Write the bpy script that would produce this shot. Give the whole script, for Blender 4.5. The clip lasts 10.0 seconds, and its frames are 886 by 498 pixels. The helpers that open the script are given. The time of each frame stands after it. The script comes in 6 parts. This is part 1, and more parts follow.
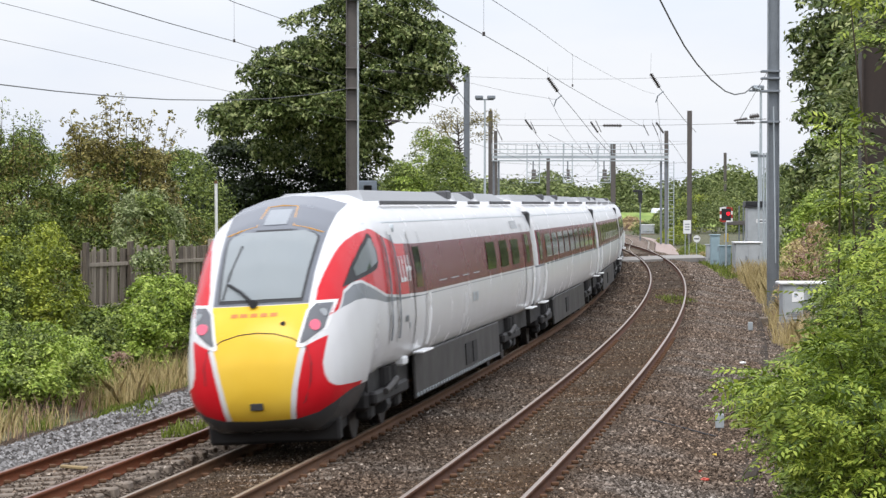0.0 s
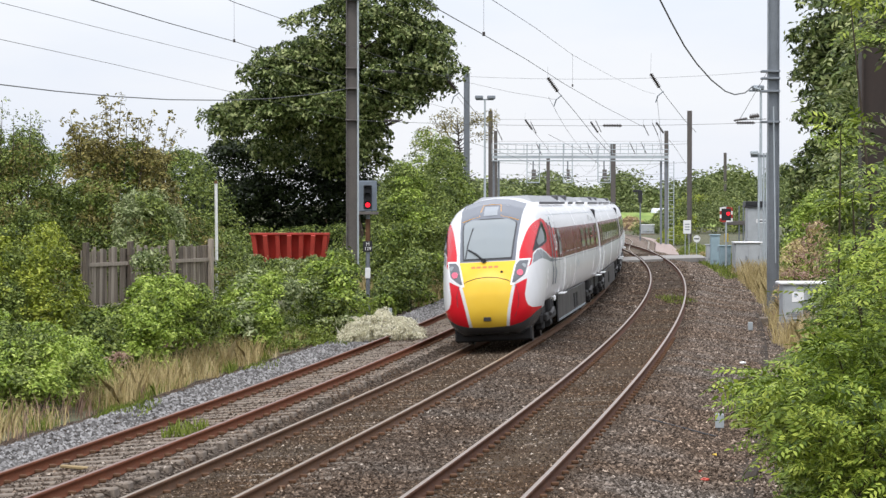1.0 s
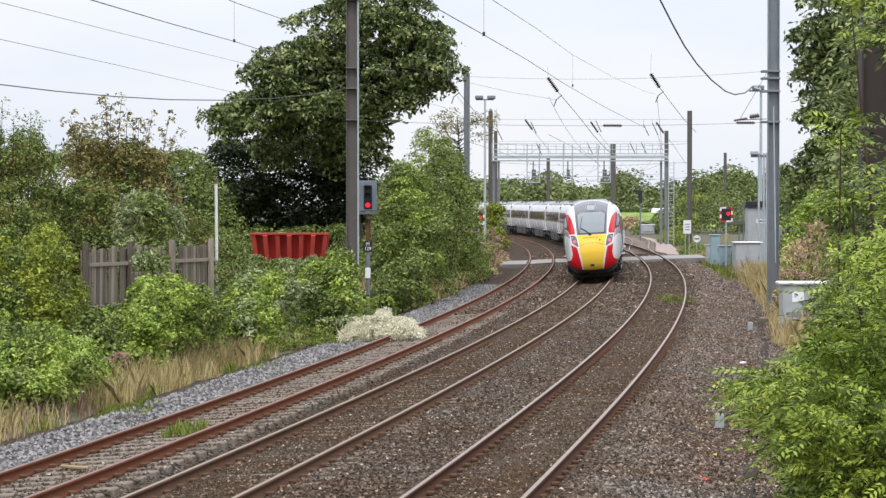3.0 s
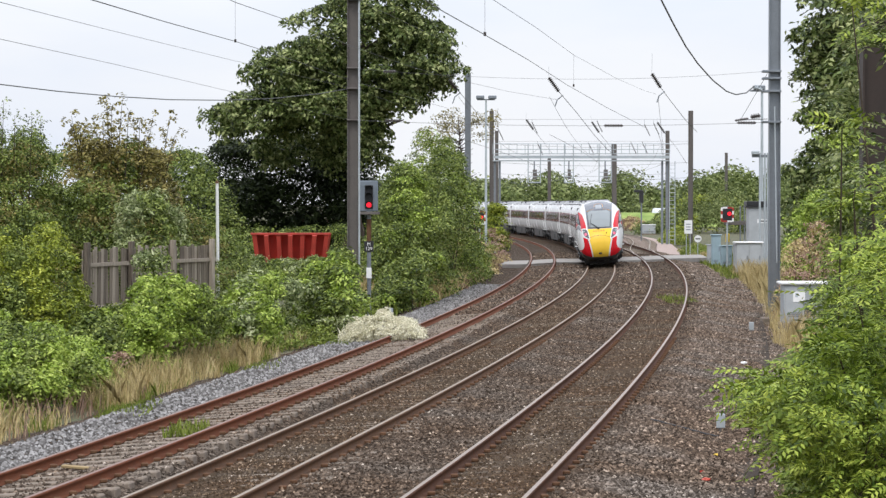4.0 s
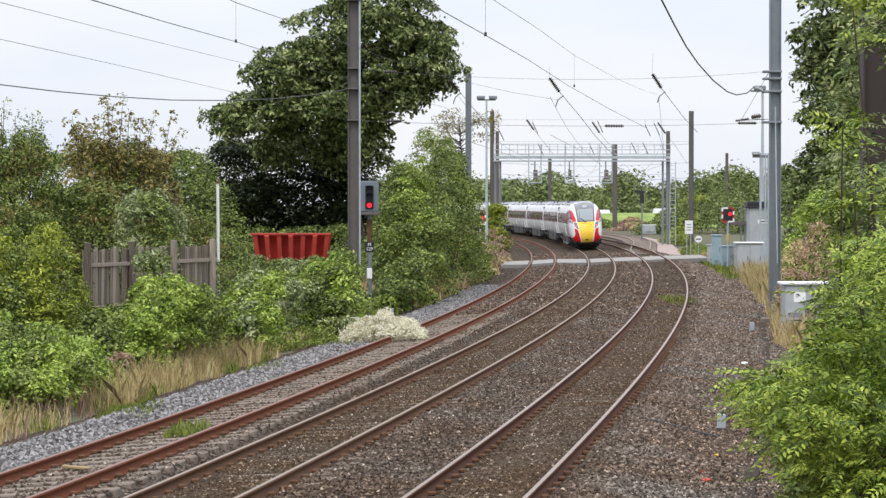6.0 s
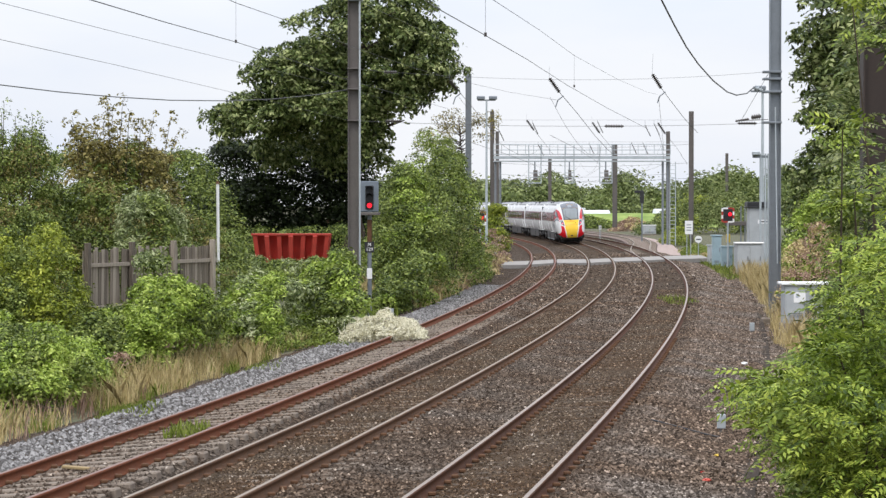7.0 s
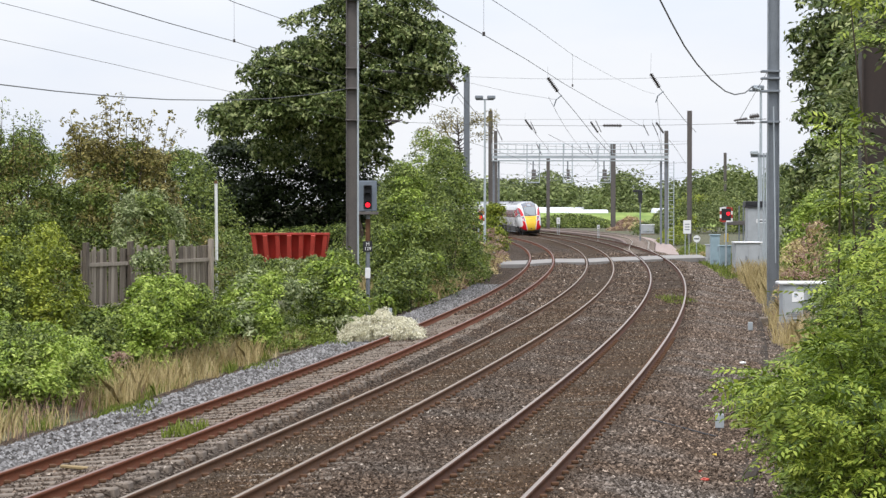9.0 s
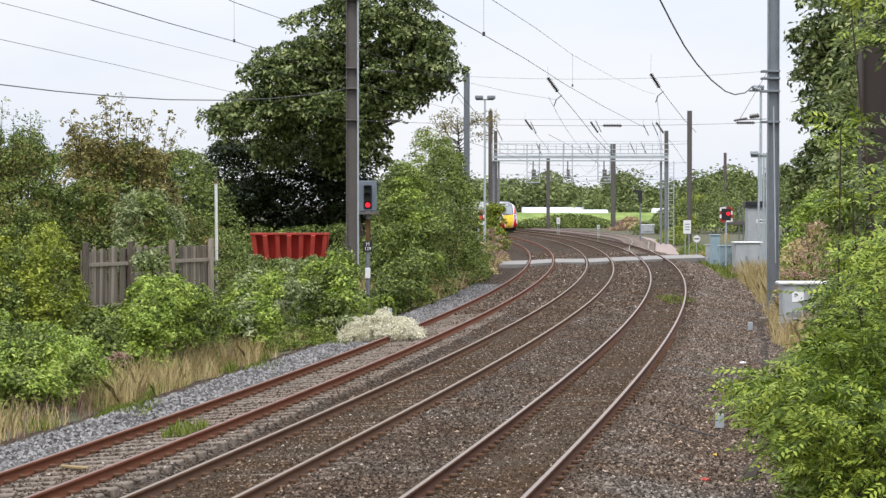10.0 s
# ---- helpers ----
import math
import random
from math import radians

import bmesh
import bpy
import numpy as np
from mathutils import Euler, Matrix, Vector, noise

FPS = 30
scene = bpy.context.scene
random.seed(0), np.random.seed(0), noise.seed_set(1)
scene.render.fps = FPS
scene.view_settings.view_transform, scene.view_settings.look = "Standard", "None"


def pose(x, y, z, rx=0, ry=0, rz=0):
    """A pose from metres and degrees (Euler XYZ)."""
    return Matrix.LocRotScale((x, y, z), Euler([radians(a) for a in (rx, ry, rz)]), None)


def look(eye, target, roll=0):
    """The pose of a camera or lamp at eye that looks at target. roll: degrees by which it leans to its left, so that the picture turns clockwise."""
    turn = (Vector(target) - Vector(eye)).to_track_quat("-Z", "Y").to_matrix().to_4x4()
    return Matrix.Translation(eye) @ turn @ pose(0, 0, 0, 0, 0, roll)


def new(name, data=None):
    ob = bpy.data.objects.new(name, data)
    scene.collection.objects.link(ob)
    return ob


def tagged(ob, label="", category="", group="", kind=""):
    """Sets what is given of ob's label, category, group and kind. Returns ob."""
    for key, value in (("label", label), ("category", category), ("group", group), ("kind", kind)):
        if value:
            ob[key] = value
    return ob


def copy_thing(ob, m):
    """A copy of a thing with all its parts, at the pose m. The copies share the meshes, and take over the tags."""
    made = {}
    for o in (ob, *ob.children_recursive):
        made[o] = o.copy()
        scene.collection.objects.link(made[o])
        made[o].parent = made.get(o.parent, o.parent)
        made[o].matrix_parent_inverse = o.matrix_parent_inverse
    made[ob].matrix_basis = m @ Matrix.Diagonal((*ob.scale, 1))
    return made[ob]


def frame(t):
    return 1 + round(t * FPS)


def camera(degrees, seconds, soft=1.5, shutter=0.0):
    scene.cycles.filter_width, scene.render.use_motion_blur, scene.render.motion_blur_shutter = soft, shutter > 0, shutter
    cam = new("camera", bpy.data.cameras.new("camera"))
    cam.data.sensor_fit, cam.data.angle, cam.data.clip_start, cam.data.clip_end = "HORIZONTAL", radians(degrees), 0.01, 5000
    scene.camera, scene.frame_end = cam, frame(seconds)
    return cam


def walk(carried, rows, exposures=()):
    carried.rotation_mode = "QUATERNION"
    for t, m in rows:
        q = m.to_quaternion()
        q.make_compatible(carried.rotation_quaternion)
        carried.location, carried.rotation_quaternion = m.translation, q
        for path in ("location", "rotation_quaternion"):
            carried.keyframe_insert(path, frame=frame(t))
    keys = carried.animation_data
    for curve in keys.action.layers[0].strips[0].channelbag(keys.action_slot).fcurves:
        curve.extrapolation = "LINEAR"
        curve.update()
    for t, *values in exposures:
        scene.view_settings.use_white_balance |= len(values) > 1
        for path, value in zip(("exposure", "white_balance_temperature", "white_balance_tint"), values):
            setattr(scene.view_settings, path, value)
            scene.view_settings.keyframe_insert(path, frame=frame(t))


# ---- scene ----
# Camera: long lens on a high stand beside a three-track curve; it drifts by a few hundredths of a degree.
cam = camera(19.55, 10.0, soft=1.4, shutter=0.25)
PAN = ((0, 0, 0), (2.7, 0, 0), (3.3, 0.5, 0), (4.0, 2, 0), (4.5, 3, 0), (5.7, 3, 0.3), (6.8, 3, 1), (7.5, 3, 1),
       (8.0, 2, 1), (8.5, 1.5, 0), (9.0, 0, 0), (10.0, 0, 0))
walk(cam, [(t, pose(0, 0, 3.55, 88.98 + dy * 0.0126, 0, dx * 0.0126)) for t, dx, dy in PAN],
     exposures=((0, 0.05, 6500, 10), (10, 0.05, 6500, 10)))

# ---- light: overcast sky with a weak, wide sun ----
world = bpy.data.worlds.new("sky")
scene.world = world
world.use_nodes = True
wt = world.node_tree
wt.nodes.clear()
w_out = wt.nodes.new("ShaderNodeOutputWorld")
w_bg = wt.nodes.new("ShaderNodeBackground")
w_sky = wt.nodes.new("ShaderNodeTexSky")
w_sky.sky_type = "NISHITA"
w_sky.sun_disc = False
w_sky.sun_elevation, w_sky.sun_rotation = radians(50), radians(200)
w_dim = wt.nodes.new("ShaderNodeVectorMath")
w_dim.operation = "SCALE"
w_dim.inputs["Scale"].default_value = 0.11
w_co = wt.nodes.new("ShaderNodeTexCoord")
w_map = wt.nodes.new("ShaderNodeMapping")
w_map.inputs["Scale"].default_value = (3, 3, 11)
w_noise = wt.nodes.new("ShaderNodeTexNoise")
w_noise.inputs["Scale"].default_value = 1.6
w_noise.inputs["Detail"].default_value = 6
w_ramp = wt.nodes.new("ShaderNodeValToRGB")
w_ramp.color_ramp.elements[0].position, w_ramp.color_ramp.elements[0].color = 0.32, (0.785, 0.845, 0.98, 1)
w_ramp.color_ramp.elements[1].position, w_ramp.color_ramp.elements[1].color = 0.62, (0.92, 0.94, 1.0, 1)
w_mix = wt.nodes.new("ShaderNodeMix")
w_mix.data_type = "RGBA"
w_mix.inputs["Factor"].default_value = 0.9
wt.links.new(w_sky.outputs[0], w_dim.inputs[0])
wt.links.new(w_co.outputs["Generated"], w_map.inputs[0])
wt.links.new(w_map.outputs[0], w_noise.inputs["Vector"])
wt.links.new(w_noise.outputs["Fac"], w_ramp.inputs[0])
wt.links.new(w_dim.outputs[0], w_mix.inputs[6])
wt.links.new(w_ramp.outputs[0], w_mix.inputs[7])
wt.links.new(w_mix.outputs[2], w_bg.inputs[0])
w_sep = wt.nodes.new("ShaderNodeSeparateXYZ")
wt.links.new(w_co.outputs["Generated"], w_sep.inputs[0])
w_up = wt.nodes.new("ShaderNodeMapRange")  # an overcast sky grows brighter towards the zenith
w_up.inputs["From Min"].default_value, w_up.inputs["From Max"].default_value = 0.06, 1.0
w_up.inputs["To Min"].default_value, w_up.inputs["To Max"].default_value = 1.0, 2.6
wt.links.new(w_sep.outputs[2], w_up.inputs[0])
wt.links.new(w_up.outputs[0], w_bg.inputs[1])
wt.links.new(w_bg.outputs[0], w_out.inputs[0])
sun = new("sun", bpy.data.lights.new("sun", "SUN"))
sun.data.energy, sun.data.angle, sun.data.color = 1.4, radians(20), (1.0, 0.95, 0.88)
sun.matrix_basis = look((0, 0, 60), (12, 38, 0))


# ---- materials ----
class Nodes:
    """A small writer of node materials."""

    def __init__(self, name):
        self.mat = bpy.data.materials.new(name)
        self.mat.use_nodes = True
        self.t = self.mat.node_tree
        self.b = self.t.nodes["Principled BSDF"]

    def add(self, kind, **values):
        n = self.t.nodes.new(kind)
        for k, v in values.items():
            n.inputs[k.replace("_", " ")].default_value = v
        return n

    def link(self, a, b):
        self.t.links.new(a, b)

    def put(self, socket, value):
        if isinstance(value, (int, float, tuple)):
            socket.default_value = value
        else:
            self.link(value, socket)

    def math(self, op, a, b=0.0, c=0.0):
        n = self.t.nodes.new("ShaderNodeMath")
        n.operation = op
        for s, v in zip(n.inputs, (a, b, c)):
            self.put(s, v)
        return n.outputs[0]

    def coord(self, which="Object"):
        return self.t.nodes.new("ShaderNodeTexCoord").outputs[which]

    def noise(self, scale, detail=4, vector=None, rough=0.55):
        n = self.add("ShaderNodeTexNoise", Scale=scale, Detail=detail, Roughness=rough)
        self.link(vector if vector is not None else self.coord(), n.inputs["Vector"])
        return n.outputs["Fac"]

    def ramp(self, fac, *stops):
        n = self.t.nodes.new("ShaderNodeValToRGB")
        e = n.color_ramp.elements
        while len(e) < len(stops):
            e.new(0.5)
        for el, (p, c) in zip(e, stops):
            el.position = p
            el.color = (*c, 1) if isinstance(c, tuple) else (c, c, c, 1)
        self.link(fac, n.inputs[0])
        return n.outputs[0]

    def mix(self, fac, a, b, mode="MIX"):
        n = self.t.nodes.new("ShaderNodeMix")
        n.data_type, n.blend_type = "RGBA", mode
        for s, v in ((n.inputs[0], fac), (n.inputs[6], a), (n.inputs[7], b)):
            self.put(s, (*v, 1) if isinstance(v, tuple) and len(v) == 3 else v)
        return n.outputs[2]

    def bump(self, height, strength=0.4, distance=0.02):
        n = self.add("ShaderNodeBump", Strength=strength, Distance=distance)
        self.link(height, n.inputs["Height"])
        self.link(n.outputs[0], self.b.inputs["Normal"])

    def done(self, colour=None, rough=None, metal=None, **more):
        for key, v in (("Base Color", colour), ("Roughness", rough), ("Metallic", metal), *((k.replace("_", " "), v) for k, v in more.items())):
            if v is not None:
                self.put(self.b.inputs[key], (*v, 1) if isinstance(v, tuple) and len(v) == 3 else v)
        return self.mat


def plain(name, colour, rough=0.5, metal=0.0, vary=0.12, scale=3.0, bump=0.0):
    """Paint, plastic or metal with blotches at two scales and uneven gloss."""
    m = Nodes(name)
    big, fine = m.noise(scale, 5), m.noise(scale * 14, 3)
    k = m.math("ADD", m.math("MULTIPLY", big, 0.65), m.math("MULTIPLY", fine, 0.35))
    dark = tuple(c * (1 - vary) for c in colour)
    light = tuple(min(1, c * (1 + vary)) for c in colour)
    if bump:
        m.bump(fine, bump, 0.01)
    return m.done(m.ramp(k, (0.3, dark), (0.7, light)), m.ramp(big, (0.3, max(0.02, rough - 0.08)), (0.7, min(1, rough + 0.1))), metal, Specular_IOR_Level=0.12 if rough > 0.72 else 0.5)


def leaf(name, dark, mid, light, rough=0.5, patch=0.25):
    """Leaves: each island its own green, with patches over the whole plant that imitate lit and shaded clumps."""
    m = Nodes(name)
    g = m.t.nodes.new("ShaderNodeNewGeometry")
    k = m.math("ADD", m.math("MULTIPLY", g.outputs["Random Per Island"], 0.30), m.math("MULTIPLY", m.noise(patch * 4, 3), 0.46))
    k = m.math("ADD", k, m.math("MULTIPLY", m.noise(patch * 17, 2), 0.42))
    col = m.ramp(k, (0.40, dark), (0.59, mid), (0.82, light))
    m.done(col, max(rough, 0.5), 0.0, Specular_IOR_Level=0.22)
    tr = m.add("ShaderNodeBsdfTranslucent")
    m.link(col, tr.inputs[0])
    mx = m.t.nodes.new("ShaderNodeMixShader")
    mx.inputs[0].default_value = 0.2
    m.link(m.b.outputs[0], mx.inputs[1])
    m.link(tr.outputs[0], mx.inputs[2])
    m.link(mx.outputs[0], m.t.nodes["Material Output"].inputs[0])
    return m.mat


def ballast_material():
    m = Nodes("ballast")
    co = m.coord()
    v = m.add("ShaderNodeTexVoronoi", Scale=23.0)
    m.link(co, v.inputs["Vector"])
    ve = m.add("ShaderNodeTexVoronoi", Scale=23.0)
    ve.feature = "DISTANCE_TO_EDGE"
    m.link(co, ve.inputs["Vector"])
    sep = m.t.nodes.new("ShaderNodeSeparateColor")
    m.link(v.outputs["Color"], sep.inputs[0])
    stone = m.ramp(sep.outputs[0], (0.0, (0.024, 0.017, 0.012)), (0.45, (0.088, 0.070, 0.055)), (0.8, (0.15, 0.124, 0.102)), (1.0, (0.27, 0.235, 0.20)))
    trod = m.t.nodes.new("ShaderNodeAttribute")
    trod.attribute_name = "trodden"
    grit = m.noise(60, 3)
    fine = m.ramp(grit, (0.3, (0.024, 0.017, 0.011)), (0.5, (0.070, 0.052, 0.035)), (0.66, (0.12, 0.094, 0.068)), (0.8, (0.23, 0.19, 0.15)))
    wear = m.math("MULTIPLY", trod.outputs["Fac"], m.ramp(m.noise(1.1, 4), (0.3, 0.55), (0.6, 1.0)))
    stone = m.mix(wear, stone, fine)
    stain = m.ramp(m.noise(0.35, 5), (0.4, (0.94, 0.80, 0.68)), (0.62, (1.04, 1.0, 0.96)))
    col = m.mix(1.0, stone, stain, "MULTIPLY")
    gap = m.mix(wear, m.ramp(ve.outputs["Distance"], (0.0, 0.25), (0.12, 1.0)), (0.9, 0.9, 0.9))
    col = m.mix(1.0, col, gap, "MULTIPLY")
    h = m.math("ADD", m.math("MULTIPLY", sep.outputs[1], 0.6), m.math("MULTIPLY", gap, 0.6))
    m.bump(h, 1.0, 0.05)
    return m.done(col, 0.95, Specular_IOR_Level=0.06)


def earth_material():
    m = Nodes("verge_earth")
    n = m.noise(0.6, 6)
    f = m.noise(9, 5)
    col = m.mix(m.ramp(f, (0.35, 0.0), (0.65, 1.0)), (0.055, 0.05, 0.03), m.ramp(n, (0.35, (0.05, 0.085, 0.022)), (0.65, (0.16, 0.13, 0.065))))
    m.bump(f, 0.8, 0.08)
    return m.done(col, 0.95)


BALLAST, EARTH = ballast_material(), earth_material()
RUST = plain("rusty_steel", (0.13, 0.070, 0.040), 0.75, 0.2, 0.35, 6, 0.3)
RUST_DARK = plain("dark_rusty_steel", (0.105, 0.048, 0.028), 0.75, 0.1, 0.35, 6, 0.3)
RUST_RED = plain("red_rusty_steel", (0.165, 0.060, 0.030), 0.8, 0.1, 0.3, 6, 0.3)
RAIL_TOP = plain("worn_rail_head", (0.28, 0.215, 0.165), 0.40, 0.7, 0.12, 4)
RAIL_MID = plain("tan_rail_head", (0.25, 0.19, 0.135), 0.45, 0.6, 0.15, 4)
RAIL_DULL = plain("dull_rail_head", (0.20, 0.12, 0.095), 0.6, 0.4, 0.2, 4)
SLEEPER = plain("weathered_concrete", (0.20, 0.165, 0.132), 0.9, 0, 0.3, 5, 0.4)
STEEL = plain("galvanised_steel", (0.22, 0.24, 0.26), 0.5, 0.6, 0.2, 2)
STEEL_BROWN = plain("weathered_mast_steel", (0.14, 0.125, 0.115), 0.7, 0.3, 0.25, 2)
STEEL_PALE = plain("pale_galvanised_steel", (0.42, 0.46, 0.48), 0.5, 0.3, 0.15, 2)
WIRE = plain("overhead_wire", (0.10, 0.10, 0.10), 0.6, 0.5, 0.2, 8)
INSUL = plain("brown_insulator", (0.045, 0.035, 0.03), 0.35, 0, 0.2, 8)
CABINET = plain("grey_cabinet_paint", (0.38, 0.40, 0.41), 0.55, 0, 0.15, 2, 0.05)
WHITE = plain("white_paint", (0.78, 0.78, 0.77), 0.45, 0, 0.08, 2)
BLACK = plain("black_paint", (0.018, 0.018, 0.02), 0.5, 0, 0.3, 3)
SKIP_RED = plain("red_skip_paint", (0.36, 0.035, 0.022), 0.55, 0, 0.3, 2, 0.1)


def wood_material():
    """Silvered boards, each of its own tone, with grain up the board."""
    m = Nodes("grey_weathered_wood")
    mp = m.add("ShaderNodeMapping", Scale=(18.0, 18.0, 1.2))
    m.link(m.coord(), mp.inputs[0])
    grain = m.noise(2.0, 5, mp.outputs[0])
    tone = m.t.nodes.new("ShaderNodeObjectInfo").outputs["Random"]
    k = m.math("ADD", m.math("MULTIPLY", grain, 0.7), m.math("MULTIPLY", tone, 0.45))
    m.bump(grain, 0.5, 0.01)
    return m.done(m.ramp(k, (0.3, (0.075, 0.058, 0.043)), (0.6, (0.20, 0.165, 0.125)), (0.9, (0.36, 0.31, 0.25))), 0.9)


WOOD = wood_material()
BARK = plain("bark", (0.07, 0.055, 0.042), 0.95, 0, 0.4, 6, 0.6)
ROADM = plain("crossing_deck", (0.27, 0.255, 0.235), 0.9, 0, 0.15, 3, 0.2)
# Near-black and pale ends put shaded gaps and lit tops into the leaf colour.
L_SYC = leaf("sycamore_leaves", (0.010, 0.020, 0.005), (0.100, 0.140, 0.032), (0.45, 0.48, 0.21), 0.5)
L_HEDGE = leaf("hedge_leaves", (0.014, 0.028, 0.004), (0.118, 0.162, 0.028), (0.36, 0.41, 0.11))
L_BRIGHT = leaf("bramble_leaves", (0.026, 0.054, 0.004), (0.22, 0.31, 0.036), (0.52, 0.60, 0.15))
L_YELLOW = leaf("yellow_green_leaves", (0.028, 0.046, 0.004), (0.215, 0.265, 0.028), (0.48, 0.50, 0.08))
L_RUSSET = leaf("russet_leaves", (0.034, 0.032, 0.007), (0.205, 0.178, 0.046), (0.44, 0.36, 0.14))
L_GREY = leaf("silvery_leaves", (0.028, 0.045, 0.010), (0.20, 0.25, 0.085), (0.56, 0.58, 0.34))
L_CREAM = leaf("cream_flowers", (0.42, 0.39, 0.24), (0.72, 0.68, 0.50), (0.86, 0.83, 0.69))
L_DRY = leaf("dry_grass", (0.22, 0.165, 0.06), (0.5, 0.39, 0.18), (0.72, 0.6, 0.34))
L_PINK = leaf("dead_willowherb", (0.16, 0.09, 0.06), (0.33, 0.21, 0.15), (0.46, 0.34, 0.25))
L_GRASS = leaf("verge_grass", (0.06, 0.085, 0.012), (0.16, 0.21, 0.03), (0.30, 0.34, 0.08))
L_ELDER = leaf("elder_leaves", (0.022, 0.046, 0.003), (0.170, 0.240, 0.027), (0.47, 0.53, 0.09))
L_SHADE = leaf("shade_dark_leaves", (0.005, 0.010, 0.002), (0.020, 0.031, 0.008), (0.05, 0.07, 0.020))
L_FAR = leaf("far_woods", (0.032, 0.050, 0.012), (0.135, 0.170, 0.052), (0.31, 0.345, 0.14), 0.7, 0.05)


# ---- mesh helpers ----
def quick_mesh(name, verts, faces, material):
    """A mesh from numpy arrays of vertices and equal-sided faces."""
    me = bpy.data.meshes.new(name)
    k = faces.shape[1]
    me.vertices.add(len(verts))
    me.vertices.foreach_set("co", np.asarray(verts, dtype=np.float32).ravel())
    me.loops.add(faces.size)
    me.loops.foreach_set("vertex_index", faces.astype(np.int32).ravel())
    me.polygons.add(len(faces))
    me.polygons.foreach_set("loop_start", np.arange(0, faces.size, k, dtype=np.int32))
    me.update(calc_edges=True)
    me.materials.append(material)
    return me


def finish(bm, name, materials, smooth=False):
    bmesh.ops.recalc_face_normals(bm, faces=bm.faces)
    me = bpy.data.meshes.new(name)
    if smooth:
        for f in bm.faces:
            f.smooth = True
    bm.to_mesh(me)
    bm.free()
    for m in materials if isinstance(materials, (list, tuple)) else [materials]:
        me.materials.append(m)
    return me


def part(name, bm, material, parent=None, label="", smooth=False):
    ob = new(name, finish(bm, name, material, smooth) if isinstance(bm, bmesh.types.BMesh) else bm)
    ob.parent = parent
    return tagged(ob, label) if label else ob


def empty(name, m=None):
    ob = new(name)
    ob.empty_display_size = 0.3
    if m is not None:
        ob.matrix_basis = m
    return ob


def box(bm, x0, y0, z0, x1, y1, z1, bevel=0.0, mat=0):
    r = bmesh.ops.create_cube(bm, size=1.0)
    for v in r["verts"]:
        v.co = Vector(((x0 + x1) / 2 + v.co.x * (x1 - x0), (y0 + y1) / 2 + v.co.y * (y1 - y0), (z0 + z1) / 2 + v.co.z * (z1 - z0)))
    fs = {f for v in r["verts"] for f in v.link_faces}
    for f in fs:
        f.material_index = mat
    if bevel:
        es = list({e for v in r["verts"] for e in v.link_edges})
        bmesh.ops.bevel(bm, geom=es, offset=bevel, segments=1, affect="EDGES")
    return bm


def boxed(*a, **k):
    return box(bmesh.new(), *a, **k)


def rod(bm, a, b, r, n=8, r2=None, mat=0):
    """A round bar from a to b."""
    a, b = Vector(a), Vector(b)
    d = b - a
    m = Matrix.Translation((a + b) / 2) @ d.to_track_quat("Z", "Y").to_matrix().to_4x4()
    res = bmesh.ops.create_cone(bm, cap_ends=True, segments=n, radius1=r, radius2=r if r2 is None else r2, depth=d.length, matrix=m)
    for f in {f for v in res["verts"] for f in v.link_faces}:
        f.material_index = mat
    return bm


def tube(points, r, n=6):
    """A bent bar along points."""
    bm = bmesh.new()
    rings = []
    pts = [Vector(p) for p in points]
    for i, p in enumerate(pts):
        d = (pts[min(i + 1, len(pts) - 1)] - pts[max(i - 1, 0)]).normalized()
        q = d.to_track_quat("Z", "Y")
        rr = r if isinstance(r, (int, float)) else r[i]
        rings.append([bm.verts.new(p + q @ Vector((math.cos(2 * math.pi * j / n) * rr, math.sin(2 * math.pi * j / n) * rr, 0))) for j in range(n)])
    for a, b in zip(rings, rings[1:]):
        for j in range(n):
            bm.faces.new((a[j], a[(j + 1) % n], b[(j + 1) % n], b[j]))
    bm.faces.new(rings[0][::-1])
    bm.faces.new(rings[-1])
    return bm


# ---- track alignment ----
# Centre lines X(Y), Y in hundreds of metres, then a circular arc from Y = 180 m.
LINE = {"A": (-10.4503, 16.8184, -4.3009, 0.1912, -0.0154), "B": (-8.0687, 16.597, -2.6095, -0.8113, 0.1851),
        "C": (-4.5376, 16.5343, -2.8638, -0.6029, 0.1545)}
CANT = {"A": 0.11, "B": 0.08, "C": 0.065}
RISE = {"A": 0.0, "B": 0.0, "C": 0.055}


def poly(c, y):
    return sum(a * (y / 100) ** i for i, a in enumerate(c))


def centre_line(k, bend=0.0008, start=-40.0, join=180.0, length=700.0):
    """Points every half metre along a track: x, y and heading."""
    c = LINE[k]
    slope = lambda y: sum(i * a * (y / 100) ** (i - 1) for i, a in enumerate(c) if i) / 100
    rows = []
    y = start
    while y < join:
        th = math.atan(slope(y))
        rows.append((poly(c, y), y, th))
        y += 0.5 * math.cos(th)
    x = poly(c, join)
    y = join
    th = math.atan(slope(join))
    while len(rows) < length * 2:
        rows.append((x, y, th))
        x += 0.5 * math.sin(th)
        y += 0.5 * math.cos(th)
        th -= 0.5 * bend
    return np.array(rows)


TRACK = {k: centre_line(k) for k in "ABC"}


def at(k, s):
    """Place and heading at s metres along track k."""
    t = TRACK[k]
    i = max(0.0, min(len(t) - 1.001, s * 2))
    j = int(i)
    return t[j] * (1 - (i - j)) + t[j + 1] * (i - j)


def across(k, y):
    """x of track k's centre line at that y, below the far arc."""
    return poly(LINE[k], y)


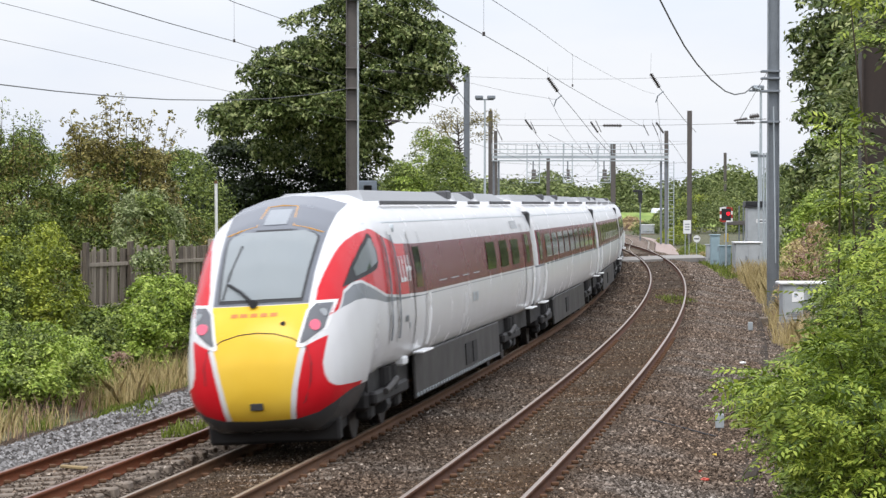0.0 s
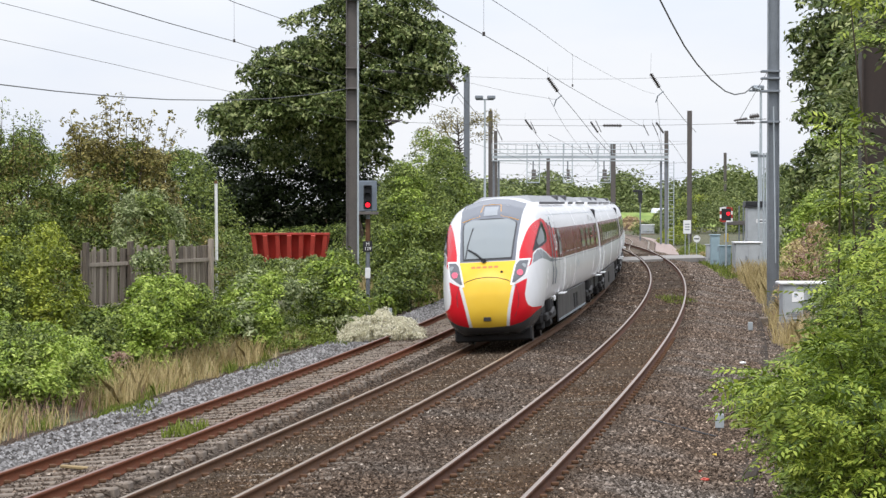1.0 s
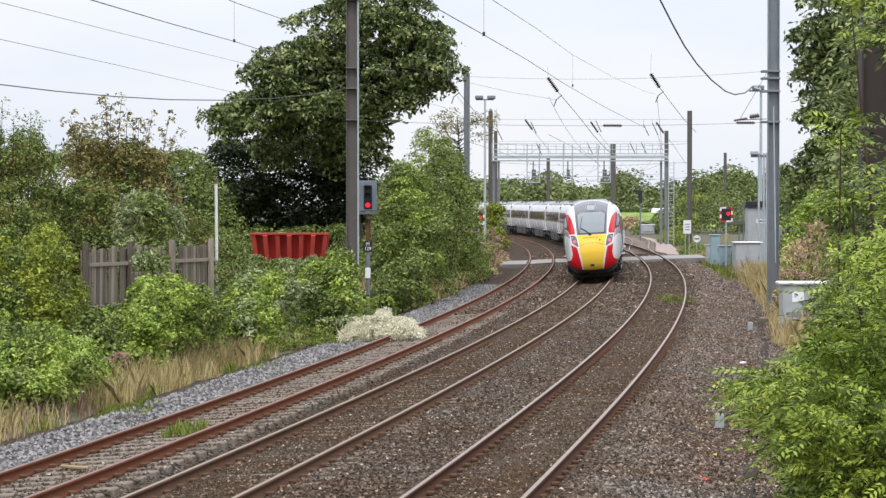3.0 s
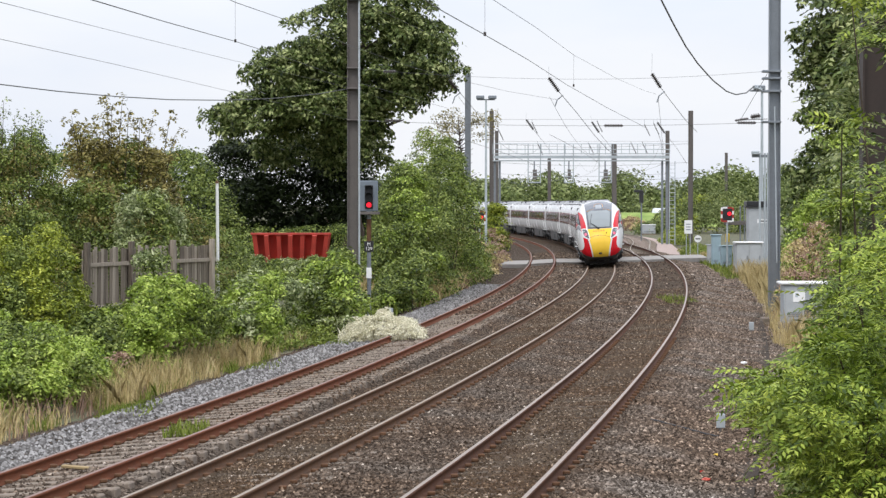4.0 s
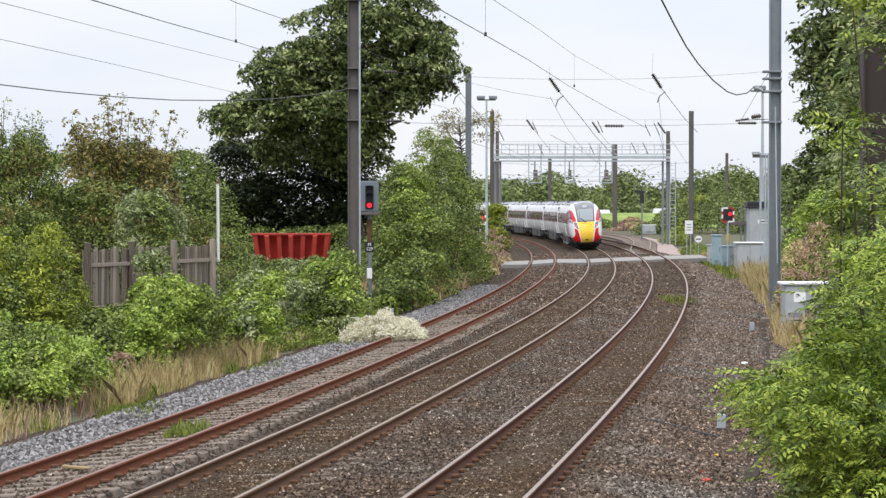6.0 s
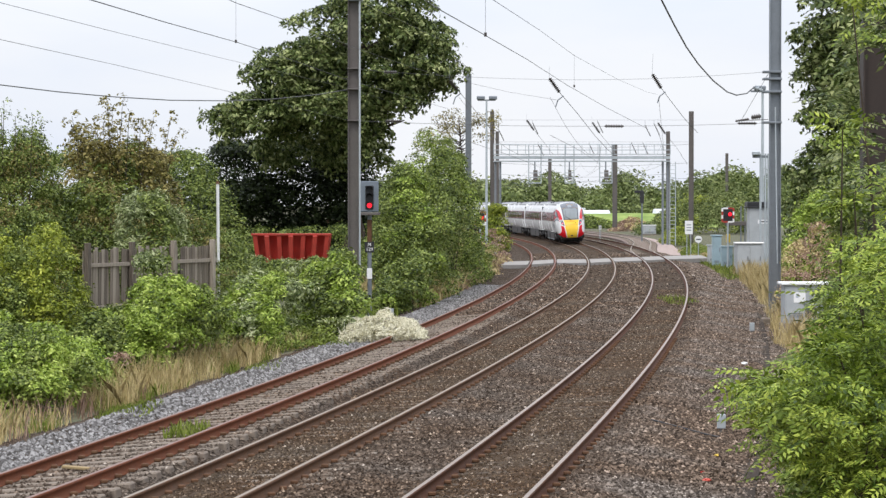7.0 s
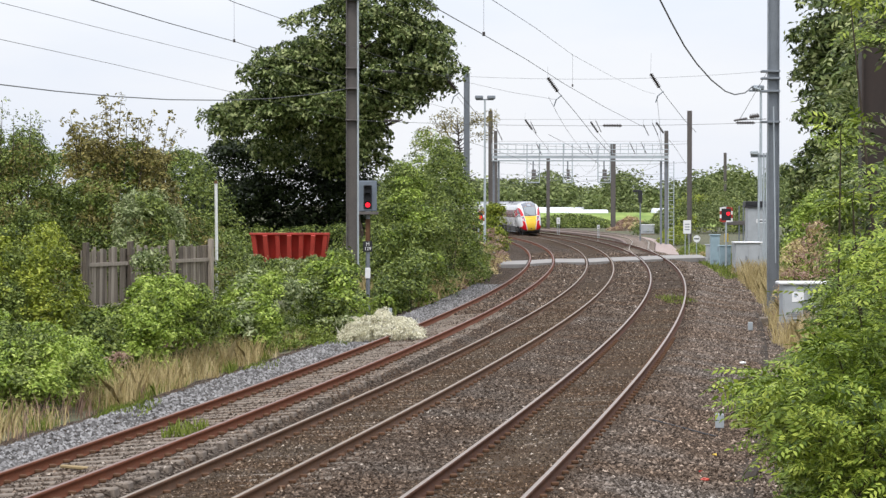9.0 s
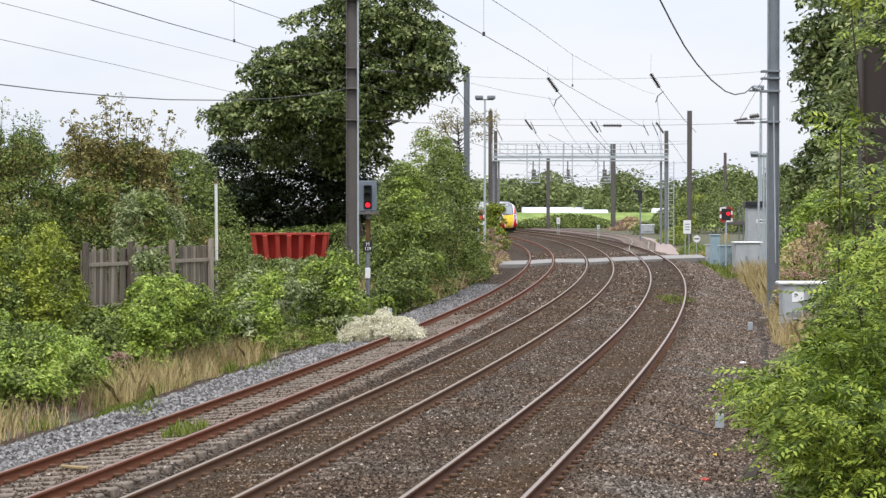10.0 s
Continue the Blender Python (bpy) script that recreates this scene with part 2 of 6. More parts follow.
# ---- ground ----
def ground_z(x, y):
    """Height of the ground: the ballast bed, a low bank to the left, the cess to the right."""
    yy = min(max(y, -40.0), 195.0)
    a, c = poly(LINE["A"], yy), poly(LINE["C"], yy)
    if y > 195:
        bend = 0.0004 * (y - 195) ** 2
        a, c = a - bend, c - bend
    left, right = a - 2.3, c + 2.4
    if left <= x <= right:
        mid = poly(LINE["B"], yy) - (0.0004 * (y - 195) ** 2 if y > 195 else 0)
        xs, zs = [left], [-0.24]
        for k, m, lift in (("A", a, -0.185), ("B", mid, -0.155), ("C", c, -0.168)):
            for sg in (-1, 1):
                reach = 1.3
                if (k, sg) in (("A", 1), ("B", -1)):
                    reach = min(1.3, (mid - a) / 2 - 0.03)
                xs.append(m + sg * reach)
                zs.append(RISE[k] + lift + sg * reach * CANT[k] * 0.664)
        return float(np.interp(x, xs + [right], zs + [-0.24]))
    if x < left:
        d = left - x
        return -0.24 - 0.16 * min(d, 1.0) + 0.13 * max(0.0, min(d - 1.2, 9.0))
    if x > right:
        d = x - right
        return -0.24 - 0.12 * min(d, 1.0) + 0.03 * max(0.0, min(d - 3.0, 10))
    return -0.21


def build_ground():
    xs = np.concatenate([[-1500, -600, -250, -120, -70, -45], np.arange(-32, -12, 0.5), np.arange(-12, 22, 0.25), np.arange(22, 34, 0.5), [45, 70, 120, 250, 600, 1500]])
    ys = np.concatenate([[-400, -120, -60], np.arange(-40, 130, 1.0), np.arange(130, 420, 4.0), [500, 700, 1200, 2500, 4500]])
    v, f, mats, trod = [], [], [], []
    for y in ys:
        yy = min(max(y, -40.0), 195.0)
        mids = [poly(LINE[k], yy) - (0.0004 * (y - 195) ** 2 if y > 195 else 0) for k in "ABC"]
        for x in xs:
            bump = 0.05 * noise.noise((x * 0.35, y * 0.35, 0)) if abs(x) < 40 else 0
            v.append((x, y, ground_z(x, y) + bump * 0.6))
            near = [max(0.0, min(1.0, (0.95 - abs(x - q)) / 0.3)) for q in mids]
            trod.append(max(near[0] * 0.5, near[1], near[2], max(0.0, min(1.0, (x - mids[2] - 2.9) / 0.6)) * 0.8))
    n = len(xs)
    for j in range(len(ys) - 1):
        for i in range(n - 1):
            f.append((j * n + i, j * n + i + 1, (j + 1) * n + i + 1, (j + 1) * n + i))
            cx, cy = (xs[i] + xs[i + 1]) / 2, (ys[j] + ys[j + 1]) / 2
            yy = min(max(cy, -40), 195)
            bend = 0.0004 * max(0, cy - 195) ** 2
            a, c = poly(LINE["A"], yy) - bend, poly(LINE["C"], yy) - bend
            w = 0.5 * noise.noise((cx * 0.5, cy * 0.5, 3))
            mats.append(0 if a - 3.1 + w < cx < c + 5.4 + w and -60 < cy < 420 else 1)
    me = quick_mesh("ground", np.array(v), np.array(f), BALLAST)
    me.materials.append(EARTH)
    me.polygons.foreach_set("material_index", mats)
    me.attributes.new("trodden", "FLOAT", "POINT").data.foreach_set("value", trod)
    tagged(new("ground", me), "grey-brown ballast bed with earthy green verges", "ground", kind="structure")


build_ground()

RAIL_PROFILE = ((-0.07, -0.159), (0.07, -0.159), (0.07, -0.147), (0.012, -0.125), (0.009, -0.05), (0.036, -0.036), (0.036, -0.006),
                (0.028, 0.0), (0.020, 0.001), (-0.020, 0.001), (-0.028, 0.0), (-0.036, -0.006), (-0.036, -0.036), (-0.009, -0.05), (-0.012, -0.125), (-0.07, -0.147))


def sweep_rail(k, off, z, first, last, mats):
    t = TRACK[k][first:last:2]
    n = len(RAIL_PROFILE)
    th = t[:, 2]
    nx, ny = np.cos(th), -np.sin(th)
    v = np.zeros((len(t), n, 3))
    for j, (u, w) in enumerate(RAIL_PROFILE):
        v[:, j, 0] = t[:, 0] + nx * (off + u)
        v[:, j, 1] = t[:, 1] + ny * (off + u)
        v[:, j, 2] = z + w
    i = np.arange(len(t) - 1)[:, None] * n
    j = np.arange(n)[None]
    f = np.stack([i + j, i + (j + 1) % n, i + n + (j + 1) % n, i + n + j], 2).reshape(-1, 4)
    me = quick_mesh("rail", v.reshape(-1, 3), f, mats[0])
    me.materials.append(mats[1])
    idx = np.tile(np.array([1 if jj in (7, 8, 9) else 0 for jj in range(n)]), len(t) - 1)
    me.polygons.foreach_set("material_index", idx.astype(np.int32))
    return me


def build_track(k, label):
    root = tagged(empty("railway_track"), label, "railway track", "tracks of the line")
    mats = {"A": (RUST_RED, RAIL_DULL), "B": (RUST, RAIL_MID), "C": (RUST_DARK, RAIL_TOP)}[k]
    for sg in (-1, 1):
        part("rail", sweep_rail(k, sg * 0.7525, RISE[k] + sg * CANT[k] / 2, 0, len(TRACK[k]), mats), None, root)
    return root


TRACKS = {"A": build_track("A", "red-rusted siding track on concrete sleepers in ballast"),
          "B": build_track("B", "worn main-line track curving through dark ballast"),
          "C": build_track("C", "worn main-line track with bright rail heads on concrete sleepers")}

# ---- plants ----
rng = np.random.default_rng(7)


def leaves_mesh(name, centres, radii, counts, size, material, up=0.7, shell=0.72, droop=0.0, long=1.9, dome=0.7, stray=0.14):
    """Leaves as bent diamonds on the outer shells of many clumps; dome: share kept on the upper half of each clump."""
    idx = np.repeat(np.arange(len(counts)), np.asarray(counts) * 5 // 4)
    size = size * 0.92
    n = len(idx)
    d = rng.normal(size=(n, 3))
    d /= np.linalg.norm(d, axis=1)[:, None]
    d[:, 2] = np.where(rng.random(n) < dome, np.abs(d[:, 2]), d[:, 2])
    r = shell + (1.05 - shell) * rng.random(n) ** 0.7
    r *= 1 + 0.55 * (rng.random(n) < stray) * rng.random(n)
    p = np.asarray(centres)[idx] + d * np.asarray(radii)[idx] * r[:, None]
    nrm = d * 0.8 + rng.normal(size=(n, 3)) * 0.55 + np.array([0, 0, up])
    nrm /= np.linalg.norm(nrm, axis=1)[:, None]
    t = np.cross(nrm, rng.normal(size=(n, 3)))
    t[:, 2] -= droop
    t /= np.linalg.norm(t, axis=1)[:, None] + 1e-6
    b = np.cross(nrm, t)
    s = size * (0.55 + 0.8 * rng.random(n))[:, None]
    w = s / long
    v = np.stack([p - t * s * 0.5, p + b * w * 0.5 + nrm * w * 0.12, p + t * s * 0.5 - nrm * s * 0.10, p - b * w * 0.5 + nrm * w * 0.12], 1).reshape(-1, 3)
    f = np.arange(n * 4).reshape(-1, 4)
    return quick_mesh(name, v, f, material)


def clumps_on(centre, radii, n, small, seed, low=-0.75, inside=0.25):
    """Clump centres over a lumpy ellipsoid."""
    g = np.random.default_rng(seed)
    c, r = [], []
    while len(c) < n:
        d = g.normal(size=3)
        d /= np.linalg.norm(d)
        if d[2] < low:
            continue
        k = (0.55 + 0.4 * g.random()) if g.random() < inside else 0.86 + 0.2 * g.random()
        k *= 0.9 + 0.4 * noise.noise(Vector(d * 2.3) + Vector((seed, 0, 0)))
        c.append(np.asarray(centre) + d * np.asarray(radii) * k)
        q = small * (0.6 + 0.8 * g.random())
        r.append((q, q, q * 0.75))
    return c, r


def limbs_mesh(base, top, spread, r0, n, seed, z0=0.3):
    """A tapered trunk with limbs reaching into the crown."""
    g = random.Random(seed)
    base, top = Vector(base), Vector(top)
    steps = 7
    pts = [base.lerp(top, i / steps) + Vector((g.uniform(-1, 1), g.uniform(-1, 1), 0)) * 0.02 * (top - base).length * (i > 0) for i in range(steps + 1)]
    bm = tube(pts, [r0 * (1.25 if i == 0 else 1 - 0.85 * i / steps) for i in range(steps + 1)], 8)
    for k in range(n):
        u = g.uniform(z0, 0.95)
        a = base.lerp(top, u)
        ang = g.uniform(0, 6.28)
        l = g.uniform(0.5, 1.0)
        e = a + Vector((math.cos(ang) * spread[0] * l, math.sin(ang) * spread[1] * l, spread[2] * g.uniform(0.15, 0.6)))
        mid = a.lerp(e, 0.5) + Vector((0, 0, -0.05 * (e - a).length))
        o = tube([a, mid, e], [r0 * 0.4 * (1.1 - u * 0.7), r0 * 0.25 * (1.1 - u * 0.7), r0 * 0.06], 5)
        tmp = bpy.data.meshes.new("tmp")
        o.to_mesh(tmp)
        o.free()
        bm.from_mesh(tmp)
        bpy.data.meshes.remove(tmp)
    return bm


def tree(name, label, base, crowns, trunk_r, leaf_size, per, material, seed, small=0.9, limbs=14, category="tree", trunk_mat=None, dome=0.45, droop=0.0):
    """crowns: (centre, radii, clumps)."""
    root = tagged(empty(name, Matrix.Translation(base)), label, category)
    b = Vector(base)
    cs, rs, ns = [], [], []
    for i, (c, r, n) in enumerate(crowns):
        a, q = clumps_on(np.array(c) - np.array(base), r, n, small, seed + i)
        cs += a
        rs += q
        ns += [int(per * (x[0] / small) ** 2) + 3 for x in q]
    if trunk_r:
        tops = max(crowns, key=lambda k: k[0][2])
        wide = max(k[1][0] for k in crowns)
        part("trunk", limbs_mesh((0, 0, -0.2), Vector(tops[0]) - b + Vector((0, 0, tops[1][2] * 0.5)), (wide * 0.8, wide * 0.8, tops[1][2]), trunk_r, limbs, seed, 0.45), trunk_mat or BARK, root, smooth=True)
    part("crown", leaves_mesh("crown", cs, rs, ns, leaf_size, material, dome=dome, droop=droop, stray=0.05), None, root)
    return root


def P(px, py, d):
    """The place d metres down the line of sight of a picture point of the nominal view."""
    return ((px - 784) / 4550 * d, d, 3.55 + (360 - py) / 4550 * d)


def W(px, d):
    return px / 4550 * d


def shrub(name, label, px0, px1, top, base, d, material, seed, size=0.12, per=60, small=0.5, n=None, depth=None, category="shrub", trunk_r=0.03, cut=1.0):
    """A bush that fills a stretch of the view at distance d, from its foot to its top."""
    x0, _, zt = P(px0, top, d)
    x1, _, zb = P(px1, base, d)
    cx = (x0 + x1) / 2
    rx = (x1 - x0) / 2
    rz = (zt - zb) / 2
    ry = depth or rx
    n = n or int(max(14, 7 * rx * max(rz, 0.4) / small ** 2))
    return tree(name, label, (cx, d + ry * 0.3, ground_z(cx, d)), [((cx, d + ry * 0.3, (zt + zb) / 2), (max(rx - small * 0.5, 0.2), ry, max(rz - small * 0.4, 0.15)), n)],
                trunk_r, size, per, material, seed, small, 6, category)


def grass(name, label, rows, material, height, seed, width=0.012, category="grass", ragged=None):
    """Upright blades over patches (x0, x1, y0, y1, blades)."""
    g = np.random.default_rng(seed)
    V = []
    for x0, x1, y0, y1, n in rows:
        x, y = x0 + (x1 - x0) * g.random(n), y0 + (y1 - y0) * g.random(n)
        if ragged is not None:  # thin out in patches
            stay = np.array([noise.noise((a * 0.9, b * 0.35, seed)) for a, b in zip(x, y)]) + g.normal(size=n) * 0.12 > ragged
            x, y = x[stay], y[stay]
            n = len(x)
        z = np.array([ground_z(a, b) for a, b in zip(x, y)])
        h = height * (0.25 + 0.95 * g.random(n) ** 1.5)
        a = g.random(n) * 6.28
        lean = g.normal(size=(n, 2)) * 0.28 * h[:, None]
        p = np.stack([x, y, z - 0.03], 1)
        side = np.stack([np.cos(a), np.sin(a), 0 * a], 1) * width * (0.6 + 0.8 * g.random(n))[:, None]
        mid = p + np.stack([lean[:, 0] * 0.35, lean[:, 1] * 0.35, h * 0.6], 1)
        tip = p + np.stack([lean[:, 0], lean[:, 1], h], 1)
        V.append(np.stack([p - side, p + side, mid + side * 0.8, tip, tip, mid - side * 0.8], 1)[:, [0, 1, 2, 3, 5]].reshape(-1, 3))
    v = np.concatenate(V)
    f = np.arange(len(v)).reshape(-1, 5)
    tagged(new(name, quick_mesh(name, v, f, material)), label, category, kind="stuff")


def thicket(name, label, px0, px1, d0, d1, top, material, seed, size=0.11, small=0.4, n=120, per=70, base=None, category="shrub", second=None, share=0.25, rough=0.35, front=0.6, long=1.9, on_track=False, clear=2.3):
    """A dense bush from the ground to a lumpy top, over a stretch of the view between two distances; top: picture heights along it."""
    g = np.random.default_rng(seed)
    cs, rs, ns, kind = [], [], [], []
    dm = (d0 + d1) / 2
    x0, y0 = (((px0 + px1) / 2 - 784) / 4550 * dm, dm)
    org = np.array((x0, y0, ground_z(x0, y0)))
    steps = np.linspace(px0, px1, len(top))
    for i in range(n):
        px = g.uniform(px0, px1)
        k = g.random() ** 1.4
        d = d0 + (d1 - d0) * k
        e = min((px - px0), (px1 - px)) / (px1 - px0) * 2
        arch = min(1.0, 0.45 + 1.6 * e) * min(1.0, 0.5 + 1.5 * k)
        x = (px - 784) / 4550 * d
        zg = ground_z(x, d) if base is None else base
        if not on_track and d < 200 and poly(LINE["A"], min(d, 195)) - clear < x < poly(LINE["C"], min(d, 195)) + 3.0:
            continue
        zt = 3.55 + (360 - np.interp(px, steps, top)) / 4550 * dm
        zt = zg + (zt - zg) * arch * (1 + rough * noise.noise((px * 0.03, seed, k * 2)))
        q = small * g.uniform(0.55, 1.35)
        z = zt - q * 0.8 if g.random() < front else g.uniform(zg, max(zg + 0.1, zt - q))
        cs.append(np.array((x, d, max(z, zg + q * 0.3))) - org)
        rs.append((q, q, q * 0.8))
        ns.append(int(per * (q / small) ** 2) + 4)
        kind.append(second is not None and noise.noise((px * 0.02, k * 3, seed * 1.7)) + g.uniform(-0.3, 0.3) > 0.35 - share)
    root = tagged(empty(name, Matrix.Translation(org)), label, category)
    for flag, m, nm in ((False, material, "foliage"), (True, second, "blossom")):
        sel = [i for i, k in enumerate(kind) if k == flag]
        if sel:
            part(nm, leaves_mesh(nm, [cs[i] for i in sel], [rs[i] for i in sel], [ns[i] for i in sel], size, m, long=long), None, root)
    g2 = random.Random(seed)
    for i in g2.sample(range(len(cs)), min(len(cs), 6)):
        c = Vector(cs[i])
        f = Vector((c.x * 0.7, c.y * 0.8, 0))
        f.z = ground_z(f.x + org[0], f.y + org[1]) - org[2] - 0.05
        part("stem", rod(bmesh.new(), f, c, 0.03, 5, 0.008), BARK, root)
    return root


def shoots(name, label, root_px, d, tips, material, seed, size=0.12, category="shrub"):
    """Thin upright shoots with leaves along them, from a common foot to tips in the view."""
    g = np.random.default_rng(seed)
    x, y, _ = P(root_px, 360, d)
    base = Vector((x, y, ground_z(x, y)))
    root = tagged(empty(name, Matrix.Translation(base)), label, category)
    cs, rs, ns = [], [], []
    for i, (px, py) in enumerate(tips):
        tip = Vector(P(px, py, d + g.uniform(-1, 1))) - base
        foot = Vector((tip.x * 0.35, g.uniform(-0.5, 0.5), 0))
        mid = foot.lerp(tip, 0.55) + Vector((g.uniform(-0.2, 0.2), 0, 0.15))
        part("stem", tube([foot, mid, tip], [0.03, 0.02, 0.006], 5), BARK, root)
        for k in np.linspace(0.45, 1.0, 14):
            c = foot.lerp(mid, k / 0.55) if k < 0.55 else mid.lerp(tip, (k - 0.55) / 0.45)
            cs.append((c.x + g.normal() * 0.12, c.y + g.normal() * 0.12, c.z + g.normal() * 0.05))
            q = g.uniform(0.12, 0.26)
            rs.append((q, q, q))
            ns.append(int(g.uniform(12, 24)))
    part("foliage", leaves_mesh("foliage", cs, rs, ns, size, material, shell=0.3), None, root)
    return root


def pinnate(name, label, px0, px1, py0, py1, d0, d1, n, material, seed, leaflet=0.075, category="shrub", stems=10, mask=None):
    """Compound leaves, each a stalk with paired leaflets, in drooping layered sprays on branches."""
    g = np.random.default_rng(seed)
    dm = (d0 + d1) / 2
    x0 = ((px0 + px1) / 2 - 784) / 4550 * dm
    org = np.array((x0, dm, ground_z(x0, dm)))
    sprays = max(6, n // 12)
    V = []
    tips = []
    for k in range(sprays):
        for _ in range(40):
            px, py = g.uniform(px0, px1), g.uniform(py0, py1)
            if mask is None or mask(px, py):
                break
        d = g.uniform(d0, d1)
        c = np.array(P(px, py, d))
        a = g.uniform(0, 6.28)
        out = np.array((math.cos(a) - 0.5, math.sin(a) - 0.3, 0.25))
        out /= np.linalg.norm(out)
        tips.append(c)
        for q in range(int(g.integers(7, 16))):
            p = c + g.normal(size=3) * np.array((0.13, 0.2, 0.06))
            ax = out + g.normal(size=3) * np.array((0.6, 0.6, 0.3))
            ax[2] -= 0.25
            ax /= np.linalg.norm(ax)
            nn = np.array((0, 0, 1.0)) + g.normal(size=3) * 0.35
            sd = np.cross(nn, ax)
            sd /= np.linalg.norm(sd)
            nn = np.cross(ax, sd)
            L = leaflet * g.uniform(0.7, 1.3)
            for j in range(9):
                at_ = p + ax * L * (0.6 + 0.6 * (j // 2)) - nn * L * 0.1 * (j // 2) ** 1.5
                way = ax if j == 8 else sd * (1 if j % 2 else -1) * 0.85 + ax * 0.55 - nn * 0.15
                way = way / np.linalg.norm(way)
                wd = np.cross(nn, way) * L * 0.21
                V.append(np.stack([at_, at_ + way * L * 0.45 + wd, at_ + way * L - nn * L * 0.18, at_ + way * L * 0.45 - wd]))
    v = np.concatenate(V) - org
    root = tagged(empty(name, Matrix.Translation(org)), label, category)
    part("foliage", quick_mesh("foliage", v, np.arange(len(v)).reshape(-1, 4), material), None, root)
    gr = random.Random(seed)
    for i in range(stems):
        c = Vector(tips[gr.randrange(len(tips))] - org)
        f = Vector((gr.uniform(-0.3, 0.6), gr.uniform(-0.3, 0.3), -0.1))
        part("branch", tube([f, f.lerp(c, 0.5) + Vector((gr.uniform(-0.1, 0.3), 0, 0.25)), c], [0.03, 0.018, 0.005], 5), BARK, root)
    return root


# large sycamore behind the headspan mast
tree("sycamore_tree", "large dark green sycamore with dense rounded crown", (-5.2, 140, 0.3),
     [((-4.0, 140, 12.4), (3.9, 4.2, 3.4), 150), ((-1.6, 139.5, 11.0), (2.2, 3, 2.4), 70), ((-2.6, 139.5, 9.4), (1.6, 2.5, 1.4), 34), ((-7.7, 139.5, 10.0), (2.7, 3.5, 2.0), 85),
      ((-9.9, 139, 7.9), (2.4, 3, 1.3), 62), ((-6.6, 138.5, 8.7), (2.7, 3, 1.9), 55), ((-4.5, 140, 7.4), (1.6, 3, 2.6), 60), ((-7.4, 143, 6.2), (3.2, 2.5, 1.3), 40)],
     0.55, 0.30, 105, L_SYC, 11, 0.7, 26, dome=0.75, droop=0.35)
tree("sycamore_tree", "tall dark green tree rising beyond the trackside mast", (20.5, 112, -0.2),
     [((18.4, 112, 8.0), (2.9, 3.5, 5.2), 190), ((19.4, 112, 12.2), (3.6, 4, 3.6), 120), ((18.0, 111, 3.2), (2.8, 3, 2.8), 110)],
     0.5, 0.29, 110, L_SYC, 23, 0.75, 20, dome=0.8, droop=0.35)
tree("bare_topped_tree", "half-bare tree with yellowing leaves", (1.8, 215, 0), [((-0.6, 215, 9.0), (1.7, 2, 1.2), 20), ((1.2, 215, 10.2), (1.7, 2, 1.1), 26), ((3.4, 215, 9.6), (1.5, 1.5, 1.4), 16)],
     0.22, 0.2, 34, L_RUSSET, 31, 0.55, 90)


# Near-black leaves colour in the deep shade under the large tree's crown.
thicket("laurel_hedge", "near-black foliage coloured as deep shade under the large tree", 325, 690, 143, 150, (258, 250, 250, 250, 252, 270, 310), L_SHADE, 40, 0.26, 0.8, 520, 110, rough=0.1, front=0.3)


# far woods
def far_woods():
    cs, rs, ns = [], [], []
    g = random.Random(5)
    for k in range(330):
        d = g.uniform(420, 640)
        px = g.uniform(640, 1500)
        top = 320 + 34 * noise.noise((px * 0.022, 0, 1)) - 16 * (px > 1230) - 18 * (1085 < px < 1130) + g.uniform(-4, 24)
        x, y, z = P(px, top, d)
        r = g.uniform(2.2, 5)
        for zz in np.arange(z - r, -1, -r * 1.1):
            cs.append((x + g.uniform(-1, 1), y, zz))
            rs.append((r, r, r * 0.9))
            ns.append(150)
    tagged(new("far_woods", leaves_mesh("far_woods", cs, rs, ns, 0.92, L_FAR)), "hazy green woods along the horizon", "woods", kind="stuff")


far_woods()

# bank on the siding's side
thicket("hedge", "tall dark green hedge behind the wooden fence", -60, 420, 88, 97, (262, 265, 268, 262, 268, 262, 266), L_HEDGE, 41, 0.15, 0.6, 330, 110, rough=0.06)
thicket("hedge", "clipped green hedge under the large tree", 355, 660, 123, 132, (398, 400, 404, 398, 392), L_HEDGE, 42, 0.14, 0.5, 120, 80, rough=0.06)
thicket("elder_bush", "russet-leaved elder bush behind the fence", 95, 318, 80, 85, (300, 258, 256, 262, 275, 320), L_RUSSET, 43, 0.15, 0.42, 230, 85, second=L_HEDGE, share=0.05)
shoots("elder_bush", "tall thin shoots with sparse russet leaves", 205, 82, ((125, 205), (140, 225), (165, 215), (186, 168), (196, 190), (215, 175), (226, 200), (246, 210), (270, 205), (300, 205), (308, 240), (160, 250), (255, 240), (180, 215), (205, 225), (130, 240), (190, 245)), L_RUSSET, 44, 0.13)
thicket("ivy_bush", "dark bush overgrown with ivy", -60, 105, 72, 79, (236, 240, 256, 266, 290), L_HEDGE, 45, 0.11, 0.42, 260, 100, second=L_RUSSET, share=-0.1)
shoots("ivy_bush", "dark spindly shoots rising from a bush", 20, 74, ((5, 180), (25, 205), (55, 205), (72, 220), (0, 200), (35, 235)), L_HEDGE, 46, 0.09)
thicket("hazel_bush", "brownish green bush behind the fence", 45, 225, 75, 79, (345, 332, 338, 350, 395), L_HEDGE, 47, 0.12, 0.36, 190, 90, second=L_RUSSET, share=0.2)
thicket("buddleia_bush", "silvery green bush beside the fence", 196, 335, 72.8, 76, (385, 352, 343, 360, 410), L_GREY, 48, 0.17, 0.3, 200, 52, second=L_HEDGE, share=0.1, long=3.2, rough=0.15)
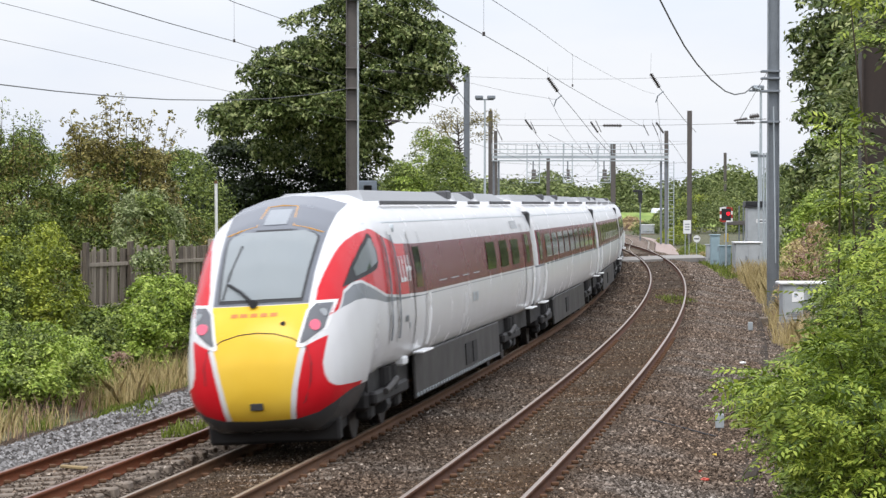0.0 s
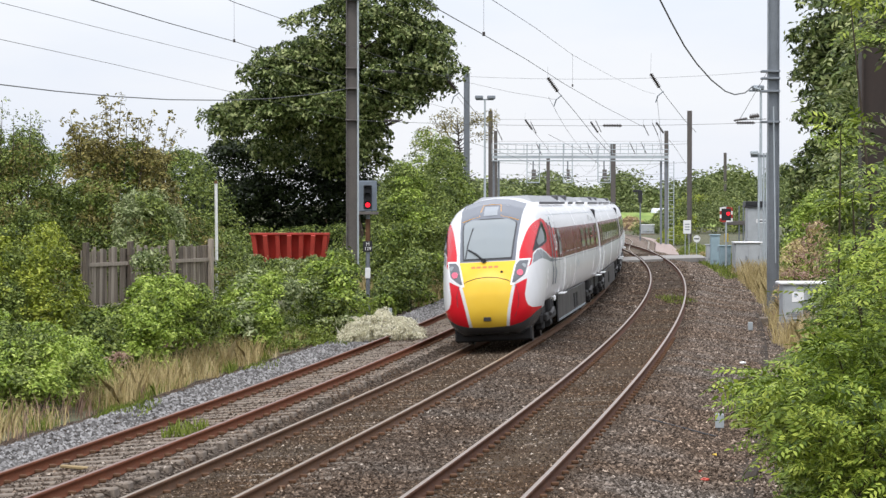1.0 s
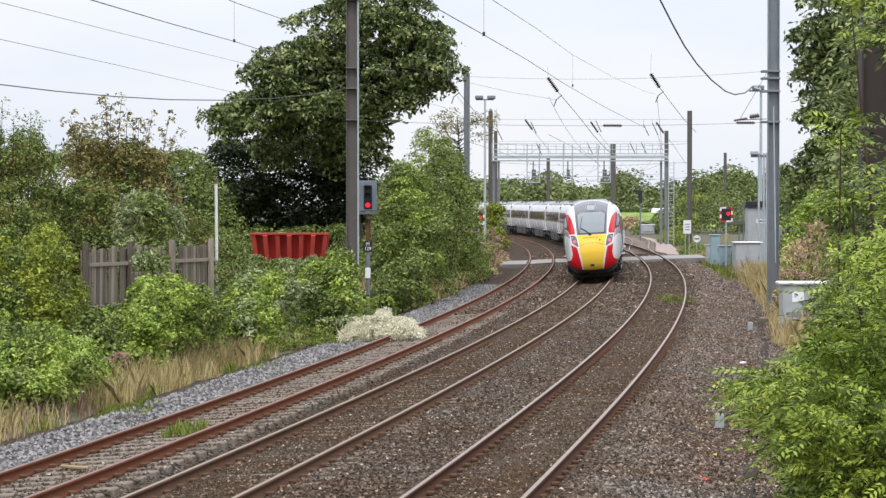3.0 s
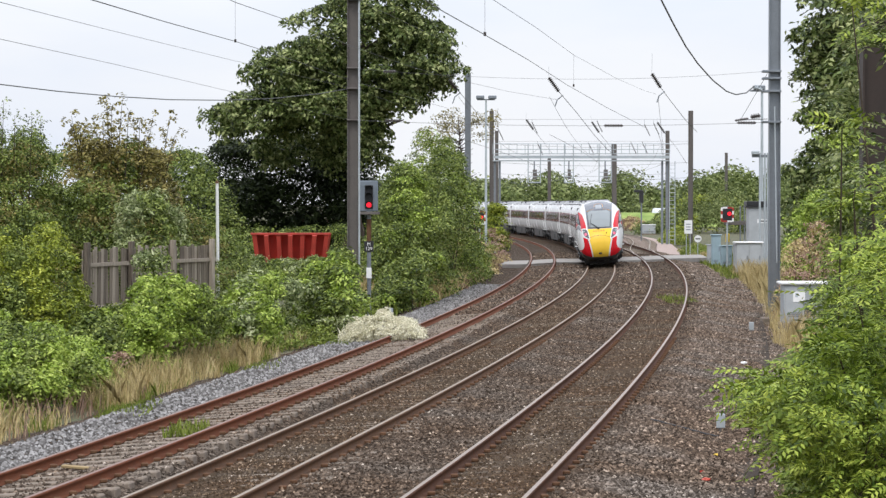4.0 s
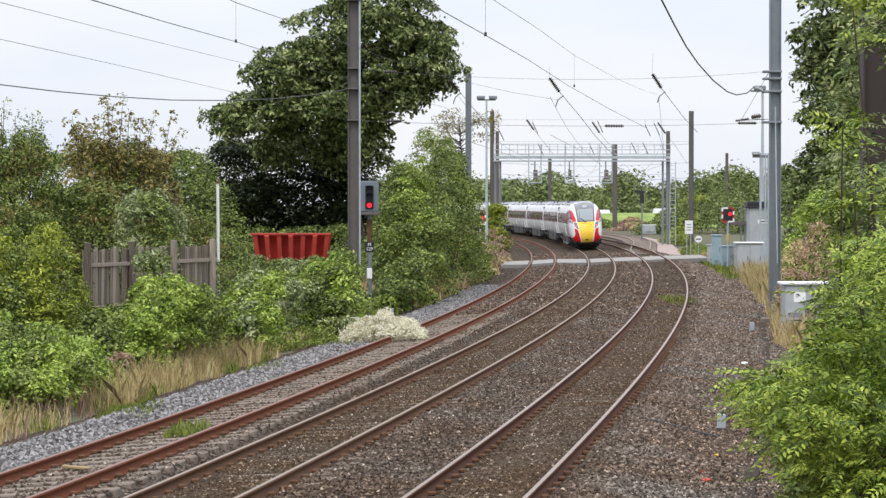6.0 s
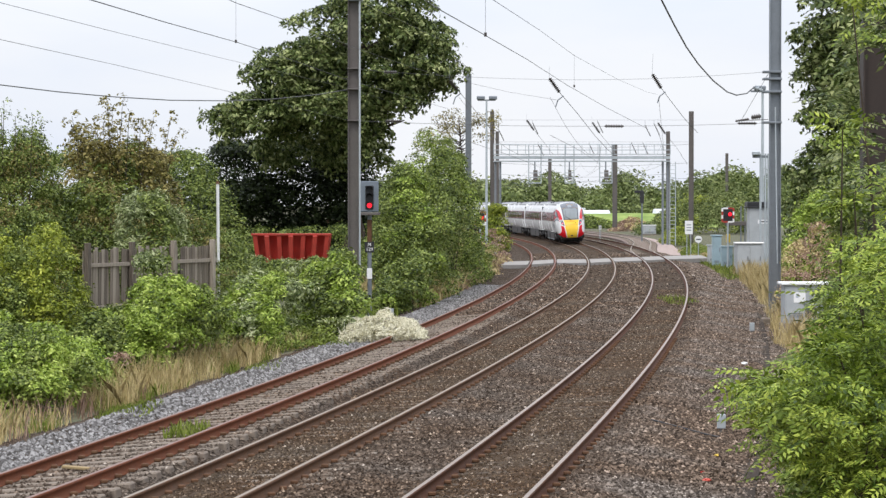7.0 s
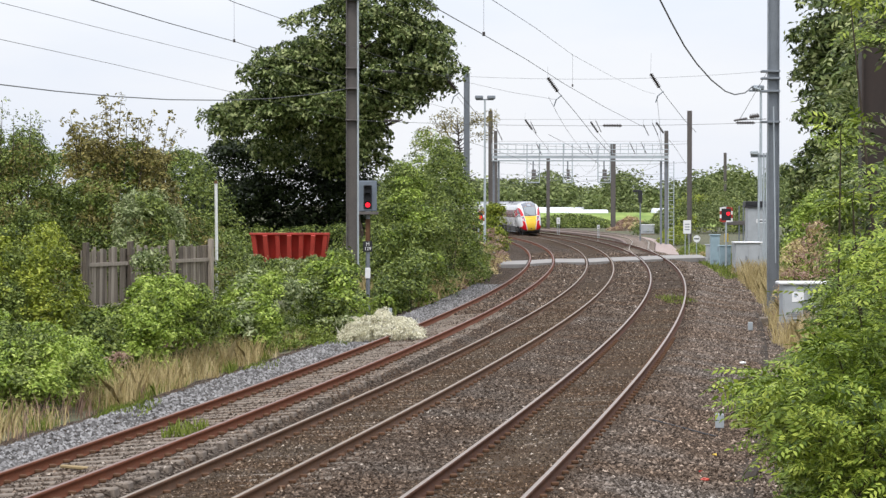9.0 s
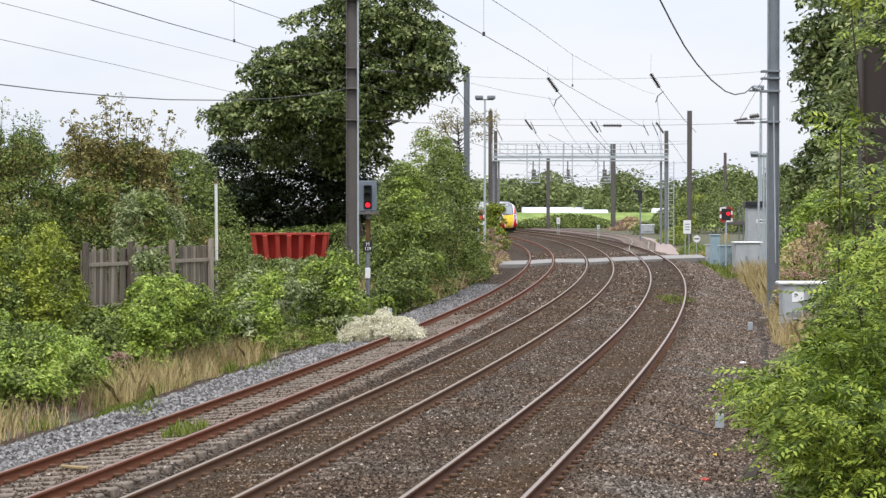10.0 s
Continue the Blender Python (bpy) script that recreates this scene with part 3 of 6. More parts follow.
thicket("hawthorn_bush", "dull green bushes beyond the fence", 300, 400, 82, 88, (370, 390, 400, 425), L_HEDGE, 49, 0.11, 0.36, 90, 70, second=L_RUSSET, share=0.05)
thicket("ivy_mound", "yellow-green ivy climbing over the fence", -40, 150, 59, 65, (425, 418, 426, 422, 436, 470), L_YELLOW, 50, 0.10, 0.26, 400, 80, second=L_HEDGE, share=0.12, clear=4.4, front=0.4)
thicket("bramble_bush", "bright green bramble on the verge", -60, 215, 47, 55, (572, 578, 584, 592, 622, 665), L_BRIGHT, 51, 0.10, 0.24, 520, 75, second=L_HEDGE, share=0.15, clear=3.7, front=0.5)
thicket("bramble_bush", "bright green bramble below the fence", 205, 445, 57, 65, (545, 500, 490, 520, 548, 575), L_BRIGHT, 52, 0.11, 0.27, 480, 80, second=L_HEDGE, share=0.12, clear=3.9, front=0.5)
thicket("bramble_bush", "bramble bush with pale blossom", 385, 640, 68, 76, (505, 490, 494, 505, 530, 560), L_BRIGHT, 53, 0.12, 0.28, 380, 80, second=L_GREY, share=0.2, clear=3.7)
thicket("bramble_bush", "dull green scrub at the fence foot", 130, 330, 61, 66, (545, 550, 540, 545, 545), L_HEDGE, 54, 0.10, 0.3, 190, 70, second=L_YELLOW, share=0.02, clear=4.4)
thicket("bramble_bush", "mixed scrub below the red skip", 360, 610, 92, 102, (462, 484, 492, 492, 495), L_HEDGE, 55, 0.12, 0.36, 200, 66, second=L_GREY, share=0.12)
thicket("bramble_bush", "green scrub round the signal post", 530, 634, 74, 86, (480, 462, 446, 470), L_HEDGE, 56, 0.15, 0.33, 190, 66, second=L_BRIGHT, share=0.2)
thicket("hawthorn_bush", "dense green thicket beside the signal", 655, 848, 102, 122, (320, 318, 318, 300, 285, 288, 312), L_HEDGE, 57, 0.14, 0.42, 640, 90, second=L_BRIGHT, share=-0.05)
thicket("hawthorn_bush", "green thicket along the siding", 664, 800, 90, 101, (490, 470, 440, 450, 500), L_HEDGE, 58, 0.15, 0.34, 240, 70, second=L_BRIGHT, share=0.12)
thicket("hawthorn_bush", "green thicket along the siding", 765, 862, 124, 146, (400, 385, 395, 425, 455), L_HEDGE, 59, 0.15, 0.5, 210, 80, second=L_DRY, share=-0.02)
thicket("hawthorn_bush", "fresh green saplings against the thicket", 690, 842, 120, 128, (322, 298, 272, 270, 296), L_HEDGE, 60, 0.14, 0.5, 150, 90, second=L_BRIGHT, share=0.2)
thicket("willowherb_patch", "reddish dry weeds beside the siding", 845, 925, 142, 160, (440, 405, 420, 445), L_PINK, 61, 0.14, 0.35, 80, 60, second=L_DRY, share=0.25)
thicket("verge_weeds", "tan and green grass beside the siding", 838, 905, 122, 150, (452, 440, 432, 436, 446), L_GRASS, 162, 0.11, 0.25, 150, 50, second=L_DRY, share=0.3, category="plant")
thicket("willowherb_patch", "reddish low weeds beside the siding near the deck", 815, 880, 108, 124, (500, 480, 470, 480), L_PINK, 163, 0.10, 0.22, 110, 50, second=L_GRASS, share=0.3)
thicket("knotweed_patch", "cream-flowered low plant spilling over the rail", 600, 748, 70, 73.5, (580, 566, 558, 560, 563, 576), L_CREAM, 62, 0.055, 0.11, 360, 55, category="plant", on_track=True, rough=0.5)
grass("flower_plumes", "upright cream flower plumes of the low plant", [(-2.9, -2.2, 70.3, 73.5, 60), (-2.3, -1.4, 70.2, 73.3, 160), (-1.5, -0.75, 70.2, 72.6, 110)], L_CREAM, 0.55, 69, 0.02, "plant")

thicket("verge_weeds", "low mixed weeds along the foot of the bank", -20, 470, 46, 64, (690, 650, 628, 612, 600, 596), L_GRASS, 66, 0.10, 0.18, 260, 50, second=L_PINK, share=0.25, category="plant", clear=4.4)
thicket("verge_weeds", "low green weeds beside the siding", 430, 640, 68, 80, (590, 575, 560, 550), L_GRASS, 67, 0.11, 0.22, 150, 50, second=L_GREY, share=0.1, category="plant")
thicket("bramble_bush", "bramble filling the bank below the fence", 110, 270, 57, 62, (580, 560, 560, 590), L_HEDGE, 68, 0.12, 0.25, 150, 60, second=L_BRIGHT, share=0.1, clear=4.4)
thicket("bramble_bush", "flowering scrub in front of the red skip", 355, 625, 103, 112, (446, 453, 459, 461, 457, 446), L_HEDGE, 70, 0.13, 0.26, 230, 66, second=L_GREY, share=0.2, rough=0.2)
# cess side
# Mostly hidden thicket, added to darken what the train windows reflect.
thicket("hawthorn_bush", "mostly hidden thicket added beyond the cess to darken window reflections", 1395, 1640, 150, 230, (330, 300, 290, 290), L_HEDGE, 77, 0.3, 1.0, 200, 80, base=-0.3)
thicket("elder_bush", "light green bush beyond the location cabinet", 1388, 1500, 92, 98, (400, 350, 345, 360, 380), L_BRIGHT, 71, 0.16, 0.42, 120, 60)
thicket("willowherb_patch", "dead pinkish willowherb behind the cabinet", 1380, 1480, 80, 86, (450, 425, 420, 440), L_PINK, 72, 0.10, 0.3, 110, 60, second=L_DRY, share=0.2)
thicket("hawthorn_bush", "shaded green scrub behind the cabinet", 1455, 1640, 48, 56, (330, 300, 290, 280), L_HEDGE, 73, 0.11, 0.38, 260, 75, second=L_BRIGHT, share=0.2)
thicket("hawthorn_bush", "shaded low scrub beside the path", 1400, 1640, 30, 36, (700, 640, 600, 560), L_HEDGE, 74, 0.09, 0.25, 240, 70)
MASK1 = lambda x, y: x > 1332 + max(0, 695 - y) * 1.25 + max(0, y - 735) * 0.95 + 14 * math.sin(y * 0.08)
# Back layer of the elder in darker hedge green to paint its inner shade.
pinnate("elder_bush", "inner elder leaves beside the cess, coloured darker as shade", 1330, 1640, 640, 900, 22.5, 25, 1500, L_HEDGE, 84, 0.085, mask=lambda x, y: MASK1(x - 45, y), stems=10)
pinnate("elder_bush", "bright green elder shrub reaching over the cess", 1300, 1640, 660, 900, 19, 22, 2000, L_ELDER, 81, 0.064, mask=MASK1, stems=14)
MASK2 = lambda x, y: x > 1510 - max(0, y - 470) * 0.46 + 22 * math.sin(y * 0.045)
# Same for the tall elder: darker leaves behind imitate shade between the sprays.
pinnate("elder_bush", "inner leaves of the tall elder, coloured darker as shade", 1400, 1640, 420, 720, 24, 27, 1500, L_HEDGE, 85, 0.085, mask=lambda x, y: MASK2(x - 15, y), stems=10)
pinnate("elder_bush", "bright green elder shrub with long leafy branches", 1400, 1640, 430, 720, 20, 23, 1600, L_ELDER, 82, 0.064, mask=MASK2, stems=12)
MASK3 = lambda x, y: x > 1506 + 26 * math.sin(y * 0.05) and not (x > 1510 and 95 < y < 275)
pinnate("ash_tree", "young ash with green hanging leaves", 1440, 1640, -40, 430, 22, 25, 240, L_ELDER, 83, 0.068, mask=MASK3, stems=4, category="tree")
pinnate("ash_tree", "young ash with dull green leaves", 1440, 1640, -40, 440, 24, 28, 520, L_SYC, 87, 0.09, mask=MASK3, stems=3, category="tree")
pinnate("ash_tree", "young ash with darker leaves behind the mast", 1450, 1640, -40, 470, 38, 42, 800, L_SYC, 86, 0.13, mask=lambda x, y: x > 1492 + 20 * math.sin(y * 0.06), stems=4, category="tree")

thicket("hawthorn_bush", "grey-green scrub hiding part of the fence", 236, 296, 63.5, 66, (455, 440, 450, 480), L_GREY, 75, 0.11, 0.26, 70, 55, second=L_HEDGE, share=0.35)
thicket("hawthorn_bush", "yellow-green bush beside the far masts", 858, 893, 203, 207, (372, 364, 368, 376), L_YELLOW, 76, 0.25, 0.5, 60, 60)
# grass
def strip(k, off0, off1, y0, y1, n, step=4.0):
    """Patches that follow a track between two side offsets."""
    rows = []
    for y in np.arange(y0, y1, step):
        x = poly(LINE[k], min(y + step / 2, 195))
        rows.append((x + off0, x + off1, y, y + step, int(n * step * abs(off1 - off0))))
    return rows


grass("dry_grass", "pale dry grass on the verge", strip("A", -4.6, -3.0, 40, 72, 110), L_DRY, 0.5, 91, 0.007, ragged=0.05)
grass("dry_grass", "pale dry grass leaning over the ballast edge", strip("A", -4.3, -3.0, 49, 64, 230), L_DRY, 0.68, 191, 0.006, ragged=-0.05)
grass("dry_grass", "tall pale dry grass beside the cable trough", strip("C", 3.7, 6.0, 68, 140, 170), L_DRY, 0.95, 92, 0.007, ragged=-0.1)
grass("dry_grass", "pale dry grass beside the path", strip("C", 3.9, 5.8, 22, 70, 90), L_DRY, 0.4, 93, 0.007)
grass("dry_grass", "tan dry grass along the thicket", strip("A", -6.5, -2.5, 96, 165, 40), L_DRY, 0.8, 98, 0.022)
grass("willowherb_stalks", "reddish brown dead stalks on the verge", strip("A", -5.2, -3.0, 38, 52, 45), L_PINK, 0.5, 194, 0.009, "plant", ragged=0.0)
grass("verge_grass", "short green grass on the verge", strip("A", -6.5, -2.9, 34, 84, 130), L_GRASS, 0.3, 94, 0.008, ragged=0.0)
grass("verge_grass", "green grass along the line", strip("A", -6.0, -2.9, 84, 160, 25), L_GRASS, 0.4, 95, 0.02)
grass("verge_grass", "green grass beyond the trough", strip("C", 3.0, 9.0, 130, 190, 26), L_GRASS, 0.35, 96, 0.025)
grass("verge_grass", "bright green tufts at the ballast edge", [(-6.3, -5.3, 45.5, 49, 520), (-3.5, -2.5, 68.5, 72, 480), (-4.6, -3.8, 58, 61, 300)], L_GRASS, 0.17, 99, 0.012)
grass("track_weeds", "small green weeds between the siding rails", [(-4.5, -3.9, 40.5, 43.0, 420), (8.2, 9.2, 92, 100, 500)], L_GRASS, 0.2, 97, 0.012)


# ---- masts ----
def mast(name, label, x, y, top, w=0.36, depth=0.3, material=None, z0=-0.3, group="overhead line masts"):
    """A broad-flange steel mast: two flanges and a web."""
    root = tagged(empty(name, Matrix.Translation((x, y, z0))), label, "mast", group)
    m = material or STEEL_BROWN
    h = top - z0
    for sg in (-1, 1):
        part("flange", boxed(sg * w / 2 - 0.012, -depth / 2, 0, sg * w / 2 + 0.012, depth / 2, h), m, root)
    part("web", boxed(-w / 2 + 0.012, -0.012, 0, w / 2 - 0.012, 0.012, h), m, root)
    part("footing", boxed(-w / 2 - 0.25, -depth / 2 - 0.25, -0.3, w / 2 + 0.25, depth / 2 + 0.25, 0.12, 0.03), SLEEPER, root)
    return root


mast("overhead_line_mast", "brown weathered steel headspan mast", W(623 - 784, 82), 82, 12.5, 0.34)
mast("overhead_line_mast", "grey steel headspan mast beside the location cabinet", W(1368 - 784, 84), 84, 12.5, 0.34, material=STEEL)
mast("overhead_line_mast", "grey steel mast behind the thicket", W(826 - 784, 167), 167, 12.0, 0.36, material=STEEL)
mast("overhead_line_mast", "brown steel mast near the gantry", W(868 - 784, 235), 235, 12.0, 0.36)
mast("overhead_line_mast", "brown steel mast near the gantry", W(1220 - 784, 235), 235, 12.0, 0.40)
mast("overhead_line_mast", "brown steel mast beyond the gantry", W(877 - 784, 300), 300, 12.0, 0.38)
mast("overhead_line_mast", "brown steel mast beyond the gantry", W(1179 - 784, 300), 300, 12.0, 0.42)
mast("overhead_line_mast", "distant brown steel mast", W(970 - 784, 360), 360, 10.0, 0.45)
mast("overhead_line_mast", "distant brown steel mast", W(1085 - 784, 340), 340, 11.4, 0.6)
mast("overhead_line_mast", "distant brown steel mast", W(1283 - 784, 400), 400, 11.4, 0.42)

# ---- overhead line ----
def wire(name, label, pts, r, parent=None, group="overhead wires", sag=0.0, per=8):
    """A wire through places; sag hangs each stretch between two of them."""
    out = []
    for a, b in zip(pts, pts[1:]):
        a, b = Vector(a), Vector(b)
        for i in range(per):
            k = i / per
            p = a.lerp(b, k)
            p.z -= sag * 4 * k * (1 - k)
            out.append(p)
    out.append(Vector(pts[-1]))
    ob = part(name, tube(out, r, 5), WIRE, parent)
    return tagged(ob, label, "wire", group) if parent is None else ob


def over(k, y, z, off=0.0):
    """A place over track k."""
    t = TRACK[k]
    i = min(range(0, len(t)), key=lambda n: abs(t[n][1] - y))
    return (t[i][0] + off, y, z)


def insulator(bm, a, b, r=0.05, sheds=7):
    a, b = Vector(a), Vector(b)
    rod(bm, a, b, r * 0.45, 8)
    for i in range(sheds):
        c = a.lerp(b, (i + 0.7) / (sheds + 0.4))
        d = (b - a).normalized() * 0.012
        rod(bm, c - d, c + d, r, 10, r * 0.8)
    return bm


SPANS = (81.0, 148.0, 215.0, 285.0, 360.0)
LIFT = {"A": 0.0, "B": 0.11, "C": 0.16}
for k in "ABC":
    cat = tagged(empty("catenary_wire"), "grey catenary wire with contact wire over a track", "wire", "overhead wires")
    for y0, y1 in zip(SPANS, SPANS[1:]):
        a, b = over(k, y0, 0), over(k, y1, 0)
        pts = []
        for i in range(13):
            q = i / 12
            x = 0.6 * (a[0] + (b[0] - a[0]) * q) + 0.4 * over(k, y0 + (y1 - y0) * q, 0)[0]
            pts.append((x, y0 + (y1 - y0) * q, 6.9 - 4.4 * q * (1 - q)))
        wire("bearer_wire", "", pts, 0.006, cat, per=1)
        wire("contact_wire", "", [(p[0], p[1], 5.6 + LIFT[k]) for p in pts], 0.007, cat, per=1)
# the near span comes down towards the viewer's side
near_span = tagged(empty("catenary_wire"), "dark contact and bearer wires sagging towards the near side", "wire", "overhead wires")
for nm, r, pts in (("bearer_wire", 0.0065, ((70, -25, 25), (160, 0, 27), (290, 39, 36), (415, 74, 49), (520, 108, 64), (613, 141, 82), (720, 172, 100), (790, 192, 118))),
                   ("bearer_wire", 0.0038, ((-90, -18, 28), (0, 5, 32), (200, 56, 41), (400, 105, 56), (613, 155, 82), (720, 190, 105))),
                   ("contact_wire", 0.0036, ((-90, 49, 28), (0, 70, 31), (200, 114, 40), (400, 161, 54), (613, 212, 82))),
                   ("bearer_wire", 0.0045, ((360, -20, 28), (415, 5, 30), (510, 38, 40), (620, 82, 55), (720, 117, 68), (800, 140, 80), (830, 147, 81), (900, 163, 81.5), (985, 177, 82))),
                   ("contact_wire", 0.0035, ((620, -6, 42), (650, 10, 46), (740, 52, 62), (800, 80, 82))),
                   ("contact_wire", 0.006, ((722, -20, 24), (768, 13, 28), (855, 62, 38), (930, 105, 49), (1000, 150, 62), (1070, 190, 73), (1140, 226, 82))),
                   ("bearer_wire", 0.0032, ((840, -20, 23), (870, 0, 25), (950, 52, 36), (1013, 98, 50), (1090, 140, 66), (1140, 162, 78), (1160, 167, 82)))):
    wire(nm, "", [P(*q) for q in pts], r, near_span, per=3)
for px, py0, py1, d in ((415, -30, 73, 49), (856, -30, 61, 38), (1013, 96, 152, 63), (797, 80, 140, 80)):
    part("dropper", rod(bmesh.new(), P(px, py0, d), P(px, py1, d), 0.0025, 4), WIRE, near_span)
    part("clip", boxed(P(px, py1, d)[0] - 0.02, d - 0.02, P(px, py1, d)[2] - 0.03, P(px, py1, d)[0] + 0.02, d + 0.02, P(px, py1, d)[2] + 0.03), INSUL, near_span)
# registration wires that slant down from the span with dark insulators in them
for d, top, ins0, ins1, tail in ((82, (969, 118), (969, 138), (987, 163), ((1020, 202), (1050, 240), (1072, 264), (1085, 275))),
                                 (82, (1152, 95), (1151, 131), (1167, 156), ((1185, 180), (1210, 212), (1231, 234))),
                                 (82, (793, 112), (793, 143), (806, 158), ((825, 180), (850, 210), (873, 236))),
                                 (150, (929, 200), (929, 212), (942, 230), ((960, 252), (975, 272))),
                                 (150, (1043, 205), (1045, 216), (1058, 235), ((1075, 256), (1085, 268))),
                                 (150, (1161, 210), (1161, 217), (1174, 236), ((1195, 262), (1213, 290)))):
    reg = tagged(empty("registration_wire"), "slanting wire with a dark ribbed insulator", "wire", "registration wires")
    part("hanger", rod(bmesh.new(), P(*top, d), P(*ins0, d), 0.004, 5), STEEL, reg)
    part("insulator", insulator(bmesh.new(), P(*ins0, d), P(*ins1, d), 0.075 if d < 100 else 0.09, 9), INSUL, reg)
    wire("tail_wire", "", [P(*ins1, d)] + [P(px, py, d + 3 + i * 4) for i, (px, py) in enumerate(tail)], 0.010, reg, per=2)
    if d < 100:
        bx, by = ins1[0] - 1, ins1[1] + 8
        part("steady_arm", tube([P(bx + 8, by - 2, d), P(bx - 2, by + 6, d), P(bx - 6, by + 18, d)], 0.022, 6), STEEL, reg)

# headspan between the two near masts
LM, RM = Vector((W(623 - 784, 82), 82, 0)), Vector((W(1368 - 784, 84), 84, 0))
hs = tagged(empty("headspan"), "headspan wires with brown insulators between two masts", "wire", "overhead wires")
for z0, zm, z1, r in ((7.85, 7.55, 7.88, 0.0045), (6.2, 6.05, 6.2, 0.006)):
    pts = [LM.lerp(RM, i / 16) + Vector((0, 0, (z0 if i < 8 else z1) + (zm - (z0 if i < 8 else z1)) * (1 - abs(i / 8 - 1) ** 2))) for i in range(17)]
    wire("span_wire", "", pts, r, hs, per=1)
for k0, k1, z in ((0.075, 0.11, 6.19), (0.59, 0.635, 6.06), (0.91, 0.955, 6.17), (0.07, 0.10, 7.75)):
    part("insulator", insulator(bmesh.new(), LM.lerp(RM, k0) + Vector((0, 0, z)), LM.lerp(RM, k1) + Vector((0, 0, z)), 0.06, 7), INSUL, hs)
# second and third spans, far off
for (pa, pb, d, z) in ((868, 1220, 235, 7.3), (868, 1220, 235, 9.0), (877, 1179, 300, 7.0), (868, 1220, 235, 5.9)):
    a, b = Vector((W(pa - 784, d), d, z)), Vector((W(pb - 784, d), d, z))
    wire("span_wire", "thin span wire between far masts", [a, a.lerp(b, 0.5) - Vector((0, 0, 0.35)), b], 0.012, sag=0.05)
for z in (11.2, 9.2):
    a, b = Vector((W(868 - 784, 235), 235, z)), Vector((W(1220 - 784, 235), 235, z))
    wire("span_wire", "thin span wire between far masts", [a, b], 0.009)
for px, py, hang in ((945, 228, 11.2), (1144, 232, 11.2), (1160, 230, 11.2), (885, 240, 11.2), (1060, 226, 11.2), (1045, 265, 9.2), (1120, 264, 9.2), (1140, 264, 9.2), (955, 266, 9.2)):
    x, y, z = P(px, py, 235)
    ins = tagged(empty("insulator", Matrix.Translation((x, y, z))), "dark slanting insulator hanging from a span wire", "insulator", "insulators")
    part("hanger", rod(bmesh.new(), (-0.3, 0, 0.6), (-0.3, 0, hang - z + 0.01), 0.012, 5), STEEL, ins)
    part("sheds", insulator(bmesh.new(), (-0.3, 0, 0.6), (0.2, 0, -0.45), 0.07, 8), INSUL, ins)
# black feeder cables
wire("feeder_cable", "thick black feeder cable hanging to the mast", [P(1150, -40, 52), P(1167, 0, 54), P(1190, 45, 58), P(1211, 83, 62), P(1232, 113, 66), P(1258, 142, 71), P(1283, 162, 76), P(1300, 168, 79), P(1318, 165, 82), P(1332, 153, 83.5)], 0.02, per=2)
wire("feeder_cable", "thin black feeder cable to the mast", [P(-60, 141, 58), P(0, 150, 60), P(100, 162, 64), P(200, 171, 68), P(300, 177, 71), P(400, 178, 74), P(480, 175, 77), P(560, 167, 80), P(613, 158, 82)], 0.014, per=2)
wire("stay_wire", "thin steel stay at the mast", [P(1356, 130, 84), P(1308, 213, 84)], 0.008)
wire("stay_wire", "thin steel stay at the mast", [P(1308, 213, 84), P(1356, 211, 84)], 0.012)
# fittings on the near masts
lm_fit = tagged(empty("mast_fittings"), "clamps, conduit and brackets on the brown mast", "fittings")
part("conduit", rod(bmesh.new(), (LM.x + 0.2, 81.8, 1.5), (LM.x + 0.2, 81.8, 12.4), 0.03, 8), STEEL_PALE, lm_fit)
for z in (6.2, 7.2, 7.85, 10.1):
    part("clamp", boxed(LM.x - 0.20, 81.80, z - 0.022, LM.x + 0.24, 82.2, z + 0.022, 0.008), STEEL_BROWN, lm_fit)
part("bracket", boxed(LM.x - 0.15, 81.7, 10.0, LM.x + 0.3, 82.1, 10.12, 0.01), STEEL, lm_fit)
rm_fit = tagged(empty("mast_fittings"), "clamps, conduit and insulators on the grey mast", "fittings")
part("conduit", rod(bmesh.new(), (RM.x + 0.06, 83.8, 1.6), (RM.x - 0.02, 83.8, 6.7), 0.022, 8), STEEL_PALE, rm_fit)
for z in (6.2, 7.2, 7.62, 7.85):
    part("clamp", boxed(RM.x - 0.4, 83.78, z - 0.035, RM.x + 0.2, 84.2, z + 0.035, 0.01), STEEL, rm_fit)
part("insulator", insulator(bmesh.new(), P(1329, 154, 83.6), P(1346, 160, 83.6), 0.1, 3), STEEL_PALE, rm_fit)
part("insulator", insulator(bmesh.new(), P(1298, 214, 83.6), P(1322, 210, 83.6), 0.05, 6), INSUL, rm_fit)
part("insulator", insulator(bmesh.new(), P(1326, 208, 83.6), P(1343, 205, 83.6), 0.10, 4), INSUL, rm_fit)

# floodlight columns
def floodlight(x, y, top, heads, label):
    root = tagged(empty("floodlight_column", Matrix.Translation((x, y, -0.2))), label, "lamp", "floodlight columns")
    part("column", rod(bmesh.new(), (0, 0, 0), (0, 0, top), 0.11, 10, 0.07), STEEL_PALE, root)
    part("crossbar", boxed(-0.7, -0.04, top - 0.05, 0.7, 0.04, top + 0.05), STEEL, root)
    for sx in heads:
        part("lamp_head", boxed(sx - 0.32, -0.25, top + 0.04, sx + 0.32, 0.25, top + 0.32, 0.05), STEEL, root)
    return root


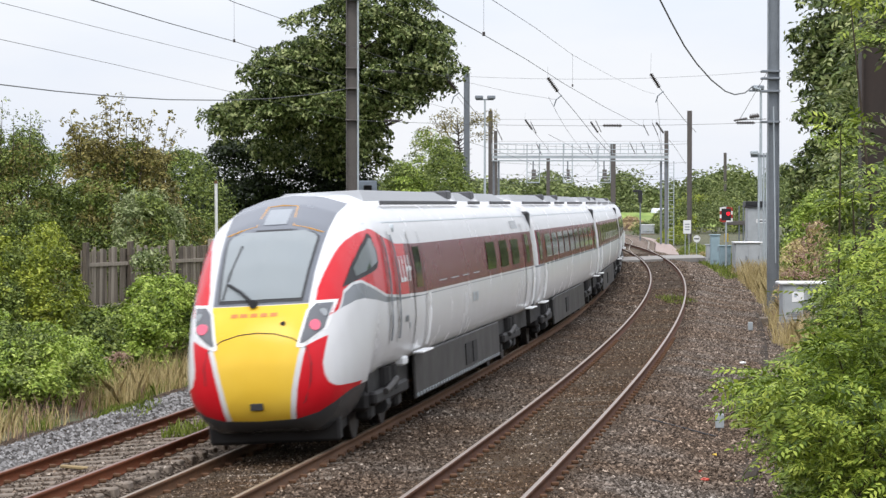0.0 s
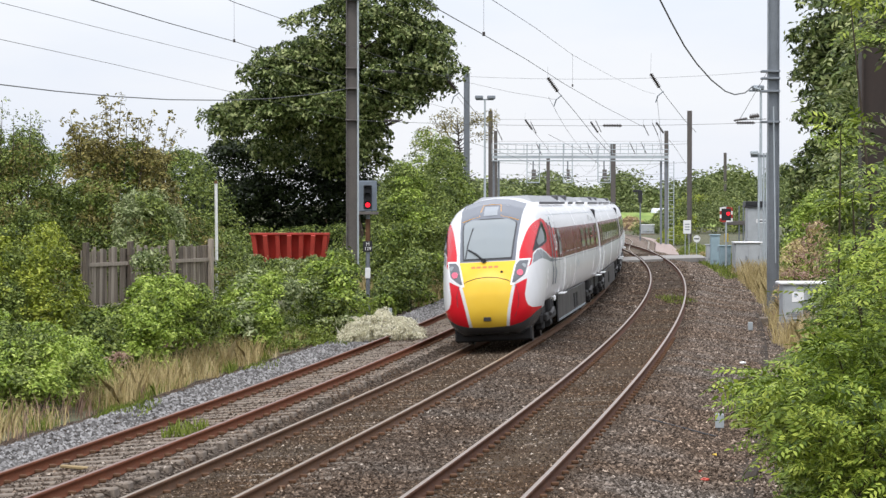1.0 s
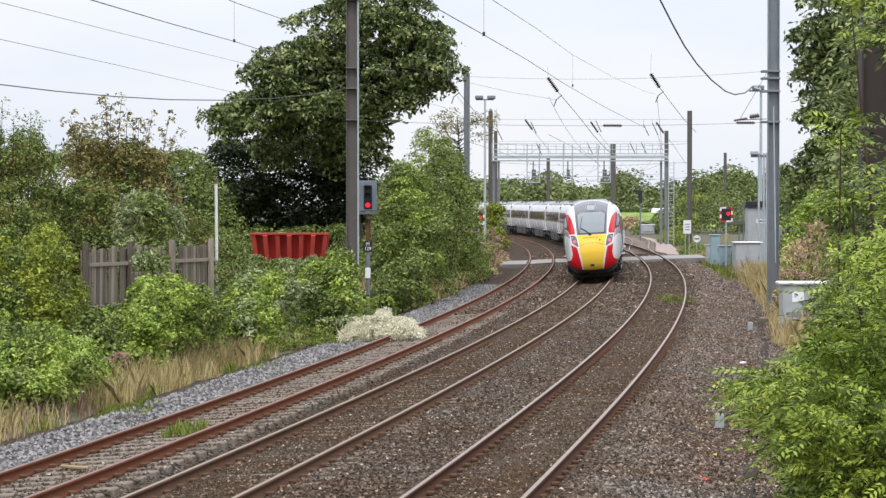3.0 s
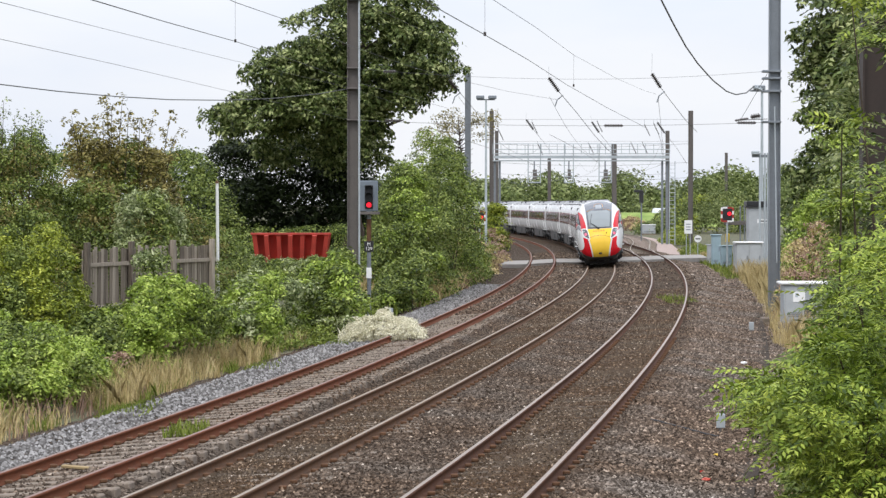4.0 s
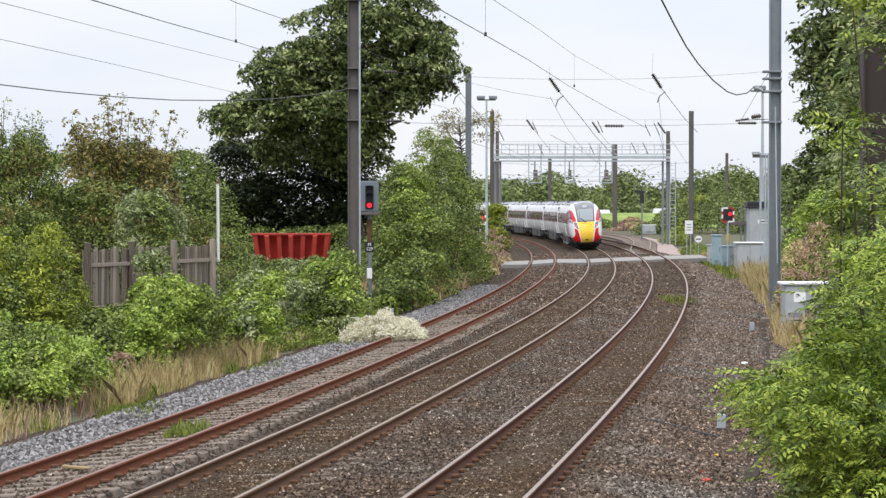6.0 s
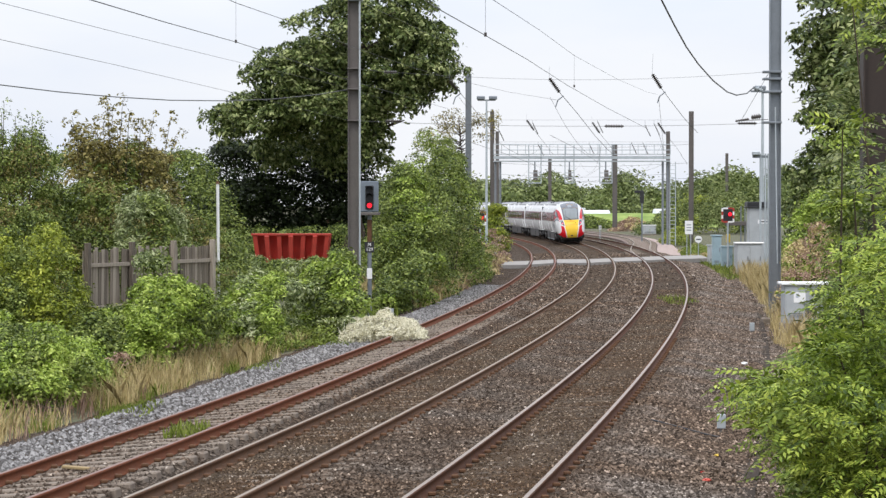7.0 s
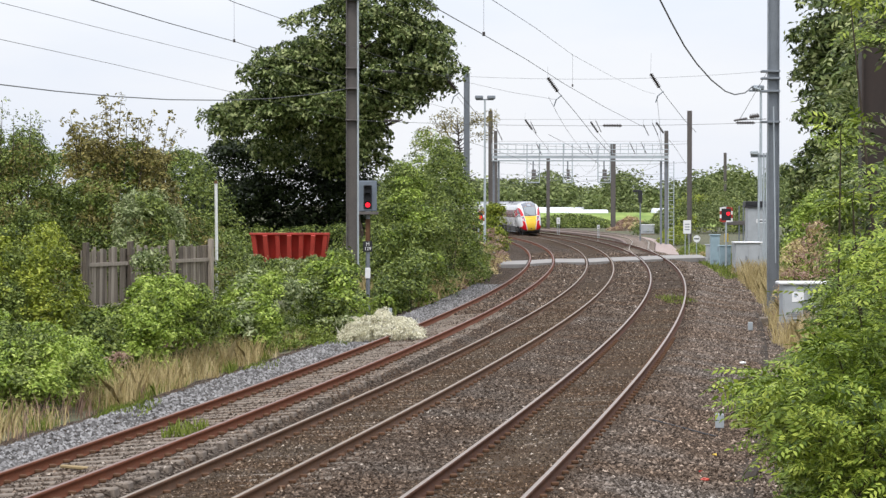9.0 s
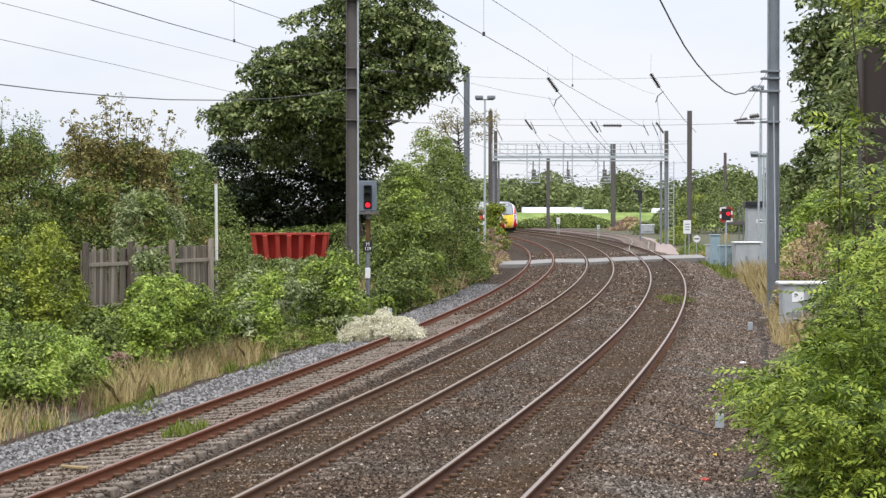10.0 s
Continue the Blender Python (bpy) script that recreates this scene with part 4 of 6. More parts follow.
floodlight(W(858 - 784, 200), 200, 11.8, (-0.45, 0.5), "pale steel column with twin floodlights")
floodlight(W(1346 - 784, 150), 150, 10.3, (-0.15,), "thin pale column with a floodlight")
cctv = tagged(empty("camera_post", Matrix.Translation((W(1347 - 784, 146), 146, -0.2))), "grey post with surveillance cameras beside the hut", "post")
for sx in (-0.14, 0.14, 0.3):
    part("post", rod(bmesh.new(), (sx, 0, 0), (sx, 0, 6.6), 0.06, 8), STEEL_PALE, cctv)
part("crossbar", boxed(-0.6, -0.05, 6.35, 0.5, 0.05, 6.5), STEEL, cctv)
part("housing", boxed(-0.62, -0.3, 6.5, -0.2, 0.2, 6.72, 0.04), STEEL_PALE, cctv)


# ---- signal gantry ----
def signal_gantry():
    d = 230.0
    xl, xr = W(878 - 784, d), W(1174 - 784, d)
    zb, zt = 7.30, 8.0
    root = tagged(empty("signal_gantry", Matrix.Translation((0, d, 0))), "grey steel signal gantry with railings over the tracks", "gantry")
    for x in (xl, xr):
        for dx in (-0.22, 0.22):
            part("leg", boxed(x + dx - 0.09, -0.12, -0.3, x + dx + 0.09, 0.12, zb), STEEL, root)
    part("deck", boxed(xl - 0.4, -0.6, zb, xr + 0.4, 0.6, zb + 0.10), STEEL_PALE, root)
    part("girder", boxed(xl - 0.4, -0.62, zb + 0.24, xr + 0.4, -0.5, zb + 0.50), STEEL_PALE, root)
    part("edge_angle", boxed(xl - 0.4, -0.66, zb + 0.62, xr + 0.4, -0.5, zb + 0.70), STEEL_PALE, root)
    for z in (zt + 0.35, zt + 0.85):
        part("handrail", rod(bmesh.new(), (xl - 0.4, -0.6, z), (xr + 0.4, -0.6, z), 0.035, 6), STEEL_PALE, root)
    n = 22
    for i in range(n + 1):
        x = xl - 0.4 + (xr - xl + 0.8) * i / n
        part("stanchion", rod(bmesh.new(), (x, -0.6, zb + 0.6), (x, -0.6, zt + 0.85), 0.03, 6), STEEL_PALE, root)
    for px in (943, 1004, 1068):
        x = W(px - 784, d)
        w = 0.55 if px != 1004 else 0.4
        for sx in (-w, w):
            part("hanger_post", rod(bmesh.new(), (x + sx, -0.75, zb - 1.85), (x + sx, -0.75, zt + 0.85), 0.05, 6), STEEL_PALE, root)
        cage = part("cage_floor", boxed(x - w, -1.2, zb - 1.95, x + w, -0.5, zb - 1.85), STEEL_PALE, root)
        for z in (zb - 1.4, zb - 1.0):
            part("cage_rail", rod(bmesh.new(), (x - w, -1.2, z), (x + w, -1.2, z), 0.03, 6), STEEL_PALE, root)
        part("signal_back", boxed(x - w * 0.25, -0.72, zb - 1.6, x + w * 0.45, -0.6, zb - 0.75, 0.03), STEEL_BROWN, root)
        for sx in (-w, w):
            part("cage_post", rod(bmesh.new(), (x + sx, -1.2, zb - 1.9), (x + sx, -1.2, zb - 0.9), 0.03, 6), STEEL_PALE, root)
        part("signal_bracket", boxed(x - 0.06, -0.70, zb - 0.8, x + 0.06, -0.6, zb, 0.01), STEEL, root)
    lad = W(1187 - 784, d)
    for sx in (-0.25, 0.25):
        part("ladder_rail", rod(bmesh.new(), (lad + sx, -0.2, -0.2), (lad + sx, -0.2, zb), 0.04, 6), STEEL_PALE, root)
    for i in range(20):
        part("rung", rod(bmesh.new(), (lad - 0.25, -0.2, 0.3 + i * 0.35), (lad + 0.25, -0.2, 0.3 + i * 0.35), 0.02, 5), STEEL_PALE, root)
    return root


signal_gantry()


# ---- colour-light signal ----
def glow(name, colour, strength):
    m = Nodes(name)
    return m.done((0.1, 0.0, 0.0), 0.3, 0.0, Emission_Color=(*colour, 1), Emission_Strength=strength)


RED_LAMP = glow("red_signal_lamp", (1.0, 0.015, 0.035), 1.7)
PINK_LAMP = glow("tail_lamp", (1.0, 0.22, 0.34), 1.0)


def writing(parent, text, size, m, material, name="letters"):
    cu = bpy.data.curves.new(name, "FONT")
    cu.body, cu.size, cu.align_x, cu.align_y, cu.extrude = text, size, "CENTER", "CENTER", 0.002
    tmp = bpy.data.objects.new(name, cu)
    scene.collection.objects.link(tmp)
    me = bpy.data.meshes.new_from_object(tmp.evaluated_get(bpy.context.evaluated_depsgraph_get()))
    bpy.data.objects.remove(tmp)
    me.materials.clear()
    me.materials.append(material)
    ob = new(name, me)
    ob.parent = parent
    ob.matrix_basis = m
    return ob


def colour_signal():
    d = 88.0
    x = W(651 - 784, d)
    z = lambda py: 3.55 + (360 - py) / 4550 * d
    zg = ground_z(x, d)
    root = tagged(empty("railway_signal", Matrix.Translation((x, d, 0))), "grey colour-light railway signal showing red on a post", "signal")
    part("post", rod(bmesh.new(), (0, 0, zg - 0.2), (0, 0, z(372)), 0.075, 10), STEEL, root)
    part("rust_band", rod(bmesh.new(), (0, 0, z(428)), (0, 0, z(388)), 0.085, 10), RUST, root)
    back = part("backboard", boxed(-0.31, -0.06, z(374), 0.31, 0.02, z(320), 0.02), plain("signal_grey_paint", (0.16, 0.19, 0.22), 0.5), root)
    part("lens_panel", boxed(-0.14, -0.10, z(370), 0.14, -0.062, z(328), 0.02), BLACK, root)
    for i, py in enumerate((334, 348, 363)):
        bm = rod(bmesh.new(), (0, -0.10, z(py)), (0, -0.125, z(py)), 0.085, 20)
        part("lens", bm, RED_LAMP if i == 2 else BLACK, root, "lit red lens" if i == 2 else "dark unlit lens")
        hood = bmesh.new()
        for a0 in range(0, 10):
            t0, t1 = math.pi * (a0 / 10), math.pi * ((a0 + 1) / 10)
            q = [(0.13 * math.cos(t), yy, z(py) + 0.13 * math.sin(t)) for t, yy in ((t0, -0.10), (t1, -0.10), (t1, -0.38), (t0, -0.38))]
            hood.faces.new([hood.verts.new(p) for p in q])
        bmesh.ops.solidify(hood, geom=hood.faces[:], thickness=0.012)
        part("hood", hood, BLACK, root)
    part("platform", boxed(-0.35, -0.35, z(380), 0.36, 0.25, z(375), 0.01), STEEL_BROWN, root)
    plate = part("number_plate", boxed(-0.16, -0.11, z(446), 0.16, -0.085, z(427), 0.01), BLACK, root)
    writing(root, "M", 0.16, pose(0, -0.114, z(432.5), 90), WHITE)
    writing(root, "129", 0.16, pose(0, -0.114, z(440.5), 90), WHITE)
    part("white_plate", boxed(-0.09, -0.11, z(493), 0.09, -0.085, z(474), 0.01), WHITE, root)
    return root


colour_signal()


# ---- red skip ----
def skip():
    d = 118.0
    x0, x1 = W(447 - 784, d), W(583 - 784, d)
    zt, zb = 3.55 - (413 - 360) / 4550 * d, 3.55 - (470 - 360) / 4550 * d
    root = tagged(empty("skip", Matrix.Translation(((x0 + x1) / 2, d, zb))), "open red steel waste skip with ribbed sides", "skip")
    L, H, D = (x1 - x0) / 2, zt - zb, 1.0
    def wall(name, a, b, c, e, th=0.05):
        bm = bmesh.new()
        bm.faces.new([bm.verts.new(p) for p in (a, b, c, e)])
        bmesh.ops.solidify(bm, geom=bm.faces[:], thickness=th)
        part(name, bm, SKIP_RED, root)
    wall("front_wall", (-L, -D, H), (L, -D, H), (L * 0.86, -D * 0.85, 0), (-L * 0.86, -D * 0.85, 0))
    wall("back_wall", (-L, D, H), (L, D, H), (L * 0.86, D * 0.85, 0), (-L * 0.86, D * 0.85, 0))
    wall("end_wall", (-L, -D, H), (-L, D, H), (-L * 0.86, D * 0.85, 0), (-L * 0.86, -D * 0.85, 0))
    wall("end_wall", (L, -D, H), (L, D, H), (L * 0.86, D * 0.85, 0), (L * 0.86, -D * 0.85, 0))
    part("floor", boxed(-L * 0.86, -D * 0.85, -0.02, L * 0.86, D * 0.85, 0.05), SKIP_RED, root)
    part("rim", boxed(-L - 0.05, -D - 0.34, H - 0.07, L + 0.05, -D + 0.0, H + 0.03, 0.015), SKIP_RED, root)
    for i in range(7):
        x = -L + 0.12 + (2 * L - 0.24) * i / 6
        bm = bmesh.new()
        w = 0.10
        q = [(x - w, -D - 0.30, H - 0.06), (x + w, -D - 0.30, H - 0.06), (x * 0.9 + w, -D * 0.85 - 0.20, 0.05), (x * 0.9 - w, -D * 0.85 - 0.20, 0.05)]
        bm.faces.new([bm.verts.new(p) for p in q])
        bmesh.ops.recalc_face_normals(bm, faces=bm.faces)
        bmesh.ops.solidify(bm, geom=bm.faces[:], thickness=0.24)
        part("rib", bm, SKIP_RED, root)
    return root


skip()


# ---- wooden fence ----
def fence():
    root = tagged(empty("fence"), "grey weathered close-board wooden fence, overgrown", "fence")
    a, b = Vector((W(146 - 784, 66), 66)), Vector((W(376 - 784, 73), 73))
    n = 150
    g = random.Random(3)
    d = (b - a).normalized()
    nrm = Vector((d.y, -d.x))
    L = (b - a).length
    me = [finish(boxed(-0.075, -0.012, 0, 0.075, 0.012, h, 0.004), "board", WOOD) for h in (1.95, 1.98, 1.92)]
    for i in range(int(L / 0.155)):
        s = i * 0.155
        p = a + d * s
        if 5.2 < s % 11 < 5.4:
            continue
        z = 2.37 - 1.95
        o = new("board", me[i % 3])
        o.parent = root
        o.matrix_basis = Matrix.Translation((p.x, p.y, z + g.uniform(-0.05, 0.03))) @ pose(0, 0, 0, g.uniform(-1.5, 1.5), g.uniform(-1.6, 1.6), math.degrees(math.atan2(d.y, d.x)))
    pm = finish(boxed(-0.085, -0.06, 0, 0.085, 0.06, 2.26, 0.01), "post", WOOD)
    for i in range(int(L / 2.4) + 1):
        p = a + d * (i * 2.4) + nrm * 0.1
        o = new("post", pm)
        o.parent = root
        o.matrix_basis = Matrix.Translation((p.x, p.y, 0.28)) @ pose(0, 0, 0, 0, 0, math.degrees(math.atan2(d.y, d.x)))
    for h in (0.45, 1.55):
        bm = bmesh.new()
        box(bm, 0, -0.02, -0.05, L, 0.02, 0.05, 0.005)
        o = part("rail", bm, WOOD, root)
        o.matrix_basis = Matrix.Translation((a.x + nrm.x * 0.07, a.y + nrm.y * 0.07, 0.41 + h)) @ pose(0, 0, 0, 0, 0, math.degrees(math.atan2(d.y, d.x)))


fence()
x, y, z = P(384, 430, 84)
wp = tagged(empty("marker_pole", Matrix.Translation((x, y, 0.2))), "slim white pole with a round cap", "pole")
part("pole", rod(bmesh.new(), (0, 0, 0), (-0.03, 0, 4.05 - 0.05), 0.05, 10), WHITE, wp)
part("cap", rod(bmesh.new(), (-0.03, 0, 4.0), (-0.03, 0, 4.1), 0.075, 10, 0.03), RUST, wp)


x, y, z = P(131, 818, 36)
tagged(new("timber_board", finish(boxed(-0.20, -0.06, 0, 0.20, 0.06, 0.04, 0.008), "timber_board", plain("pale_timber", (0.30, 0.225, 0.12), 0.8, 0, 0.2, 5))), "pale yellowish timber board lying between rails", "board").matrix_basis = Matrix.Translation((x, y, ground_z(x, y) + 0.03)) @ pose(0, 0, 0, 0, 3, -12)


# ---- lineside cabinets ----
def cabinet(name, label, x, y, w, dp, h, material, doors=2, roof_over=0.06, z0=None, roof=None, rx=0):
    z0 = ground_z(x, y) if z0 is None else z0
    root = tagged(empty(name, Matrix.Translation((x, y, z0)) @ pose(0, 0, 0, 0, 0, rx)), label, "cabinet", "lineside cabinets")
    part("plinth", boxed(-w / 2 - 0.05, -dp / 2 - 0.05, -0.15, w / 2 + 0.05, dp / 2 + 0.05, 0.12, 0.02), SLEEPER, root)
    part("body", boxed(-w / 2, -dp / 2, 0.12, w / 2, dp / 2, h - 0.08, 0.015), material, root)
    part("roof", boxed(-w / 2 - roof_over, -dp / 2 - roof_over, h - 0.08, w / 2 + roof_over, dp / 2 + roof_over, h, 0.02), roof or material, root)
    for i in range(doors):
        a, b = -w / 2 + w * i / doors + 0.04, -w / 2 + w * (i + 1) / doors - 0.04
        dr = part("door", boxed(a, -dp / 2 - 0.025, 0.2, b, -dp / 2 + 0.002, h - 0.14, 0.008), material, root)
        part("handle", boxed(b - 0.09, -dp / 2 - 0.06, h * 0.48, b - 0.05, -dp / 2 - 0.02, h * 0.6, 0.005), STEEL, dr)
        for k in range(3):
            part("louvre", boxed(a + 0.08, -dp / 2 - 0.038, 0.3 + k * 0.05, b - 0.12, -dp / 2 - 0.02, 0.325 + k * 0.05), STEEL, dr)
    return root


near = cabinet("location_cabinet", "grey steel location cabinet with pale flat roof", W(1424 - 784, 74), 74, 1.36, 0.8, 1.30, CABINET, 2, 0.1, z0=0.0, roof=WHITE)
part("label_plate", boxed(-0.42, -0.44, 0.72, -0.08, -0.428, 1.02), WHITE, near)
part("label_mark", boxed(-0.36, -0.446, 0.86, -0.28, -0.441, 0.98), STEEL_PALE, near)
part("vent_panel", boxed(-0.1, -0.44, 0.3, 0.22, -0.428, 0.62), STEEL_BROWN, near)
cabinet("location_cabinet", "pale grey steel cabinet beside dry grass", W(1322 - 784, 138), 138, 1.35, 0.9, 1.85, CABINET, 2, 0.1, roof=WHITE)
BLUEGREY = plain("blue_grey_paint", (0.28, 0.38, 0.42), 0.5, 0, 0.12, 2)
cabinet("equipment_cabinet", "blue-grey equipment cabinet near the crossing", W(1265 - 784, 158), 158, 0.55, 0.5, 2.0, BLUEGREY, 1)
cabinet("equipment_cabinet", "blue-grey equipment cabinet near the crossing", W(1283 - 784, 154), 154, 0.65, 0.5, 1.4, BLUEGREY, 1)
cabinet("equipment_cabinet", "pale grey equipment box on a stand", W(1255 - 784, 164), 164, 0.4, 0.4, 1.3, CABINET, 1)
cabinet("equipment_cabinet", "pale grey equipment cabinet beside the hut", W(1338 - 784, 150), 150, 0.7, 0.6, 2.3, CABINET, 1)
hut = cabinet("relay_hut", "tall grey relay hut with dark flat roof", W(1341 - 784, 149), 149.6, 1.22, 1.2, 3.75, CABINET, 1, 0.16, roof=BLACK)
part("roof_slab", boxed(-0.72, -0.72, 3.75, 0.72, 0.72, 4.02, 0.03), BLACK, hut)
part("sign_plate", boxed(-0.1, -0.64, 2.75, 0.55, -0.626, 2.98), WHITE, hut)
part("sign_bar", boxed(-0.02, -0.646, 2.83, 0.47, -0.641, 2.90), BLACK, hut)
bm = bmesh.new()
for i in range(22):
    rod(bm, (0.72, -0.6, 0.4 + i * 0.14), (0.80, -0.6, 0.47 + i * 0.14), 0.045, 6)
part("coiled_cable", bm, BLACK, hut)
cabinet("equipment_cabinet", "pale grey cabinet near the far signal", W(868 - 784, 190), 190, 0.75, 0.5, 0.95, CABINET, 1)
cabinet("equipment_cabinet", "low white cabinet beside the far line", W(1146 - 784, 300), 300, 1.5, 1.0, 1.2, CABINET, 1, roof=WHITE)


def wigwag(px, py, d, label):
    """A level-crossing light: striped backboard with lamps on a post."""
    x, y, z = P(px, py, d)
    root = tagged(empty("crossing_light", Matrix.Translation((x, y, 0))), label, "signal", "crossing lights")
    part("post", rod(bmesh.new(), (0, 0.06, ground_z(x, y) - 0.1), (0, 0.06, z + 0.3), 0.055, 8), STEEL_PALE, root)
    part("backboard", boxed(-0.30, -0.04, z - 0.4, 0.30, 0.02, z + 0.4, 0.01), BLACK, root)
    k = 0
    for sx in (-0.33, 0.33):
        for i in range(4):
            part("border_piece", boxed(sx - 0.05, -0.05, z - 0.42 + i * 0.21, sx + 0.05, 0.0, z - 0.42 + (i + 1) * 0.21 - 0.003), WHITE if (i + (sx > 0)) % 2 else SKIP_RED, root)
    for sz in (-0.4, 0.4):
        for i in range(2):
            part("border_piece", boxed(-0.275 + i * 0.28, -0.045, z + sz - 0.05, -0.005 + i * 0.28, -0.002, z + sz + 0.05), WHITE if (i + (sz > 0)) % 2 else SKIP_RED, root)
    part("lamp", rod(bmesh.new(), (0.12, -0.04, z + 0.05), (0.12, -0.09, z + 0.05), 0.11, 16), RED_LAMP, root, "lit red lamp")
    part("lamp", rod(bmesh.new(), (-0.14, -0.04, z + 0.05), (-0.14, -0.09, z + 0.05), 0.11, 16), BLACK, root)
    return root


wigwag(1285, 380, 152, "black crossing light with red and white border, lit red")
wigwag(847, 386, 168, "black crossing light with red and white border, lit red")
bar = tagged(empty("barrier_gear", Matrix.Translation((W(1302 - 784, 153), 153, 0))), "raised crossing barrier gear in grey and yellow", "barrier")
part("pedestal", boxed(-0.2, -0.25, -0.2, 0.2, 0.25, 1.2, 0.03), CABINET, bar)
part("yellow_box", boxed(-0.68, -0.25, 1.25, -0.46, 0.0, 1.75, 0.02), plain("yellow_paint", (0.6, 0.42, 0.02), 0.5), bar)
part("weight_arm", boxed(-0.75, -0.05, 2.25, 0.95, 0.05, 2.5, 0.02), STEEL_BROWN, bar)
for sx in (-0.55, 0.2, 0.45, 0.85):
    part("upright", rod(bmesh.new(), (sx, 0, 0), (sx, 0, 3.4), 0.04, 8), STEEL, bar)
# signs beyond the crossing
def sign(px, py, w, h, d, label, round_=False):
    x, y, z = P(px, py, d)
    root = tagged(empty("trackside_sign", Matrix.Translation((x, y, 0))), label, "sign", "trackside signs")
    for sx in ((-w * 0.25, w * 0.25) if not round_ else (0,)):
        part("post", rod(bmesh.new(), (sx, 0.03, -0.2), (sx, 0.03, z + h * 0.3), 0.03, 6), STEEL_PALE, root)
    if round_:
        part("plate", rod(bmesh.new(), (0, -0.01, z), (0, 0.01, z), w / 2, 20), WHITE, root)
        part("bar", boxed(-w * 0.35, -0.022, z - 0.04, w * 0.35, -0.014, z + 0.04), BLACK, root)
    else:
        part("plate", boxed(-w / 2, -0.015, z - h / 2, w / 2, 0.015, z + h / 2, 0.006), WHITE, root)
        for k in (-0.2, 0.0, 0.2):
            part("bar", boxed(-w * 0.3, -0.024, z + h * k - 0.03, w * 0.3, -0.018, z + h * k + 0.03), STEEL, root)


sign(1216, 402, 0.55, 0.95, 182, "white rectangular trackside sign with grey lines")
sign(1233, 423, 0.5, 0.5, 182, "small round white trackside sign", True)
sign(988, 391, 0.4, 0.7, 290, "small white marker board by the line")
sign(1059, 402, 0.25, 0.4, 260, "small white marker board by the line")
far_sig = tagged(empty("railway_signal", Matrix.Translation((W(1133 - 784, 250), 250, 0))), "small dark signal head on a post", "signal")
part("post", rod(bmesh.new(), (0, 0, -0.3), (0, 0, 4.6), 0.07, 8), STEEL, far_sig)
part("head", boxed(-0.2, -0.1, 3.6, 0.2, 0.1, 4.8, 0.03), BLACK, far_sig)
part("arm", boxed(-0.7, -0.05, 4.6, 0.1, 0.05, 4.85, 0.02), BLACK, far_sig)
# marker posts in the cess
for px, py, d in ((1327, 594, 76.5), (1272, 777, 42.8), (689, 545, 88)):
    x, y, z = P(px, py, d)
    mk = tagged(empty("marker_post", Matrix.Translation((x, y, ground_z(x, y)))), "short leaning post with a grey plate", "post", "marker posts")
    part("stake", rod(bmesh.new(), (0, 0, -0.1), (0.03, 0, 0.28), 0.025, 6), STEEL_BROWN, mk)
    part("plate", boxed(-0.05, -0.035, 0.07, 0.09, 0.035, 0.31, 0.01), STEEL_PALE, mk)
# a cable lying across the cess, and scraps of litter
lie = [P(1150 + 12 * i, 760 + 1.1 * i + 2.5 * math.sin(i * 1.7), 42.9 - 0.12 * i) for i in range(11)]
tagged(part("loose_cable", tube([(x, y, ground_z(x, y) + 0.03) for x, y, z in lie], 0.014, 6), BLACK), "thin black cable lying on the ballast", "cable")
for px, py, d, w, nm, paint, lab in ((1249, 866, 35.2, 0.07, "litter", plain("red_wrapper", (0.50, 0.07, 0.04), 0.5), "crumpled red wrapper on the ballast"),
                                     (1241, 850, 36.3, 0.04, "litter", SKIP_RED, "small red scrap on the ballast"),
                                     (1266, 819, 38.8, 0.05, "litter", plain("yellow_leaf", (0.62, 0.42, 0.06), 0.7), "yellow scrap on the ballast"),
                                     (1316, 645, 61.0, 0.09, "litter", WHITE, "crumpled pale paper beside the trough")):
    x, y, z = P(px, py, d)
    bm = bmesh.new()
    bmesh.ops.create_icosphere(bm, subdivisions=2, radius=w)
    for v in bm.verts:
        v.co *= 0.75 + 0.6 * noise.noise(v.co * 30 + Vector((px, 0, 0)))
        v.co.z *= 0.6
    ob = tagged(part(nm, bm, paint), lab, "litter")
    ob.matrix_basis = Matrix.Translation((x, y, ground_z(x, y) + w * 0.45))
# near brown mast in the foliage
mast("overhead_line_mast", "dark brown steel mast half hidden by leaves", W(1552 - 784, 34), 34, 9.0, 0.44, material=plain("brown_mast_paint", (0.034, 0.022, 0.017), 0.6, 0.1, 0.25, 1.5))
# polytunnels far beyond the line
FILM = plain("dull_white_film", (0.60, 0.62, 0.62), 0.6, 0, 0.25, 0.8)
def polytunnel(px0, px1, d, h):
    x0, x1 = W(px0 - 784, d), W(px1 - 784, d)
    root = tagged(empty("polytunnel", Matrix.Translation(((x0 + x1) / 2, d, 1.95))), "long white polytunnel in a field", "polytunnel", "polytunnels")
    bm = bmesh.new()
    n = 12
    L = (x1 - x0) / 2
    rings = []
    for x in np.linspace(-L, L, 14):
        rings.append([bm.verts.new((x, -4 * math.cos(math.pi * i / n), h * math.sin(math.pi * i / n))) for i in range(n + 1)])
    for a, b in zip(rings, rings[1:]):
        for i in range(n):
            bm.faces.new((a[i], a[i + 1], b[i + 1], b[i]))
    bm.faces.new(rings[0])
    bm.faces.new(rings[-1][::-1])
    part("cover", bm, FILM, root, smooth=True)


